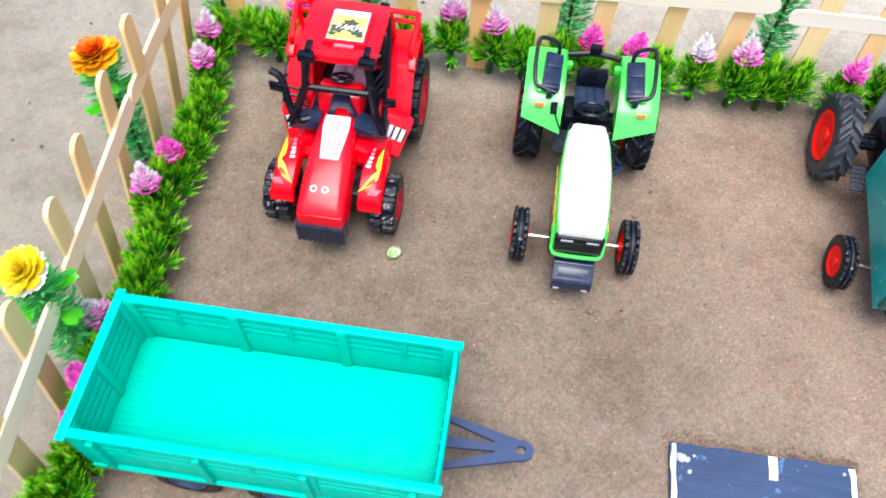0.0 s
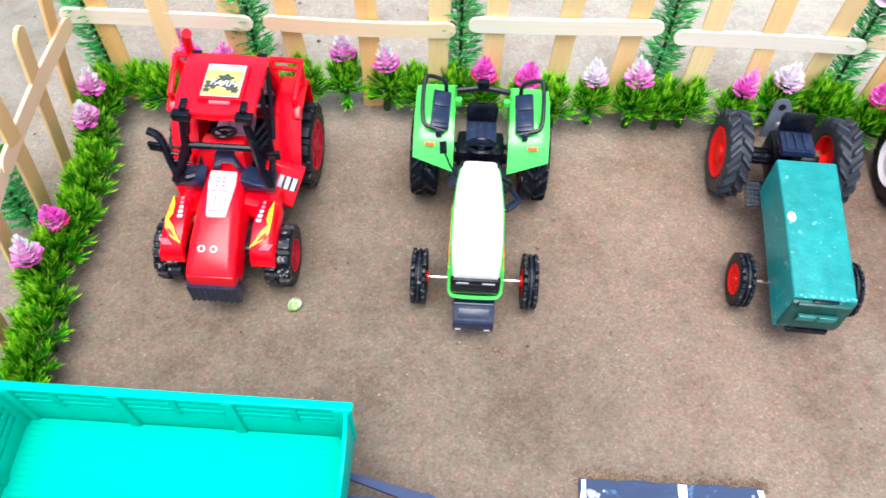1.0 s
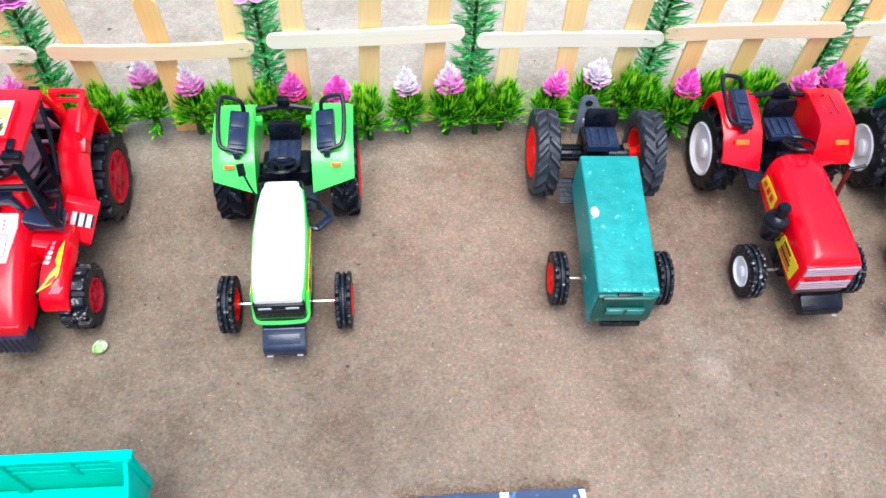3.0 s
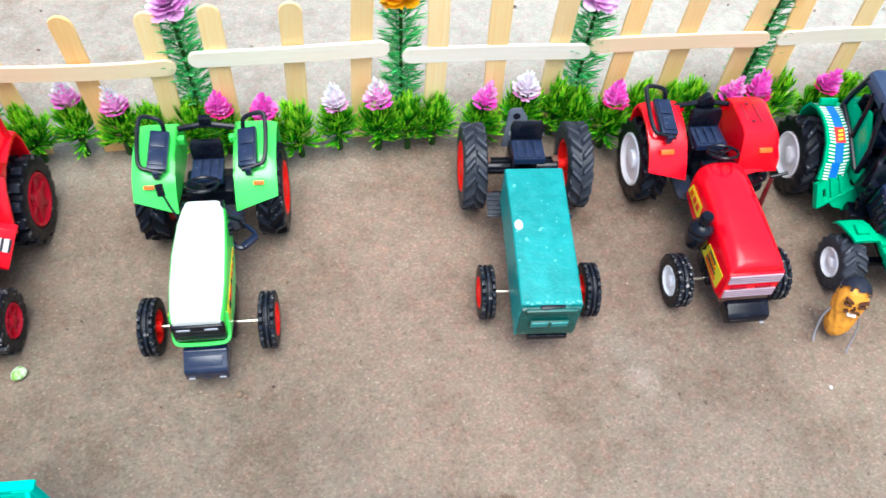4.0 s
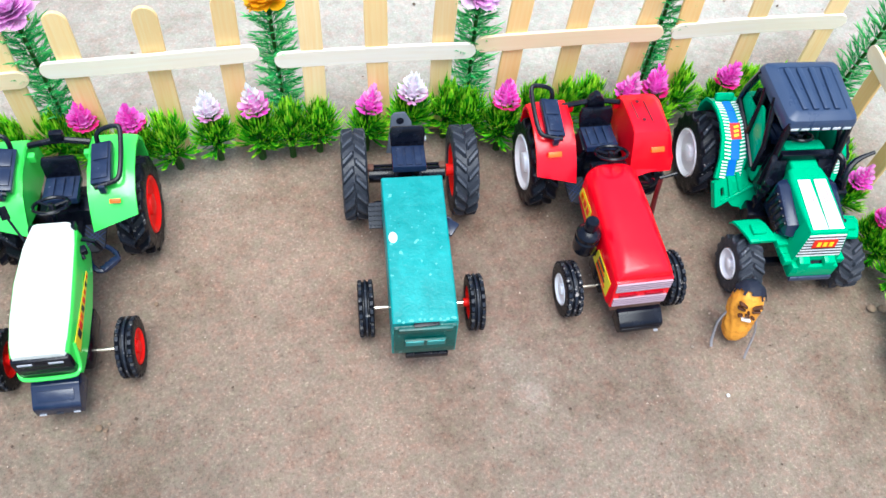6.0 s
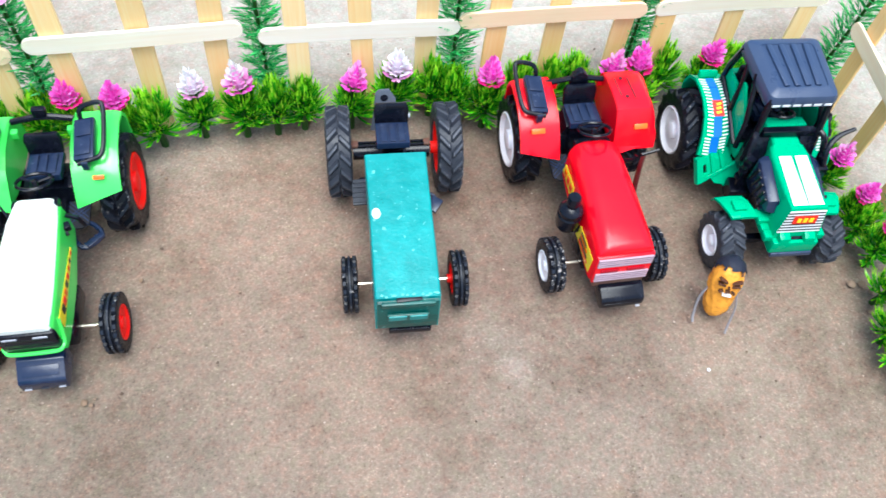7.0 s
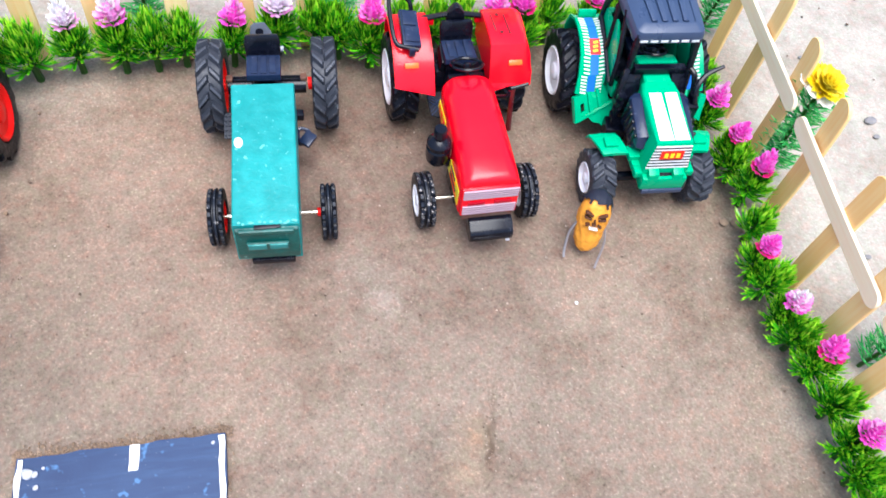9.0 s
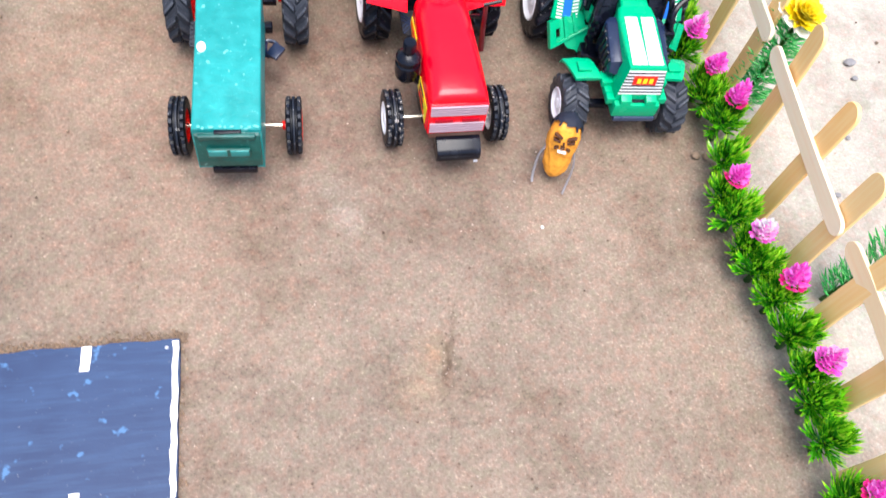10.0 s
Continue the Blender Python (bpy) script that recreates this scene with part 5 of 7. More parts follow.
def red_tractor(m):
    T = thing("toy_tractor", m, "bright red toy tractor with white wheel rims and black air filter", "toy tractor", "parked toy tractors")
    for s in (-1, 1):
        wheel(T, s * 0.0318, 0.001, 0.0262, 0.0165, RIM_WHITE, RUBBER, s, 15, "chevron", 0.64)
        wheel(T, s * 0.029 - 0.0015, -0.0825, 0.0156, 0.0095, RIM_WHITE, RUBBER_MUDDY, s, 22, "rib", 0.58)
        fender(T, s, 0.0165, 0.039, [(y * (0.72 if y > 0 else 1), z) for y, z in FENDER], RED, 0.0016, 0.0045)
        block("reflector", ORANGE, T, (s * 0.0295, -0.0196 if s < 0 else -0.0222, 0.0552), (0.0078, 0.0018, 0.003), 0.0004, (-48, 0, 0), "orange reflector")
        block("bracket", RED, T, (s * 0.0148, 0.0115, 0.0585), (0.0055, 0.0035, 0.0042), 0.0006)
        mesh_plate(T, s * 0.0128, -0.0248, 0.0275, 0.0115, 0.019)
    guard_rail(T, -1, BLACK, 0.0048)
    b = bmesh.new()
    rings = []
    for x, drop in ((0.0146, 0.0006), (0.0154, 0.0), (0.033, 0.0002), (0.0352, 0.0011), (0.037, 0.0032), (0.0394, 0.009)):
        x0 = x + (0.0004 if drop else 0.0)
        rings.append([(x0, y, z - (drop if z > 0.056 else 0.0)) for y, z in ((0.0155, 0.05), (0.0138, 0.0595), (0.011, 0.0642), (0.0065, 0.066), (-0.012, 0.066), (-0.0168, 0.0645), (-0.0195, 0.0605), (-0.0238, 0.0495), (-0.0268, 0.0412), (-0.0205, 0.0395))])
    loft(b, rings)
    guard = part("mudguard_box", b, RED, T, "raised red box on the mudguard", 28)
    # slots and holes laid on top; maroon stands for the shade inside them
    b = bmesh.new()
    box(b, (0.0195, -0.001, 0.0659), (0.0009, 0.0135, 0.0006), 0.0002, (0, 0, 3))
    box(b, (0.027, -0.0025, 0.0659), (0.001, 0.016, 0.0006), 0.0002, (0, 0, 3))
    for y in (0.0052, -0.0088):
        lathe(b, [(0.0002, 0.0), (0.0012, 0.0), (0.0012, 0.0004), (0.0002, 0.0004)], "z", 10, (0.0228, y, 0.0659))
    part("slot", b, MAROON, guard, "slots and screw holes as maroon strips, their shade put into the colour")
    rod("front_axle", STEEL, T, [(-0.03, -0.0825, 0.0158), (0.03, -0.0825, 0.0158)], 0.0009, "thin steel axle")
    b = bmesh.new()
    box(b, (0, -0.045, 0.026), (0.014, 0.1, 0.016), 0.002)
    box(b, (0, -0.003, 0.03), (0.028, 0.02, 0.024), 0.003)
    box(b, (-0.0115, -0.0745, 0.0235), (0.0085, 0.012, 0.0135), 0.002)
    box(b, (-0.0118, -0.0835, 0.0205), (0.0065, 0.009, 0.009), 0.0015)
    lathe(b, [(0.0055, -0.027), (0.0055, 0.027)], "x", 16, (0, 0.001, 0.0262))
    for k in range(4):
        box(b, (-0.0165, -0.001 - 0.004 * k, 0.032), (0.006, 0.0022, 0.012), 0.0006)
    part("chassis", b, BLACK, T, "black chassis")
    b = bmesh.new()
    rings = [hood_ring(y, w, z0, z1, r) for y, w, z0, z1, r in ((-0.0288, 0.0215, 0.036, 0.0535, 0.008), (-0.0298, 0.0255, 0.034, 0.0555, 0.0088), (-0.0325, 0.0285, 0.031, 0.0572, 0.0092), (-0.045, 0.0298, 0.03, 0.058, 0.0095), (-0.065, 0.0308, 0.0285, 0.0572, 0.0092),
                                                                (-0.085, 0.0316, 0.027, 0.0552, 0.0086), (-0.0955, 0.0318, 0.026, 0.0535, 0.0078), (-0.0985, 0.0316, 0.026, 0.0522, 0.0072), (-0.0998, 0.031, 0.026, 0.0505, 0.006))]
    loft(b, rings)
    bonnet = part("bonnet", b, RED, T, "glossy red rounded bonnet", 50)
    b = bmesh.new()
    prism(b, [(-0.0985, 0.0475), (-0.1012, 0.0472), (-0.1028, 0.0265), (-0.0985, 0.0262)], "x", -0.0154, 0.0154, 0.0006)
    grille = part("grille", b, RED, T, "red front grille")
    for z, n in ((0.0445, 4), (0.0325, 4)):
        for k in range(n):
            zz = z - 0.0017 * k + 0.0014
            block("grille_bar", BAR, grille, (0, -0.1017 - (0.047 - zz) * 0.08, zz), (0.0298 - 0.05 * (0.046 - zz), 0.0012, 0.0011), 0.0003, (0, 0, 0), "silver grille bar")
    for s in (-1, 1):
        block("headlight", RED_DEEP, grille, (s * 0.0072, -0.1022, 0.0363), (0.0095, 0.0012, 0.0024), 0.0004, (0, 0, 0), "deep red headlight")
        decal("sticker", YELLOW, bonnet, [(-0.0125, -0.0062), (0.0125, -0.0068), (0.0125, 0.0055), (-0.0095, 0.0048)][::s], pose(s * 0.01592, -0.0845, 0.0352, 90, 0, 90 * s), "yellow and orange side sticker")
        for k in range(4):
            decal("sticker_mark", (STICK_RED, STICK_BLACK, ORANGE, STICK_BLACK)[k], bonnet, rect(0.0155 - 0.002 * k, 0.0014), pose(s * 0.01625, -0.0855 + 0.0008 * k, 0.0312 + 0.0024 * k, 90, 0, 90 * s))
        decal("rear_sticker", YELLOW, bonnet, [(-0.0105, -0.0034), (0.0105, -0.0056), (0.0085, 0.0042), (-0.0085, 0.0038)][::s], pose(s * 0.01518, -0.0445, 0.0405, 90, 0, 90 * s), "orange-yellow side sticker")
        for k in range(3):
            decal("sticker_mark", (ORANGE, STICK_RED, STICK_RED)[k], bonnet, rect(0.0035, 0.0042), pose(s * 0.0155, -0.039 - 0.0052 * k, 0.0402, 90, 0, 90 * s))
    b = bmesh.new()
    box(b, (0, -0.0985, 0.0242), (0.0285, 0.0085, 0.0042), 0.001)
    part("undertray", b, RUST, T, "rust-brown dirty undertray")
    b = bmesh.new()
    prism(b, [(-0.1015, 0.0235), (-0.1052, 0.0243), (-0.1062, 0.024), (-0.1108, 0.0215), (-0.1122, 0.0202), (-0.1126, 0.0184), (-0.1122, 0.0142), (-0.111, 0.013), (-0.1015, 0.0135)], "x", -0.0103, 0.0137, 0.0007)
    box(b, (0.0, -0.0995, 0.019), (0.016, 0.008, 0.006), 0.001)
    box(b, (0.0017, -0.1124, 0.0166), (0.021, 0.0008, 0.0032), 0.0003)
    part("bumper", b, BLACK, T, "black front bumper block")
    block("bumper_chip", SILVER, T, (0.0112, -0.1128, 0.0138), (0.0022, 0.0012, 0.001), 0.0003, (0, 0, 0), "worn pale corner of the bumper")
    b = bmesh.new()
    lathe(b, [(0.0002, 0.0345), (0.0045, 0.0345), (0.0062, 0.0372), (0.0067, 0.041), (0.0067, 0.0462), (0.006, 0.0472), (0.006, 0.0482), (0.0066, 0.0488), (0.0066, 0.0505), (0.0055, 0.0522), (0.003, 0.0535), (0.0029, 0.0552), (0.0036, 0.0557), (0.0036, 0.0602), (0.0031, 0.0611), (0.0002, 0.0613)], "z", 24, (-0.0227, -0.0705, 0))
    tube(b, [(-0.0205, -0.0705, 0.038), (-0.0165, -0.072, 0.034), (-0.0125, -0.072, 0.033)], 0.0026, 8)
    part("air_filter", b, BLACK, T, "shiny black air filter can", 30)
    rod("exhaust", MAROON, T, [(0.0222, -0.0515, 0.033), (0.0212, -0.0495, 0.05), (0.0207, -0.0488, 0.064)], [0.0017, 0.0014, 0.0011], "thin maroon exhaust stack")
    rod("exhaust_tip", BLACK, T, [(0.0192, -0.049, 0.0637), (0.0232, -0.0488, 0.0645), (0.0288, -0.0482, 0.0655)], 0.001)
    rod("lever", BLACK, T, [(0.017, -0.033, 0.04), (0.0225, -0.038, 0.045), (0.0245, -0.037, 0.048)], 0.0012)
    block("dashboard", BLACK, T, (0, -0.0282, 0.0485), (0.0205, 0.0055, 0.0095), 0.0015, (-15, 0, 0))
    steering(T, -0.0262, 0.0605, 0.0088)
    seat(T, -0.0015, 0.05, 0.0185)
    block("seat_base", BLACK, T, (0, -0.006, 0.041), (0.0165, 0.0165, 0.016), 0.0015)
    block("seat_side", BLACK, T, (-0.0098, -0.006, 0.0455), (0.003, 0.0135, 0.0105), 0.001, (8, 8, 0))
    rod("rear_bar", BLACK, T, [(-0.0195, 0.0105, 0.0612), (-0.006, 0.0108, 0.0632), (0.004, 0.0108, 0.0632), (0.0155, 0.0102, 0.0615)], 0.0016, "", 6)
    b = bmesh.new()
    prism(b, [(-0.0058, 0.0605), (-0.0042, 0.0668), (-0.0012, 0.0702), (0.0012, 0.0702), (0.0042, 0.0668), (0.0058, 0.0605)], "y", 0.0078, 0.0126, 0.0008)
    part("seat_bracket", b, BLACK, T, "black peaked bracket behind the seat")
    return T


def green_tractor(m):
    T = thing("toy_tractor", m, "emerald green toy tractor with a slate cab roof", "toy tractor", "parked toy tractors")
    for s in (-1, 1):
        wheel(T, s * 0.0375, 0, 0.0252, 0.0175, RIM_WHITE, RUBBER, s, 15, "chevron", 0.6)
        wheel(T, s * 0.0292 - 0.0035, -0.0765, 0.0168, 0.0152, RIM_WHITE, RUBBER_GREY, s, 15, "chevron", 0.55)
    rod("front_axle", BLACK, T, [(-0.028, -0.0765, 0.0168), (0.028, -0.0765, 0.0168)], 0.0028, "black axle")
    b = bmesh.new()
    box(b, (0, -0.043, 0.025), (0.016, 0.094, 0.018), 0.002)
    box(b, (0, -0.004, 0.028), (0.046, 0.03, 0.02), 0.003)
    part("chassis", b, BLACK, T, "black chassis")
    b = bmesh.new()
    box(b, (0, -0.012, 0.0405), (0.04, 0.044, 0.008), 0.002)
    box(b, (0, 0.0085, 0.053), (0.0405, 0.005, 0.026), 0.002)
    for s in (-1, 1):
        prism(b, [(0.0085, 0.044), (0.0085, 0.067), (-0.0035, 0.0675), (-0.0145, 0.0572), (-0.0235, 0.045)], "x", s * 0.0195 - 0.0009, s * 0.0195 + 0.0009, 0.0004)
    part("cab_floor", b, GREEN, T, "green cab floor, sides and back wall")
    arc = [(0.0215, 0.03), (0.0225, 0.044), (0.0185, 0.0525), (0.0115, 0.0562), (0.003, 0.0572), (-0.006, 0.0562), (-0.0155, 0.0522), (-0.0235, 0.0445), (-0.029, 0.0345)]
    for s in (-1, 1):
        b = bmesh.new()
        rings = []
        for k in range(7):
            u = k / 6
            ring = []
            for i, (y, z) in enumerate(arc):
                f = max(0.0, (i - 4) / 4)
                x = 0.0195 + 0.0175 * u + f * f * (0.0045 - 0.0015 * u)
                ring.append((s * x, y, z + (0.0012 if u in (0.0, 1.0) else 0.0)))
            under = [(x, y * 0.95, z - 0.0016) for x, y, z in ring[::-1]]
            rings.append(ring + under)
        loft(b, rings)
        prism(b, [(y, z) for y, z in arc] + [(-0.012, 0.036), (0.01, 0.036)], "x", s * 0.0195 - 0.0008, s * 0.0195 + 0.0008)
        box(b, (s * 0.0285, 0.0148, 0.0575), (0.011, 0.003, 0.0045), 0.001, (-20, 0, 0))
        f = part("fender", b, GREEN, T, "", 30)
        for k in range(5):
            a, c = Vector(arc[3 + k]), Vector(arc[4 + k])
            ln, tilt = (c - a).length, math.degrees(math.atan2(c.y - a.y, c.x - a.x)) + 180
            q0 = (a + c) / 2
            shift = 0.0285 + 0.003 * max(0.0, (k - 1.5) / 3) ** 2
            mm = pose(s * shift, q0.x, q0.y + 0.0003, tilt, 0, 0)
            decal("blue_band", STICK_BLUE, f, rect(0.0046, ln * 0.98), mm, "blue band of the mudguard sticker")
            m_ = max(2, int(ln / 0.0019))
            for j in range(m_):
                for side in (-1, 1):
                    decal("white_dash", STICKER, f, [(-0.0018, -0.0008), (0.0018, -0.0001), (0.0018, 0.0008), (-0.0018, 0.0001)], mm @ pose(side * 0.0046, ln * ((j + 0.5) / m_ - 0.5), 0.0001) @ Matrix.Diagonal((side, 1, 1, 1)))
        bm_ = pose(s * 0.0286, -0.0105, 0.0546, 22, 0, 0)
        decal("badge", STICK_RED, f, rect(0.0062, 0.0098), bm_ @ pose(0, 0, 0.0003), "red badge")
        for k in range(3):
            decal("badge_mark", YELLOW, f, rect(0.003, 0.0014), bm_ @ pose(0.0003 * k, -0.0026 + 0.0026 * k, 0.0006, 0, 0, 12))
        corners = [Vector((s * (x - 0.0014), y + 0.002, z + 0.0016)) for x, y, z in ((0.041, -0.0335, 0.033), (0.0225, -0.0275, 0.0365), (0.02, -0.0355, 0.031), (0.0388, -0.0413, 0.0215))]
        face = (corners[1] - corners[0]).cross(corners[3] - corners[0]).normalized()
        face *= 1 if face.z > 0 else -1

        def at(u, v, lift=0.0):
            return (corners[0].lerp(corners[1], u)).lerp(corners[3].lerp(corners[2], u), v) + face * lift

        def slab(b, u0, u1, v0, v1, lo=-0.0016, hi=0.0):
            loft(b, [[at(u, v, h) for u, v in ((u0, v0), (u1, v0), (u1, v1), (u0, v1))] for h in (lo, hi)])

        b = bmesh.new()
        for u0, u1, v0, v1 in ((0.0, 0.1, 0, 1), (0.25, 1.0, 0, 1), (0.1, 0.25, 0, 0.38), (0.1, 0.25, 0.76, 1)):
            slab(b, u0, u1, v0, v1)
        st = part("step", b, GREEN, T, "green flared cab step with a square hole", 25)
        b = bmesh.new()
        slab(b, -0.1, 0.09, -0.05, 1.03, -0.002, 0.0017)
        part("side_strip", b, GREEN, st)
        b = bmesh.new()
        slab(b, 0.0, 1.06, 0.9, 1.06, -0.002, 0.0015)
        part("ridge", b, GREEN, st)
        for u in (0.36, 0.64):
            b = bmesh.new()
            slab(b, u, u + 0.11, -0.05, 0.92, -0.001, 0.0017)
            part("rib", b, GREEN, st)
        b = bmesh.new()
        skirt = [at(0.3, 1.04), at(0.8, 1.04), at(1.02, 1.04), Vector((s * 0.0125, -0.0352, 0.0318)), Vector((s * 0.0145, -0.0375, 0.0275)), Vector((s * 0.019, -0.0422, 0.0222)), Vector((s * 0.0222, -0.0432, 0.0212)), Vector((s * 0.0245, -0.0418, 0.0235)), Vector((s * 0.0285, -0.041, 0.0235))]
        loft(b, [skirt, [q + Vector((0, 0.0018, -0.0004)) for q in skirt]])
        part("skirt", b, GREEN, st)
        block("tank", BLACK, T, (s * 0.0175, -0.0475, 0.0245), (0.0125, 0.0115, 0.0105), 0.0014, (0, 0, 8 * s), "black block below the cab")
        b = bmesh.new()
        rings = []
        for y, z, a, c in ((-0.0585, 0.0325, 0.0215, 0.0362), (-0.0603, 0.0362, 0.0215, 0.0362), (-0.0652, 0.0384, 0.0205, 0.0352), (-0.0725, 0.0387, 0.0185, 0.0325), (-0.0762, 0.0378, 0.0175, 0.031)):
            a, c = s * a - 0.0015, s * c - 0.0025
            rings.append([(a, y, z), ((a + c) / 2, y, z + 0.0003), (c, y, z - 0.0006), (c, y, z - 0.0022), (a, y, z - 0.0016)])
        loft(b, rings)
        box(b, (s * 0.0262 - 0.0022, -0.0692, 0.0393), (0.0075, 0.0068, 0.0022), 0.0008, (-2, 0, 0))
        box(b, (s * 0.0152, -0.0745, 0.0352), (0.0075, 0.0085, 0.0042), 0.0008)
        box(b, (s * 0.0142, -0.0795, 0.0325), (0.0065, 0.0065, 0.0042), 0.0008)
        part("front_mudguard", b, GREEN, T, "flat green front mudguard", 30)
    b = bmesh.new()
    rings = [hood_ring(y, w, z0, z1, r) for y, w, z0, z1, r in ((-0.0365, 0.0158, 0.034, 0.0605, 0.0016), (-0.0432, 0.0164, 0.033, 0.0598, 0.0016), (-0.0438, 0.0198, 0.033, 0.0595, 0.0022), (-0.05, 0.0222, 0.031, 0.0592, 0.0024), (-0.068, 0.0218, 0.03, 0.0572, 0.0022), (-0.0832, 0.0206, 0.029, 0.0552, 0.0016))]
    loft(b, rings)
    bonnet = part("bonnet", b, GREEN, T, "green wedge bonnet", 30)
    for s in (-1, 1):
        decal("sticker", STICKER, bonnet, [(-0.0042, -0.0155), (0.0042, -0.0155), (0.0036, 0.0155), (-0.0034, 0.0155)] if s > 0 else [(-0.0042, -0.0155), (0.0042, -0.0155), (0.0034, 0.0155), (-0.0036, 0.0155)],
              pose(s * 0.0045, -0.0672, 0.0576, 7.0, 0, 0), "white bonnet sticker with fine lines")
        for k in range(3):
            decal("sticker_line", STICK_PINK, bonnet, rect(0.0004, 0.008), pose(s * 0.0045 + (k - 1) * 0.0013, -0.0632, 0.0584, 7.0, 0, 0))
        for y in (-0.0545, -0.0795):
            decal("sticker_corner", STICK_BLACK, bonnet, rect(0.0016, 0.0008), pose(s * 0.0066, y, 0.0588 - (-0.0552 - y) * 0.12, 7.0, 0, 0))
    b = bmesh.new()
    rings = []
    for z, y, w in ((0.0555, -0.084, 0.0206), (0.0545, -0.0847, 0.0212), (0.0362, -0.0876, 0.0262), (0.033, -0.0878, 0.0262)):
        rings.append([(-w / 2, y, z), (w / 2, y, z), (w / 2, -0.076, z), (-w / 2, -0.076, z)])
    loft(b, rings)
    grille = part("grille", b, GREEN, T, "green front with striped sticker", 30)
    for k in range(15):
        z = 0.0385 + 0.00105 * k
        decal("grille_stripe", STICKER if k % 2 == 0 else STICK_BLACK, grille, rect(0.0246 - 0.27 * (z - 0.0385), 0.00105), pose(0, -0.0876 + (z - 0.0362) * 0.1585, z, 81, 0, 0), "black and white grille stripes" if k == 0 else "")
    decal("badge", STICK_RED, grille, rect(0.0132, 0.0056), pose(0, -0.0864, 0.0478, 81, 0, 0), "red badge")
    for k in range(3):
        decal("badge_mark", YELLOW, grille, rect(0.0022, 0.003), pose(-0.0034 + 0.0034 * k, -0.0868, 0.0478, 81, 0, 0))
    b = bmesh.new()
    box(b, (0, -0.0865, 0.0285), (0.0262, 0.0105, 0.0095), 0.0012)
    for k in (-1, 1):
        prism(b, [(-0.0855, 0.031), (-0.0918, 0.0305), (-0.0912, 0.036), (-0.0872, 0.0378)], "x", k * 0.0072 - 0.0031, k * 0.0072 + 0.0031, 0.0006)
        box(b, (k * 0.0148, -0.0855, 0.0325), (0.005, 0.0055, 0.0045), 0.0008)
    part("bumper", b, GREEN, T, "green front bumper with two lugs")
    block("bumper_strip", NAVY, T, (0.001, -0.0888, 0.0222), (0.0242, 0.0075, 0.0034), 0.0008, (0, 0, 0), "dark strip under the bumper")
    for s in (-1, 1):
        b = bmesh.new()
        rings = []
        for x, g in ((0.0098, 0.0), (0.0138, 0.0), (0.0165, 0.0014), (0.0172, 0.0032)):
            rings.append([(s * x, y + g * dy, z + g * dz) for y, z, dy, dz in ((-0.0475, 0.0335, -1, 1), (-0.0478, 0.0555, -1, -1), (-0.0525, 0.0562, 0, -1), (-0.0745, 0.0492, 0.6, -1), (-0.0775, 0.0425, 1, 0), (-0.0715, 0.0335, 0.6, 1))])
        loft(b, rings)
        side = part("engine_side", b, SEAT, T, "black ribbed engine side", 30)
        for k in range(5):
            block("rib", BLACK, side, (s * 0.0172, -0.0535 - 0.0042 * k, 0.0462 - 0.0011 * k), (0.0016, 0.0018, 0.0135), 0.0005, (14, 0, 0))
        block("ledge", BLACK, side, (s * 0.0168, -0.0635, 0.0392), (0.002, 0.017, 0.0016), 0.0005, (12, 0, 0))
    b = bmesh.new()
    rings = []
    for inset, z in ((0.0006, -0.005), (0.0, -0.0034), (0.0003, 0.0), (0.0014, 0.0022), (0.0042, 0.0037), (0.0066, 0.0042), (0.007, 0.0035), (0.0125, 0.0035)):
        rings.append([(x * (1.0 + 2.6 * y), y, z) for x, y in rrect(0.043 - 2 * inset, 0.0445 - 2 * inset, max(0.0012, 0.0042 - inset * 0.3), 4)])
    loft(b, rings)
    q = part("roof", b, NAVY, T, "slate ribbed cab roof", 30)
    q.matrix_basis = pose(0.0003, -0.0142, 0.0873, 4, 0, 0)
    for k in range(4):
        block("roof_rib", NAVY, q, (-0.0098 + 0.0065 * k, 0.0002, 0.0037), (0.0034, 0.0295, 0.0024), 0.001, (0, 0, 2.2 * (1.5 - k)))
    for k in range(6):
        decal("roof_mark", STICKER, q, rect(0.0043, 0.0014), pose(-0.0148 + 0.0059 * k, -0.0222, -0.0028, 90, 0, 0), "white dash on the roof edge")
    for s in (-1, 1):
        rod("pillar", BLACK, T, [(s * 0.0172, -0.0335, 0.086), (s * 0.018, -0.0375, 0.066), (s * 0.0195, -0.0405, 0.044)], 0.002, "black cab pillar")
        rod("rear_pillar", BLACK, T, [(s * 0.0205, 0.0035, 0.088), (s * 0.0205, 0.0095, 0.07), (s * 0.0205, 0.011, 0.054)], 0.002, "black cab pillar")
        rod("middle_pillar", BLACK, T, [(s * 0.0198, -0.016, 0.087), (s * 0.0218, -0.0302, 0.0638), (s * 0.0218, -0.0325, 0.046)], 0.0015, "black cab pillar")
        b = bmesh.new()
        prism(b, [(-0.0115, 0.0765), (-0.0145, 0.0765), (-0.028, 0.0638), (-0.0302, 0.0475), (-0.0245, 0.0492), (-0.0145, 0.0545)], "x", s * 0.0212 - 0.0007, s * 0.0212 + 0.0007, 0.0003)
        part("door_panel", b, GREEN, T, "green side panel between the pillars")
        rod("window_bar", BLACK, T, [(s * 0.0215, 0.0095, 0.06), (s * 0.0222, -0.0125, 0.0545), (s * 0.0222, -0.0305, 0.0462)], 0.0015)
        rod("door_bar", BLACK, T, [(s * 0.0205, -0.006, 0.0845), (s * 0.0218, -0.0105, 0.074), (s * 0.0222, -0.0122, 0.055)], 0.0015)
        b = bmesh.new()
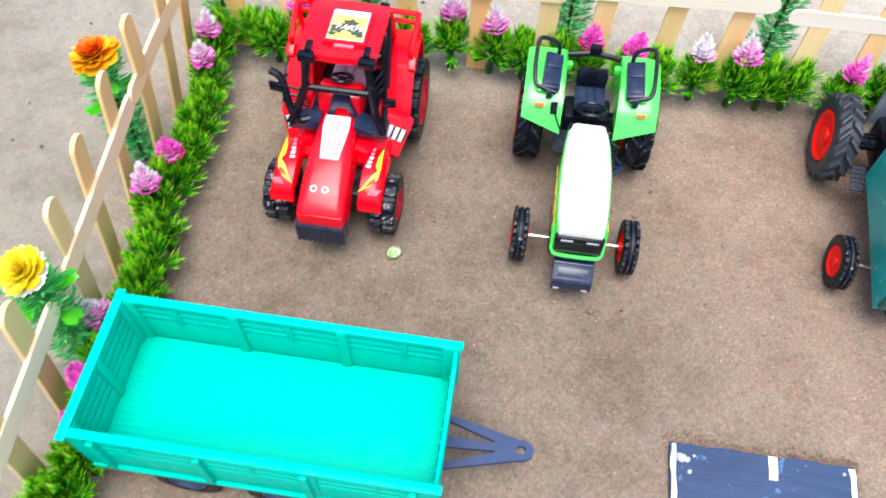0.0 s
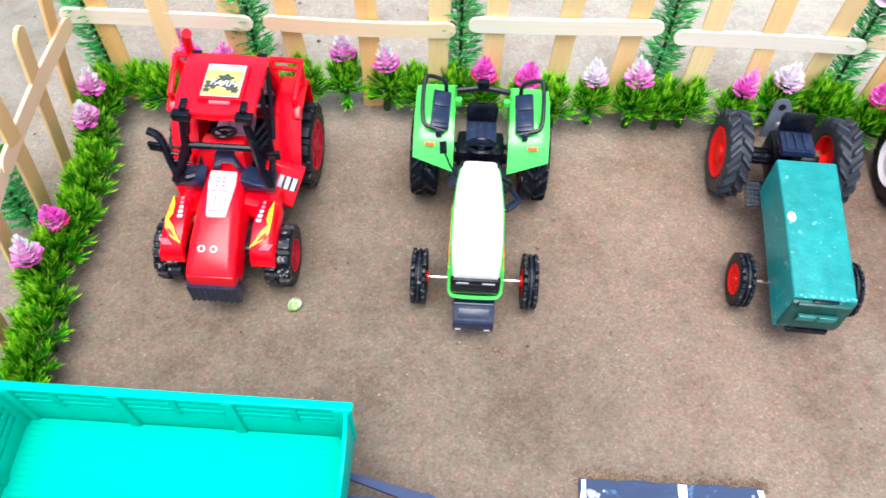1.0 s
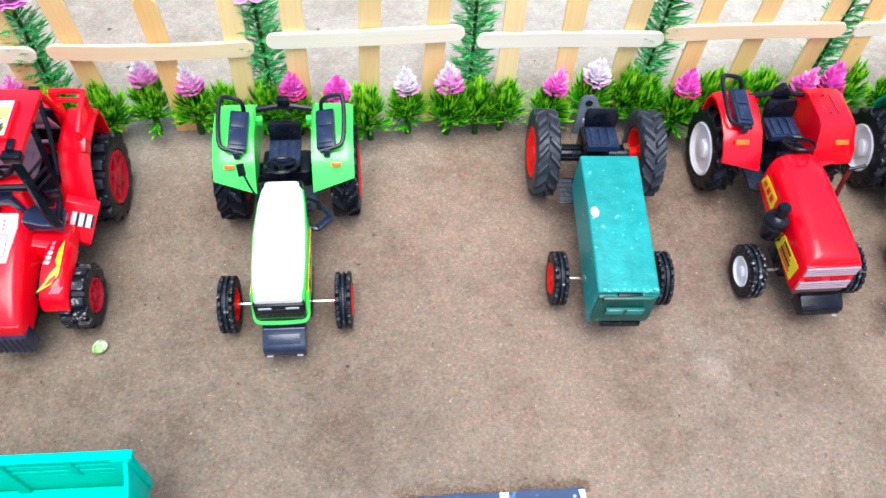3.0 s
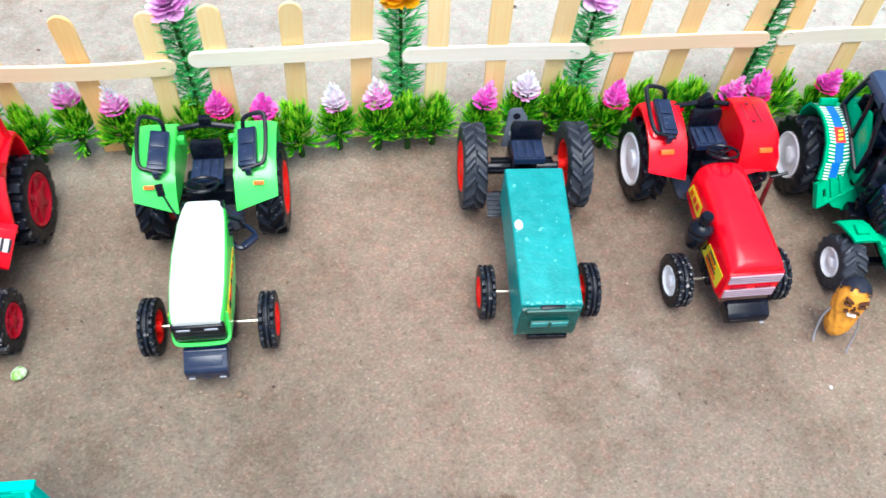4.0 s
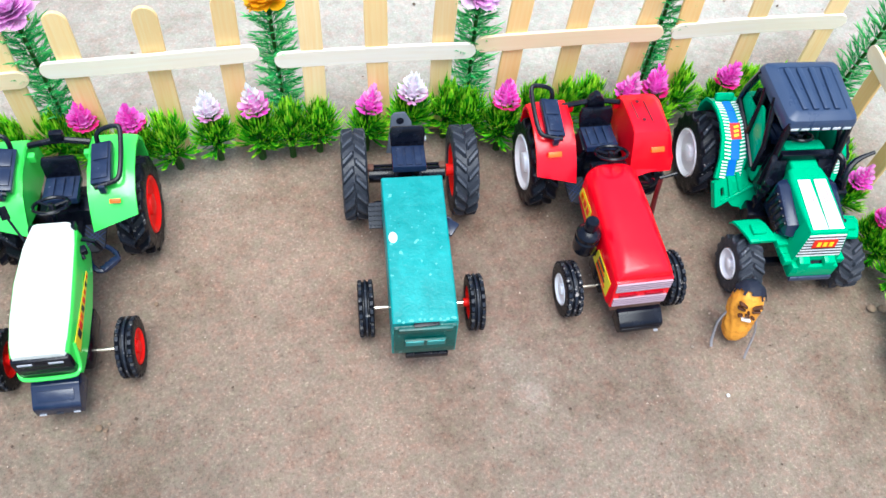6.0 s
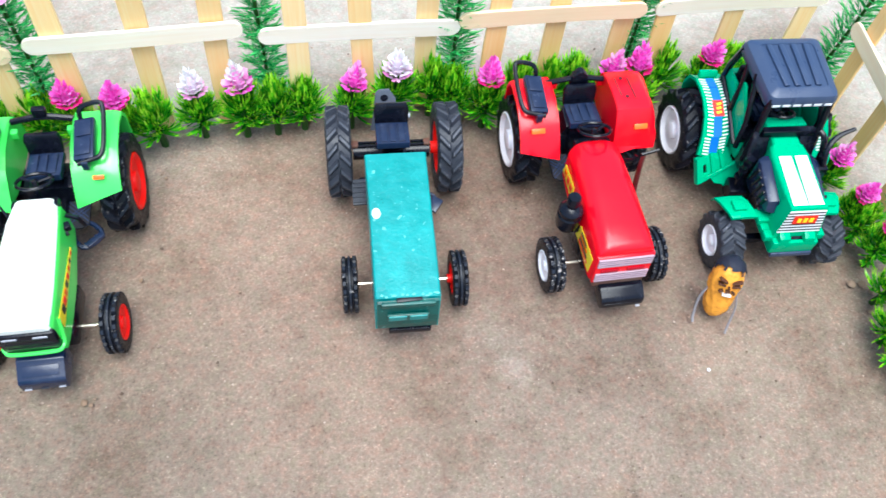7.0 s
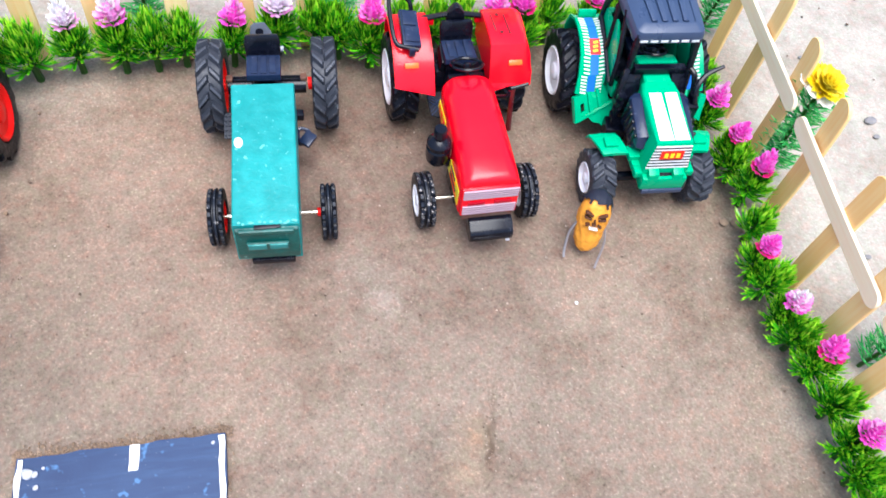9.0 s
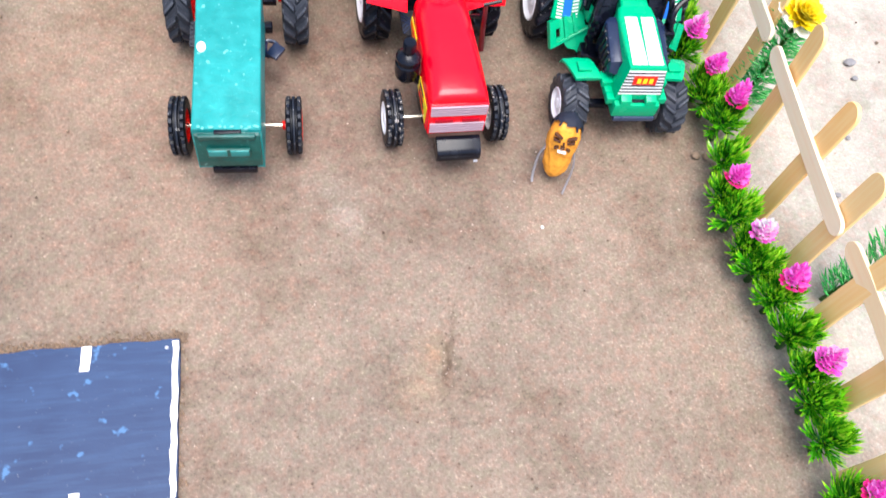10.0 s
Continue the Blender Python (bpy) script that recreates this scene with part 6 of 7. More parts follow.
        tube(b, smooth_path([(s * 0.0185, -0.0385, 0.0645), (s * 0.0205, -0.0425, 0.0625), (s * 0.0215, -0.046, 0.054), (s * 0.021, -0.0485, 0.04), (s * 0.02, -0.049, 0.03)], 4), 0.0017, 8)
        for k in range(4):
            lathe(b, [(0.0002, -0.001), (0.0026, -0.001), (0.0026, 0.001), (0.0002, 0.001)], "z", 12, (s * 0.0213, -0.0475 - 0.0005 * k, 0.038 + 0.0055 * k))
        part("hose", b, BLACK, T, "black ribbed hose beside the bonnet")
    block("windscreen_bar", BLACK, T, (0.0006, -0.0372, 0.0632), (0.0305, 0.0042, 0.0046), 0.0008)
    block("dash_panel", GREEN, T, (0, -0.0315, 0.0635), (0.0235, 0.0075, 0.004), 0.001, (-10, 0, 0), "green dashboard panel")
    for s in (-1, 1):
        b = bmesh.new()
        prism(b, [(-0.033, 0.036), (-0.0435, 0.034), (-0.0455, 0.048), (-0.0385, 0.0605), (-0.033, 0.061)], "x", min(s * 0.009, s * 0.0188), max(s * 0.009, s * 0.0188), 0.0008)
        for k in range(3):
            box(b, (s * 0.016, -0.0435 + 0.002 * k, 0.041 + 0.007 * k), (0.006, 0.003, 0.0035), 0.0006)
        part("cab_side", b, BLACK, T, "black moulded panel beside the bonnet")
    # black sheets added over floor and back wall to darken the cab
    b = bmesh.new()
    box(b, (0, 0.0045, 0.06), (0.034, 0.003, 0.026), 0.001)
    box(b, (0, -0.0125, 0.0465), (0.035, 0.032, 0.005), 0.001)
    part("cab_lining", b, BLACK, T, "black sheets added to keep the cab dark inside")
    block("dashboard", BLACK, T, (0, -0.032, 0.0565), (0.024, 0.006, 0.008), 0.0012)
    steering(T, -0.025, 0.0655, 0.0072)
    seat(T, -0.006, 0.053, 0.018)
    rod("exhaust", BLACK, T, smooth_path([(0.021, -0.0545, 0.038), (0.0212, -0.0535, 0.05), (0.0205, -0.0495, 0.0605), (0.026, -0.0445, 0.0655), (0.0355, -0.0425, 0.0695)], 4), [0.0017] * 13 + [0.0015, 0.0013, 0.0012, 0.0011], "bent black exhaust pipe")
    block("exhaust_box", BLACK, T, (0.0205, -0.0525, 0.045), (0.0062, 0.0075, 0.0135), 0.001)
    return T


def farm_tractor(m):
    T = thing("toy_tractor", m, "big red toy farm tractor with cab, mudguards and chunky tyres", "toy tractor", "parked toy tractors")
    for s in (-1, 1):
        wheel(T, s * 0.0338 - 0.0012, 0, 0.0258, 0.0158, RED_DEEP, RUBBER, s, 15, "block", 0.62)
        wheel(T, s * 0.0305, -0.075, 0.0178, 0.0155, RED_DEEP, RUBBER_MUDDY, s, 13, "block", 0.55)
        b = bmesh.new()
        mid = s * 0.0249 - 0.001
        rings = []
        for u, drop in ((-1.0, 0.0045), (-0.97, 0.0015), (-0.88, 0.0004), (-0.4, 0.0), (0.3, 0.0002), (0.68, 0.001), (0.88, 0.0028), (1.0, 0.006)):
            top = [(-0.0545 - 0.35 * drop, 0.034), (-0.0548 - 0.35 * drop, 0.0408 - drop), (-0.0572, 0.0428 - drop), (-0.064, 0.0438 - drop), (-0.073, 0.0434 - drop), (-0.081, 0.0412 - drop), (-0.0868, 0.0378 - 0.7 * drop), (-0.0893, 0.033), (-0.0898, 0.0275)]
            rings.append([(mid + s * u * 0.0067, y, z) for y, z in top + [(-0.0875, 0.0275), (-0.0845, 0.033), (-0.0575, 0.034)]])
        loft(b, rings)
        g = part("front_mudguard", b, RED, T, "rounded red front mudguard", 34)
        on = pose(mid - s * 0.0013, -0.0668, 0.0441, 0, 0, 0)
        low = pose(mid - s * 0.0013, -0.0782, 0.0427, 17, 0, 0)
        decal("sticker", YELLOW, g, [(0.0044, 0.0098), (0.0052, -0.006), (0.0035, -0.006), (0.0022, -0.0025), (0.0026, 0.004)], on @ Matrix.Diagonal((s, 1, 1, 1)), "yellow zigzag sticker")
        decal("sticker", YELLOW, g, [(0.0052, 0.0052), (0.0035, 0.0052), (0.0005, 0.0015), (-0.0015, -0.0028), (-0.0052, -0.0082), (0.0012, -0.0042), (0.0046, 0.0005)], low @ Matrix.Diagonal((s, 1, 1, 1)))
        decal("sticker_inner", STICK_RED, g, [(0.0036, 0.0012), (0.0034, -0.0018), (-0.0022, -0.0058), (0.0006, -0.0012)], low @ pose(0, 0, 0.0003) @ Matrix.Diagonal((s, 1, 1, 1)))
        for k in range(5):
            decal("sticker_mark", STICKER if k > 1 else STICK_PINK, g, rect(0.0026 - 0.0003 * (4 - k), 0.0019), on @ pose(s * (-0.0008 - 0.0003 * k), 0.0082 - 0.003 * k, 0.0001, 0, 0, -8 * s))
        on2 = pose(mid, -0.0838, 0.0399, 33, 0, 0)
        for k in range(4):
            decal("sticker_line", STICK_PINK, g, rect(0.0006, 0.0042), on2 @ pose(s * (0.0004 + 0.0014 * k), -0.0008, 0.0003, 0, 0, -38 * s), "faded pink slanting lines" if k == 0 else "")
    rod("front_axle", BLACK, T, [(-0.028, -0.075, 0.0178), (0.028, -0.075, 0.0178)], 0.003)
    b = bmesh.new()
    box(b, (0, -0.045, 0.024), (0.02, 0.11, 0.018), 0.002)
    box(b, (0, -0.002, 0.03), (0.05, 0.03, 0.018), 0.003)
    box(b, (0, -0.072, 0.026), (0.036, 0.02, 0.012), 0.002)
    part("chassis", b, BLACK, T, "black chassis")
    b = bmesh.new()
    rings = [hood_ring(y, w, z0, z1, r) for y, w, z0, z1, r in ((-0.043, 0.019, 0.03, 0.0565, 0.005), (-0.048, 0.0205, 0.03, 0.0568, 0.005), (-0.07, 0.0238, 0.028, 0.055, 0.0055), (-0.089, 0.0258, 0.026, 0.0495, 0.006),
                                                                (-0.1015, 0.0264, 0.026, 0.0435, 0.005), (-0.1045, 0.0256, 0.027, 0.0405, 0.004))]
    loft(b, rings)
    bonnet = part("bonnet", b, RED, T, "sloping glossy red bonnet")
    b = bmesh.new()
    prism(b, [(-0.0068, -0.049), (0.0072, -0.049), (0.0078, -0.056), (0.0058, -0.0765), (-0.0044, -0.0765), (-0.007, -0.056)], "z", 0.0, 0.0018, 0.0005)
    for v in b.verts:
        v.co.z += 0.0565 + 0.13 * (v.co.y + 0.05)
    plate = part("bonnet_plate", b, STICKER, bonnet, "raised silver-white vent plate")
    b = bmesh.new()
    prism(b, [(-0.011, 0.0355), (-0.0268, 0.0365), (-0.0285, 0.0335), (-0.0285, 0.03), (0.0285, 0.03), (0.0285, 0.0335), (0.0268, 0.0395), (0.0105, 0.0455)], "y", -0.0605, -0.043, 0.0012)
    lathe(b, [(0.0002, 0.0365), (0.0058, 0.0365), (0.0058, 0.0385), (0.0045, 0.041), (0.0002, 0.042)], "z", 16, (-0.0205, -0.0505, 0))
    part("shoulder", b, RED, T, "red body panel between bonnet and mudguards", 32)
    for k in range(6):
        block("vent_boss", STICK_PINK, plate, (-0.0018 + 0.0032 * (k % 2), -0.0535 - 0.0024 * (k // 2), 0.0580 - 0.00032 * (k // 2)), (0.0018, 0.0014, 0.0008), 0.0004, (8, 0, 0))
    for x, y, w, l in ((-0.0038, -0.0675, 0.0009, 0.0125), (0.0042, -0.0675, 0.0009, 0.0125), (0.0002, -0.0614, 0.008, 0.0009), (0.0002, -0.0735, 0.008, 0.0009), (0.0012, -0.0672, 0.0009, 0.0085), (-0.0014, -0.0672, 0.0009, 0.0085)):
        block("vent_slot", STICK_PINK, plate, (x, y, 0.0583 + 0.13 * (y + 0.05)), (w, l, 0.0006), 0.0002, (7.4, 0, 0), "grey groove in the plate")
    for s in (-1, 1):
        b = bmesh.new()
        tube(b, [(0.0016 * math.cos(a * math.pi / 8), 0.0016 * math.sin(a * math.pi / 8), 0) for a in range(16)], 0.0004, 5, True)
        q = part("badge_ring", b, STICKER, bonnet, "white ring mark")
        q.matrix_basis = pose(s * 0.0032 - 0.0016, -0.0928, 0.0478, 27, 0, 0)
    b = bmesh.new()
    box(b, (0, -0.1025, 0.034), (0.0252, 0.006, 0.0115), 0.0012)
    part("grille", b, RED, T, "red nose")
    b = bmesh.new()
    outline = [(-0.0135, -0.0995)] + [(-0.0135 + 0.027 * k / 36, -0.1078 + 0.0007 * (k % 4 > 1)) for k in range(37)] + [(0.0135, -0.0995)]
    prism(b, outline, "z", 0.0175, 0.0315)
    part("bumper", b, SEAT, T, "ribbed black bumper")
    b = bmesh.new()
    prism(b, [(-0.0118, 0.044), (-0.009, 0.0545), (0.009, 0.0545), (0.0118, 0.044)], "y", -0.0485, -0.039, 0.0008)
    prism(b, [(-0.0085, 0.052), (-0.0033, 0.0685), (0.0066, 0.0685), (0.0125, 0.052), (0.008, 0.0545), (0.0047, 0.0632), (-0.0008, 0.0632), (-0.003, 0.0545)], "y", -0.0478, -0.0405, 0.0007)
    for s in (-1, 1):
        prism(b, [(s * 0.0095, 0.0495), (s * 0.0095, 0.0582), (s * 0.0182, 0.0542), (s * 0.0278, 0.053), (s * 0.0278, 0.0492)], "y", -0.0545, -0.0425, 0.0008)
    part("cowl", b, SEAT, T, "black cowl with a notched arch in front of the cab")
    b = bmesh.new()
    box(b, (0, -0.02, 0.041), (0.042, 0.046, 0.014), 0.003)
    prism(b, [(-0.0465, 0.05), (-0.0445, 0.0672), (-0.037, 0.0705), (-0.031, 0.068), (-0.031, 0.05)], "x", -0.0118, 0.0118, 0.0012)
    box(b, (0, 0.0115, 0.058), (0.0435, 0.006, 0.034), 0.002)
    part("cab_body", b, RED, T, "red cab body and dashboard hump", 30)
    # the cab's dark inside, added as black floor and back sheets
    b = bmesh.new()
    box(b, (0, -0.02, 0.0488), (0.038, 0.036, 0.002), 0.0006)
    box(b, (0, 0.0075, 0.062), (0.036, 0.002, 0.026), 0.0006)
    part("cab_lining", b, BLACK, T, "black sheets added to keep the cab dark inside")
    fw = [(0.0205, 0.038), (0.02, 0.058), (0.0178, 0.0648), (0.013, 0.0668), (-0.011, 0.0652), (-0.0185, 0.0585), (-0.0292, 0.0425), (-0.0318, 0.034)]
    for s in (-1, 1):
        g = fender(T, s, 0.0212, 0.0368, fw, RED, 0.0018, 0.003)
        block("fender_ridge", RED, g, (s * 0.0352, -0.0108, 0.0655), (0.0045, 0.0075, 0.0085), 0.0008, (32, 0, 0))
        rail = rod("side_rail", RED, T, smooth_path([(s * 0.0345, -0.0098, 0.0745), (s * 0.0348, 0.001, 0.0785), (s * 0.0352, 0.0118, 0.081), (s * 0.0335, 0.0138, 0.0812), (s * 0.0175, 0.0142, 0.0812)], 4), 0.0017, "red rail above the mudguard")
        rod("lower_rail", RED, rail, [(s * 0.0348, 0.0128, 0.0755), (s * 0.0175, 0.0138, 0.0755)], 0.0014)
        for x, y, z in ((0.0345, -0.0098, 0.0748), (0.035, 0.0118, 0.081), (0.0185, 0.0138, 0.0812)):
            rod("rail_post", RED, rail, [(s * x, y, 0.062), (s * x, y, z)], 0.0018)
        b = bmesh.new()
        prism(b, [(0.0005, 0.0), (-0.0042, 0.0), (-0.0178, -0.0165), (-0.0172, -0.0192), (-0.0036, -0.0026), (0.0005, -0.0024)], "x", min(0.0, s * 0.017), max(0.0, s * 0.017), 0.0006)
        st = part("step", b, RED, T, "red cab step with pale slots")
        st.matrix_basis = pose(s * 0.0238, -0.0295, 0.0478, 0, 24 * s, 0)
        for k in range(3):
            decal("step_slot", STICKER, st, rect(0.0024, 0.0075), pose(s * (0.0058 + 0.0038 * k), -0.0098, -0.0064, 51, 0, 0))
            decal("step_gap", STICK_BLACK, st, rect(0.0012, 0.0075), pose(s * (0.0077 + 0.0038 * k), -0.0098, -0.0064, 51, 0, 0))
    c = 0.0014
    b = bmesh.new()
    rings = []
    for y, w, z in ((-0.0418, 0.0385, 0.0962), (-0.0412, 0.0402, 0.0974), (-0.034, 0.0418, 0.0988), (-0.018, 0.0428, 0.0992), (-0.002, 0.0428, 0.0984), (0.0, 0.0416, 0.0972)):
        rings.append([(c + x * w, y - (0.002 * (1 - 4 * x * x) if y < -0.04 else 0.0), z + dz - 1.6 * (x * w) ** 2) for x, dz in ((0.5, 0), (0.25, 0.0), (0, 0.0), (-0.25, 0.0), (-0.5, 0), (-0.5, -0.0034), (0, -0.0034), (0.5, -0.0034))])
    loft(b, rings)
    roof = part("roof", b, RED, T, "red cab roof")
    block("roof_hatch", RED, roof, (c + 0.0028, -0.0238, 0.0996), (0.0232, 0.025, 0.0034), 0.0008, (0, 0, 0), "raised hatch")
    block("hatch_lip", STICK_PINK, roof, (c + 0.0028, -0.0368, 0.0992), (0.0105, 0.0016, 0.0016), 0.0004)
    at = pose(c + 0.0028, -0.0235, 0.1013)
    decal("sticker_edge", STICKER, roof, rect(0.0196, 0.0222), at)
    decal("sticker", FADED, roof, rect(0.0188, 0.0176), at @ pose(0, -0.002, 0.0003), "yellow farm sticker with dark foliage shapes")
    for cx, cy, r, sx in ((-0.0052, -0.0025, 0.003, 1.3), (0.0042, -0.0028, 0.0032, 1.25), (0.001, 0.0022, 0.0026, 1.5), (-0.0075, -0.0065, 0.0015, 1.3), (0.007, -0.0062, 0.0017, 1.2), (-0.003, 0.0002, 0.0016, 1.4)):
        decal("sticker_shape", STICK_GREY, roof, [(sx * r * (1 + 0.25 * math.sin(5 * a + cx * 900)) * math.cos(a), r * (1 + 0.25 * math.sin(5 * a + cx * 900)) * math.sin(a)) for a in [2 * math.pi * k / 20 for k in range(20)]], at @ pose(cx, cy - 0.001, 0.0005))
    tc = bpy.data.curves.new("lettering", "FONT")
    tc.body, tc.size, tc.extrude, tc.align_x, tc.shear = "FARM", 0.0056, 0.00008, "CENTER", 0.25
    tx = bpy.data.objects.new("lettering_source", tc)
    scene.collection.objects.link(tx)
    bpy.context.view_layer.update()
    tme = bpy.data.meshes.new_from_object(tx)
    bpy.data.objects.remove(tx)
    tme.materials.clear()
    tme.materials.append(STICKER)
    q = new("lettering", tme)
    q.parent, q.matrix_basis = roof, at @ pose(0.0004, -0.0045, 0.001, 0, 0, -4)
    tagged(q, "white printed word on the sticker")
    for s in (-1, 1):
        block("roof_bracket", BLACK, T, (c + s * 0.0162, -0.0432, 0.0952), (0.0092, 0.005, 0.0052), 0.0008, (0, 0, 0), "black bracket at the roof's edge")
        block("bracket_lug", BLACK, T, (c + s * 0.0155, -0.0385, 0.0988), (0.0036, 0.0068, 0.002), 0.0005)
        block("roof_clip", BLACK, T, (c + s * 0.0175, 0.0, 0.097), (0.0052, 0.0022, 0.0022), 0.0005)
        rod("pillar", BLACK, T, [(c + s * 0.0162, -0.0432, 0.094), (c + s * 0.0185, -0.0465, 0.076), (s * 0.0222, -0.0505, 0.062), (s * 0.0265, -0.0538, 0.0535)], 0.0023, "black cab pillar")
        rod("middle_pillar", BLACK, T, [(c + s * 0.0205, -0.0225, 0.096), (s * 0.0228, -0.0285, 0.074), (s * 0.0235, -0.0345, 0.054)], 0.0016, "black cab pillar")
        rod("side_strut", BLACK, T, [(c + s * 0.0208, -0.0065, 0.0955), (s * 0.0232, -0.014, 0.08), (s * 0.0238, -0.0275, 0.062)], 0.0014, "black cab pillar")
        rod("rear_pillar", RED, T, [(c + s * 0.0198, -0.002, 0.0955), (s * 0.0205, 0.009, 0.072)], 0.0019)
        rod("sill_bar", BLACK, T, [(s * 0.0235, -0.034, 0.0545), (s * 0.0262, -0.0525, 0.0535)], 0.0018)
    rod("guard", BLACK, T, smooth_path([(-0.0155, -0.0505, 0.0545), (-0.0222, -0.0525, 0.0548), (-0.0265, -0.0502, 0.062), (-0.0292, -0.0458, 0.0735), (-0.0318, -0.0435, 0.0785), (-0.037, -0.042, 0.0802)], 4), 0.0023, "bent black side guard")
    for k in range(3):
        rod("guard_rung", BLACK, T, [(-0.0165, -0.0475, 0.062 + 0.0055 * k), (-0.0262 - 0.0012 * k, -0.0488 + 0.0016 * k, 0.0645 + 0.0045 * k)], 0.0009)
    for k in range(3):
        rod("guard_rung", BLACK, T, [(0.0195, -0.0475, 0.072 + 0.0055 * k), (0.0242, -0.0335, 0.07 + 0.006 * k)], 0.0008)
    block("mirror", BLACK, T, (-0.0335, -0.047, 0.0735), (0.0075, 0.002, 0.006), 0.0006, (0, 0, -8), "black mirror")
    block("mirror", BLACK, T, (0.0292, -0.047, 0.0715), (0.0072, 0.002, 0.0058), 0.0006, (0, 0, 8), "black mirror")
    rod("windscreen_bar", BLACK, T, [(c - 0.0188, -0.0465, 0.0758), (c + 0.0188, -0.0465, 0.0758)], 0.0019)
    b = bmesh.new()
    box(b, (0, -0.002, 0.0775), (0.0385, 0.0014, 0.031), 0.0004, (24, 0, 0))
    for k in range(4):
        box(b, (0.0115, -0.0075 + 0.0035 * k, 0.066 + 0.0078 * k), (0.012, 0.0016, 0.0022), 0.0004, (24, 0, 0))
    part("rear_window", b, SMOKE, T, "lilac clear plastic rear window with ridges")
    seat(T, -0.012, 0.057, 0.02, SMOKE)
    steering(T, -0.0335, 0.0725, 0.0062)
    rod("lever", RED, T, smooth_path([(-0.026, 0.013, 0.06), (-0.027, 0.0145, 0.082), (-0.0262, 0.0135, 0.095), (-0.0235, 0.0105, 0.1005)], 4), 0.0028, "tall red lever behind the cab")
    return T


def trailer(m):
    """Origin on the ground below the middle of the tub; the drawbar points to +x."""
    T = thing("toy_trailer", m, "turquoise plastic toy trailer with an empty open tub", "toy trailer")
    L, W, z0, z1 = 0.161, 0.068, 0.0345, 0.0725
    b = bmesh.new()
    box(b, (0, 0, z0), (L - 0.006, W - 0.006, 0.003), 0.0005)
    flo = part("tub_floor", b, CYAN, T, "finely ribbed turquoise floor")
    b = bmesh.new()
    box(b, (0, 0, 0), (L - 0.012, 0.0024, 0.00022))
    rib = part("floor_rib", b, CYAN, flo)
    for k in range(20):
        q = rib if k == 0 else new("floor_rib", rib.data)
        q.parent, q.matrix_basis = flo, pose(0, -0.0295 + 0.0031 * k, z0 + 0.00155)
    for s in (-1, 1):
        y, th = s * (W / 2 - 0.0025), 0.002
        wall = block("side_wall", CYAN, T, (0, y + s * 0.0006, z0 + 0.0095), (L - 0.006, 0.0014, 0.019), 0.0004, (0, 0, 0), "slatted turquoise side wall")

        def bit(name, c, size, bev, turn=0.0):
            block(name, CYAN, wall, (c[0], c[1] - y - s * 0.0006, c[2] - z0 - 0.0095), size, bev, (turn, 0, 0))

        for z, h in ((z0 + 0.0228, 0.0034), (z0 + 0.0284, 0.0034), (z0 + 0.0345, 0.0044)):
            bit("slat", (0, y + s * 0.0004, z), (L - 0.008, 0.0018, h), 0.0004)
        for k in range(4):
            x = -L / 2 + 0.005 + (L - 0.01) * k / 3
            bit("post", (x, y, (z0 + z1) / 2), (0.005 if 0 < k < 3 else 0.008, th * 1.9, z1 - z0 - 0.001), 0.0006)
        for k in range(3):
            bit("tie", (-L / 3 + L / 3 * k, y, z0 + 0.028), (0.003, th * 1.1, 0.0175), 0.0005)
        bit("rim", (0, y + s * 0.0006, z1 - 0.0006), (L, 0.0042, 0.0024), 0.0007)
        bit("sill", (0, y + s * 0.001, z0 - 0.001), (L - 0.004, 0.004, 0.003), 0.0006)
        for k in range(4):
            bit("stake", (-L / 2 + 0.012 + (L - 0.024) * k / 3, y + s * 0.002, z0 + 0.016), (0.0035, 0.003, 0.033), 0.0006)
    b = bmesh.new()
    box(b, (-L / 2 + 0.0025, 0, z0 + 0.006), (0.0022, W - 0.006, 0.012), 0.0005)
    gate = part("tailgate", b, CYAN, T, "slatted turquoise tailgate")
    for k in range(4):
        block("slat", CYAN, gate, (-L / 2 + 0.0025, 0, z0 + 0.0155 + 0.0058 * k), (0.0022, W - 0.006, 0.0042), 0.0005)
    for k in range(3):
        block("post", CYAN, gate, (-L / 2 + 0.0034, (k - 1) * (W / 2 - 0.0055), z0 + 0.0185), (0.0026, 0.0042, 0.036), 0.0006)
    block("rim", CYAN, gate, (-L / 2 + 0.0022, 0, z1 - 0.0004), (0.0045, W + 0.004, 0.0026), 0.0007)
    b = bmesh.new()
    top = [(-W / 2 + 0.004 + (W - 0.008) * k / 12, z1 - 0.001 - 0.012 * math.sin(math.pi * k / 12) ** 0.7) for k in range(13)]
    prism(b, [(-W / 2 + 0.004, z0)] + [q for q in top] + [(W / 2 - 0.004, z0)], "x", L / 2 - 0.004, L / 2 - 0.002, 0.0004)
    gate = part("front_wall", b, CYAN, T, "turquoise front wall with a dipped top edge")
    for k in range(9):
        block("rib", CYAN, gate, (L / 2 - 0.0046, -0.025 + 0.00625 * k, z0 + 0.0105), (0.001, 0.0016, 0.017), 0.0003)
    b = bmesh.new()
    box(b, (-0.005, 0.014, 0.0285), (0.14, 0.005, 0.008), 0.001)
    box(b, (-0.005, -0.014, 0.0285), (0.14, 0.005, 0.008), 0.001)
    box(b, (-0.04, 0, 0.0205), (0.012, 0.044, 0.009), 0.001)
    box(b, (0.005, 0, 0.0205), (0.012, 0.044, 0.009), 0.001)
    part("chassis", b, BLACK, T, "black chassis")
    b = bmesh.new()
    tip = 0.1135
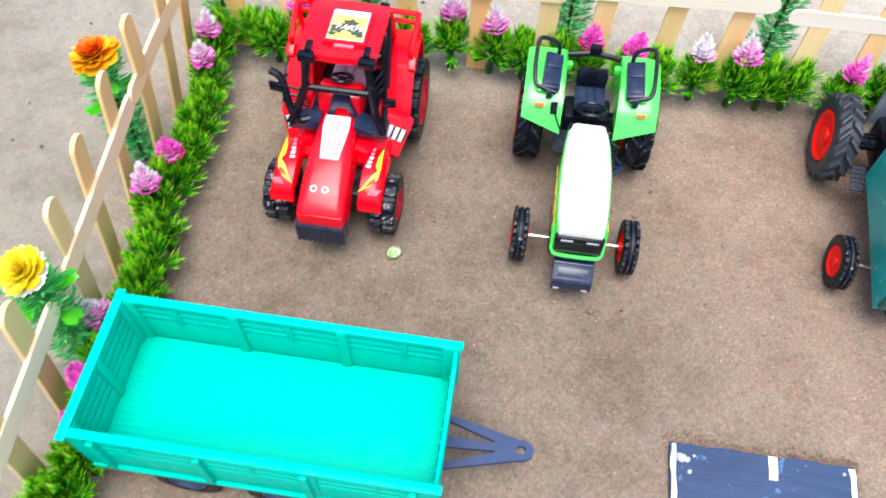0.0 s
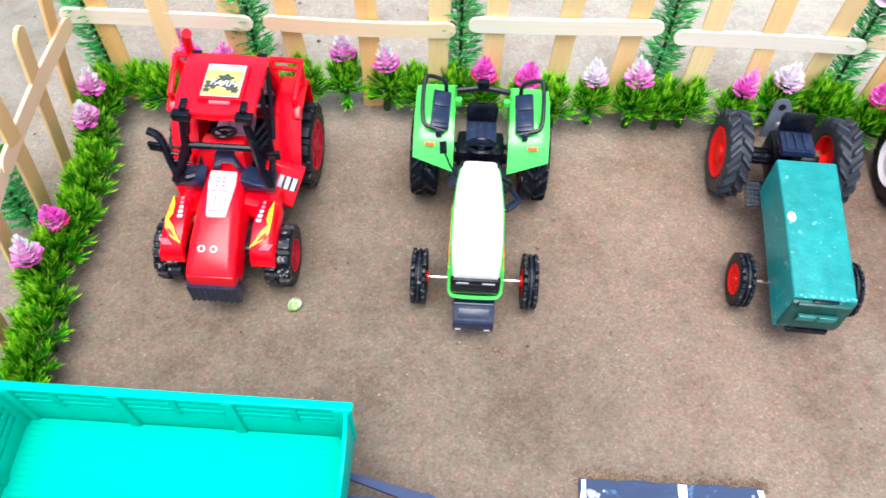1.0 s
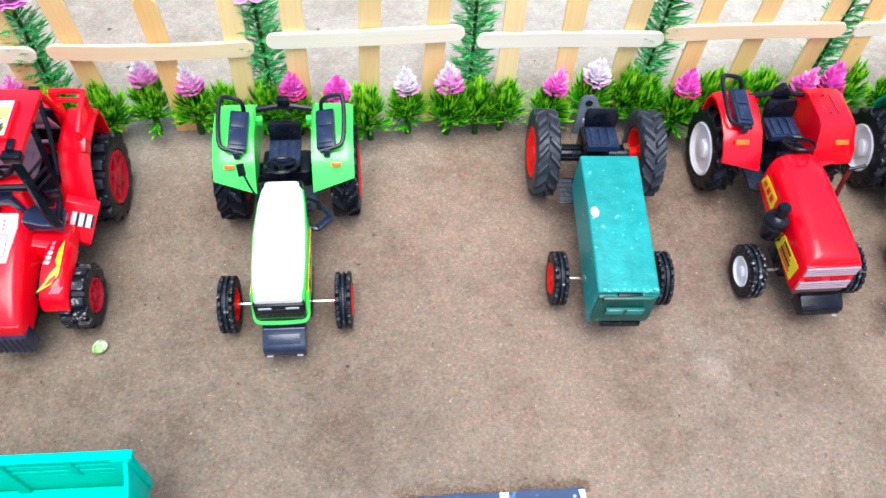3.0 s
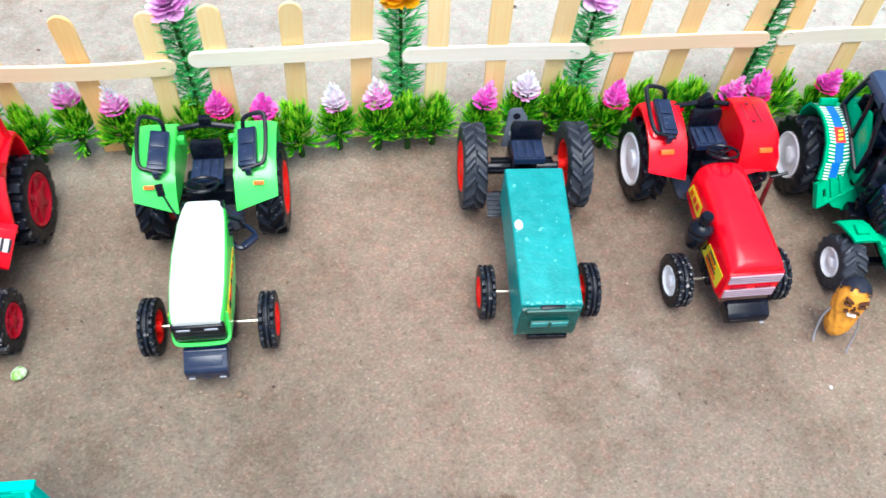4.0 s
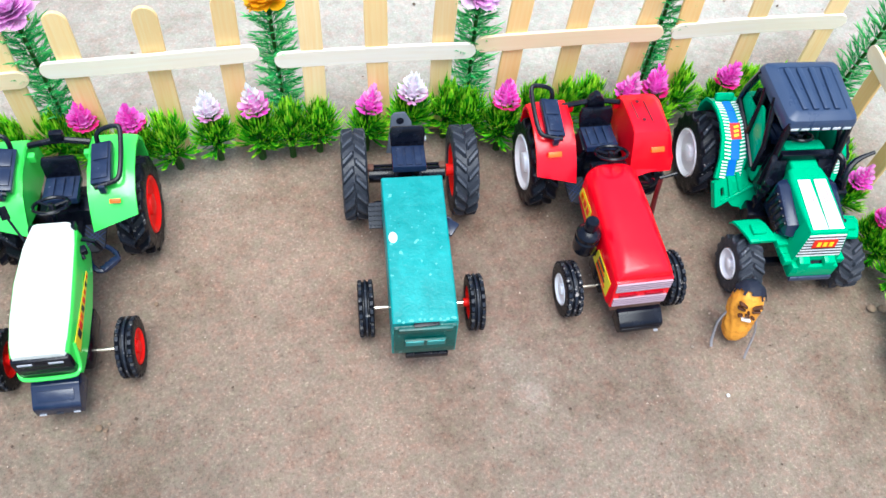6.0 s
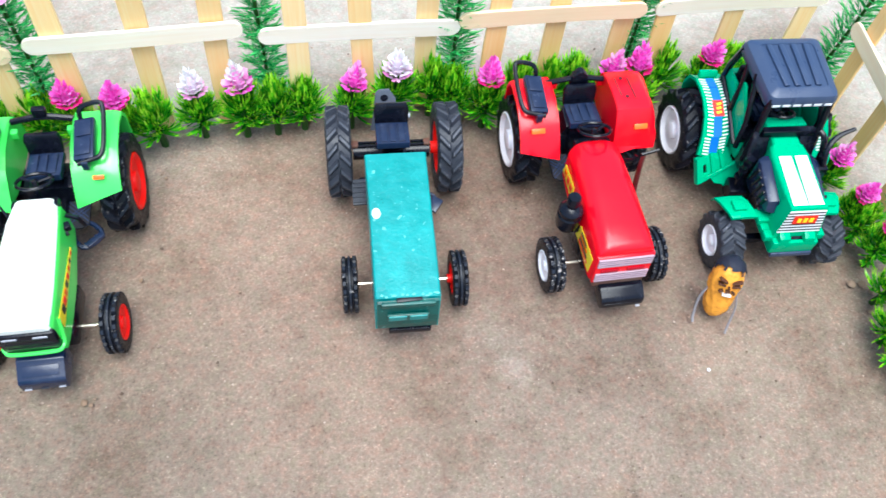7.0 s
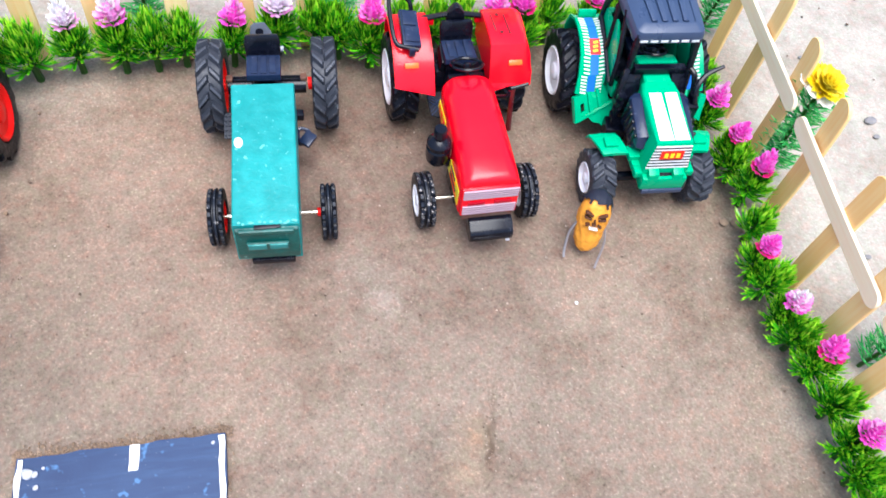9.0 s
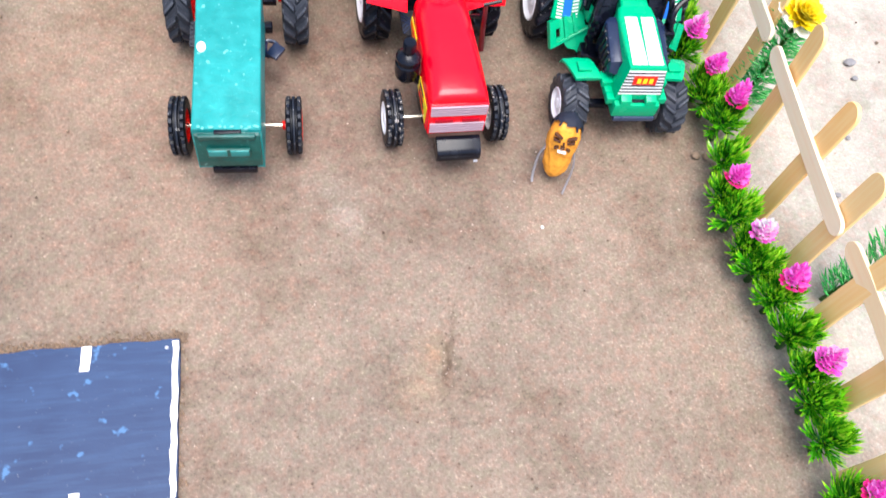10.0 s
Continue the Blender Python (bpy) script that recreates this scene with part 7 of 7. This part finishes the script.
    for s in (-1, 1):
        prism(b, [(L / 2 - 0.006, s * 0.0172), (L / 2 - 0.006, s * 0.0138), (tip - 0.012, s * 0.0032), (tip - 0.001, s * 0.0061)], "z", 0.0216, 0.0245)
    prism(b, [(L / 2 - 0.006, -0.0035), (L / 2 - 0.006, 0.0035), (tip - 0.01, 0.002), (tip - 0.01, -0.002)], "z", 0.0217, 0.0243)
    prism(b, [(tip - 0.0125, -0.0072), (tip - 0.0115, -0.0072), (tip - 0.003, -0.0062), (tip - 0.003, 0.0062), (tip - 0.0115, 0.0072), (tip - 0.0125, 0.0072)], "z", 0.0218, 0.0244)
    ring_o = [(tip + 0.0062 * math.cos(2 * math.pi * k / 20), 0.0062 * math.sin(2 * math.pi * k / 20)) for k in range(20)]
    ring_i = [(tip + 0.0025 * math.cos(2 * math.pi * k / 20), 0.0025 * math.sin(2 * math.pi * k / 20)) for k in range(20)]
    loft(b, [[(x, y, z) for x, y in ring] for ring, z in ((ring_o, 0.0215), (ring_o, 0.0246), (ring_i, 0.0246), (ring_i, 0.0215), (ring_o, 0.0215))], 0, False)
    box(b, (L / 2 - 0.008, 0, 0.0265), (0.006, 0.038, 0.007), 0.001)
    q = part("drawbar", b, GREYBLUE, T, "slate blue triangular drawbar with a ring")
    q.matrix_basis = pose(L / 2 - 0.006, 0.0044, 0, 0, 0, 1.5) @ Matrix.Diagonal((1, 0.82, 1, 1)) @ pose(-L / 2 + 0.006, 0, 0)
    for s in (-1, 1):
        for x in (-0.04, 0.005):
            wheel(T, x, 0, 0.0165, 0.012, NAVY, RUBBER, 1, 18, "block", 0.55).matrix_basis = pose(x, s * 0.026, 0.0165, 0, 0, 90 * s)
    return T


def peanut_doll(m):
    """One plain mesh: a pitted peanut shell with a dark head scarf and bent wire limbs."""
    b = bmesh.new()
    q = bmesh.new()
    bmesh.ops.create_uvsphere(q, u_segments=48, v_segments=40, radius=1.0)

    def shell(v, grow):
        z = v.z
        waist = (0.95 + 0.1 * z) * (1 - 0.1 * math.exp(-((z + 0.12) / 0.3) ** 2))
        a = math.atan2(v.y, v.x)
        pits = 0.035 * math.sin(10 * a + 2 * math.sin(5 * z)) * (0.5 + 0.5 * math.sin(17 * z)) + 0.09 * noise.noise(v * 3.4) + 0.05 * noise.noise(v * 9)
        blunt = (v.x * v.x + v.y * v.y) ** -0.12 if v.x or v.y else 1.0
        k = 0.0082 * waist * (1 + pits * (0.4 if grow else 1)) * min(1.35, blunt) + grow
        return Vector((v.x * k, v.y * k, (0.0178 + grow * 0.8) * z * (1 + 0.03 * noise.noise(v * 4)) + 0.0205))

    for v in q.verts:
        v.co = shell(v.co.copy(), 0.0)
    join(b, q)
    q = bmesh.new()
    bmesh.ops.create_uvsphere(q, u_segments=32, v_segments=28, radius=1.0)
    drop = [v for v in q.verts if v.co.z < 0.6 + 0.5 * max(-0.25, -v.co.y - 0.2) - 0.12 * v.co.x + 0.12 * math.sin(9 * math.atan2(v.co.y, v.co.x))]
    bmesh.ops.delete(q, geom=drop, context="VERTS")
    for v in q.verts:
        c = v.co.copy()
        v.co = shell(c, 0.0011 + 0.0005 * noise.noise(c * 5))
        v.co.z += 0.0006
    join(b, q, Matrix(), 1)
    for x, z, w, rot in ((-0.0032, 0.0314, 0.0052, -26), (0.0032, 0.0314, 0.0052, 26), (-0.0033, 0.029, 0.0042, -14), (0.0033, 0.029, 0.0042, 14), (0, 0.0282, 0.0012, 90), (0, 0.0262, 0.0024, 0), (-0.0028, 0.0252, 0.0026, 35), (0.0028, 0.0252, 0.0026, -35)):
        box(b, (x, -0.0084 + 110 * x * x, z), (w * 0.9, 0.0023, 0.00105), 0.0004, (0, -rot, 0), 4)
    box(b, (0.0002, -0.0081, 0.0236), (0.0042, 0.0024, 0.0009), 0.0003, (0, 0, 0), 3)
    tube(b, smooth_path([(0.0066, -0.001, 0.02), (0.0084, -0.0035, 0.013), (0.0072, -0.008, 0.003), (0.0066, -0.0105, 0.0008)], 3), 0.00055, 6, False, 2)
    tube(b, smooth_path([(-0.0066, -0.001, 0.0205), (-0.0092, -0.0025, 0.014), (-0.0094, -0.005, 0.004), (-0.0088, -0.007, 0.0008)], 3), 0.0007, 6, False, 2)
    tube(b, [(0.002, 0.003, 0.008), (0.003, 0.0085, 0.0)], 0.0008, 6, False, 2)
    ob = part("peanut_doll", b, [PEANUT, SCARF, WIRE, STICKER, BROWN], None, "", 60)
    ob.matrix_basis = m
    tagged(ob, "orange peanut-shell doll with dark head scarf and wire limbs", "doll")


farm_tractor(pose(-0.0256, 0.3528, 0, 0, 0, -6.5))
lime_tractor(pose(0.1125, 0.337, 0, 0, 0, -6))
teal_tractor(pose(0.2942, 0.3255, 0, 0, 0, -8.5))
red_tractor(pose(0.4031, 0.316, 0, 0, 0, -5.4))
green_tractor(pose(0.5112, 0.3012, 0, 0, 0, -9))
trailer(pose(-0.042, 0.137, 0, 0, 0, -6.4))
peanut_doll(pose(0.4475, 0.193, 0.0002, -16, -1, -27) @ Matrix.Diagonal((1.13, 1.16, 1.1, 1)))
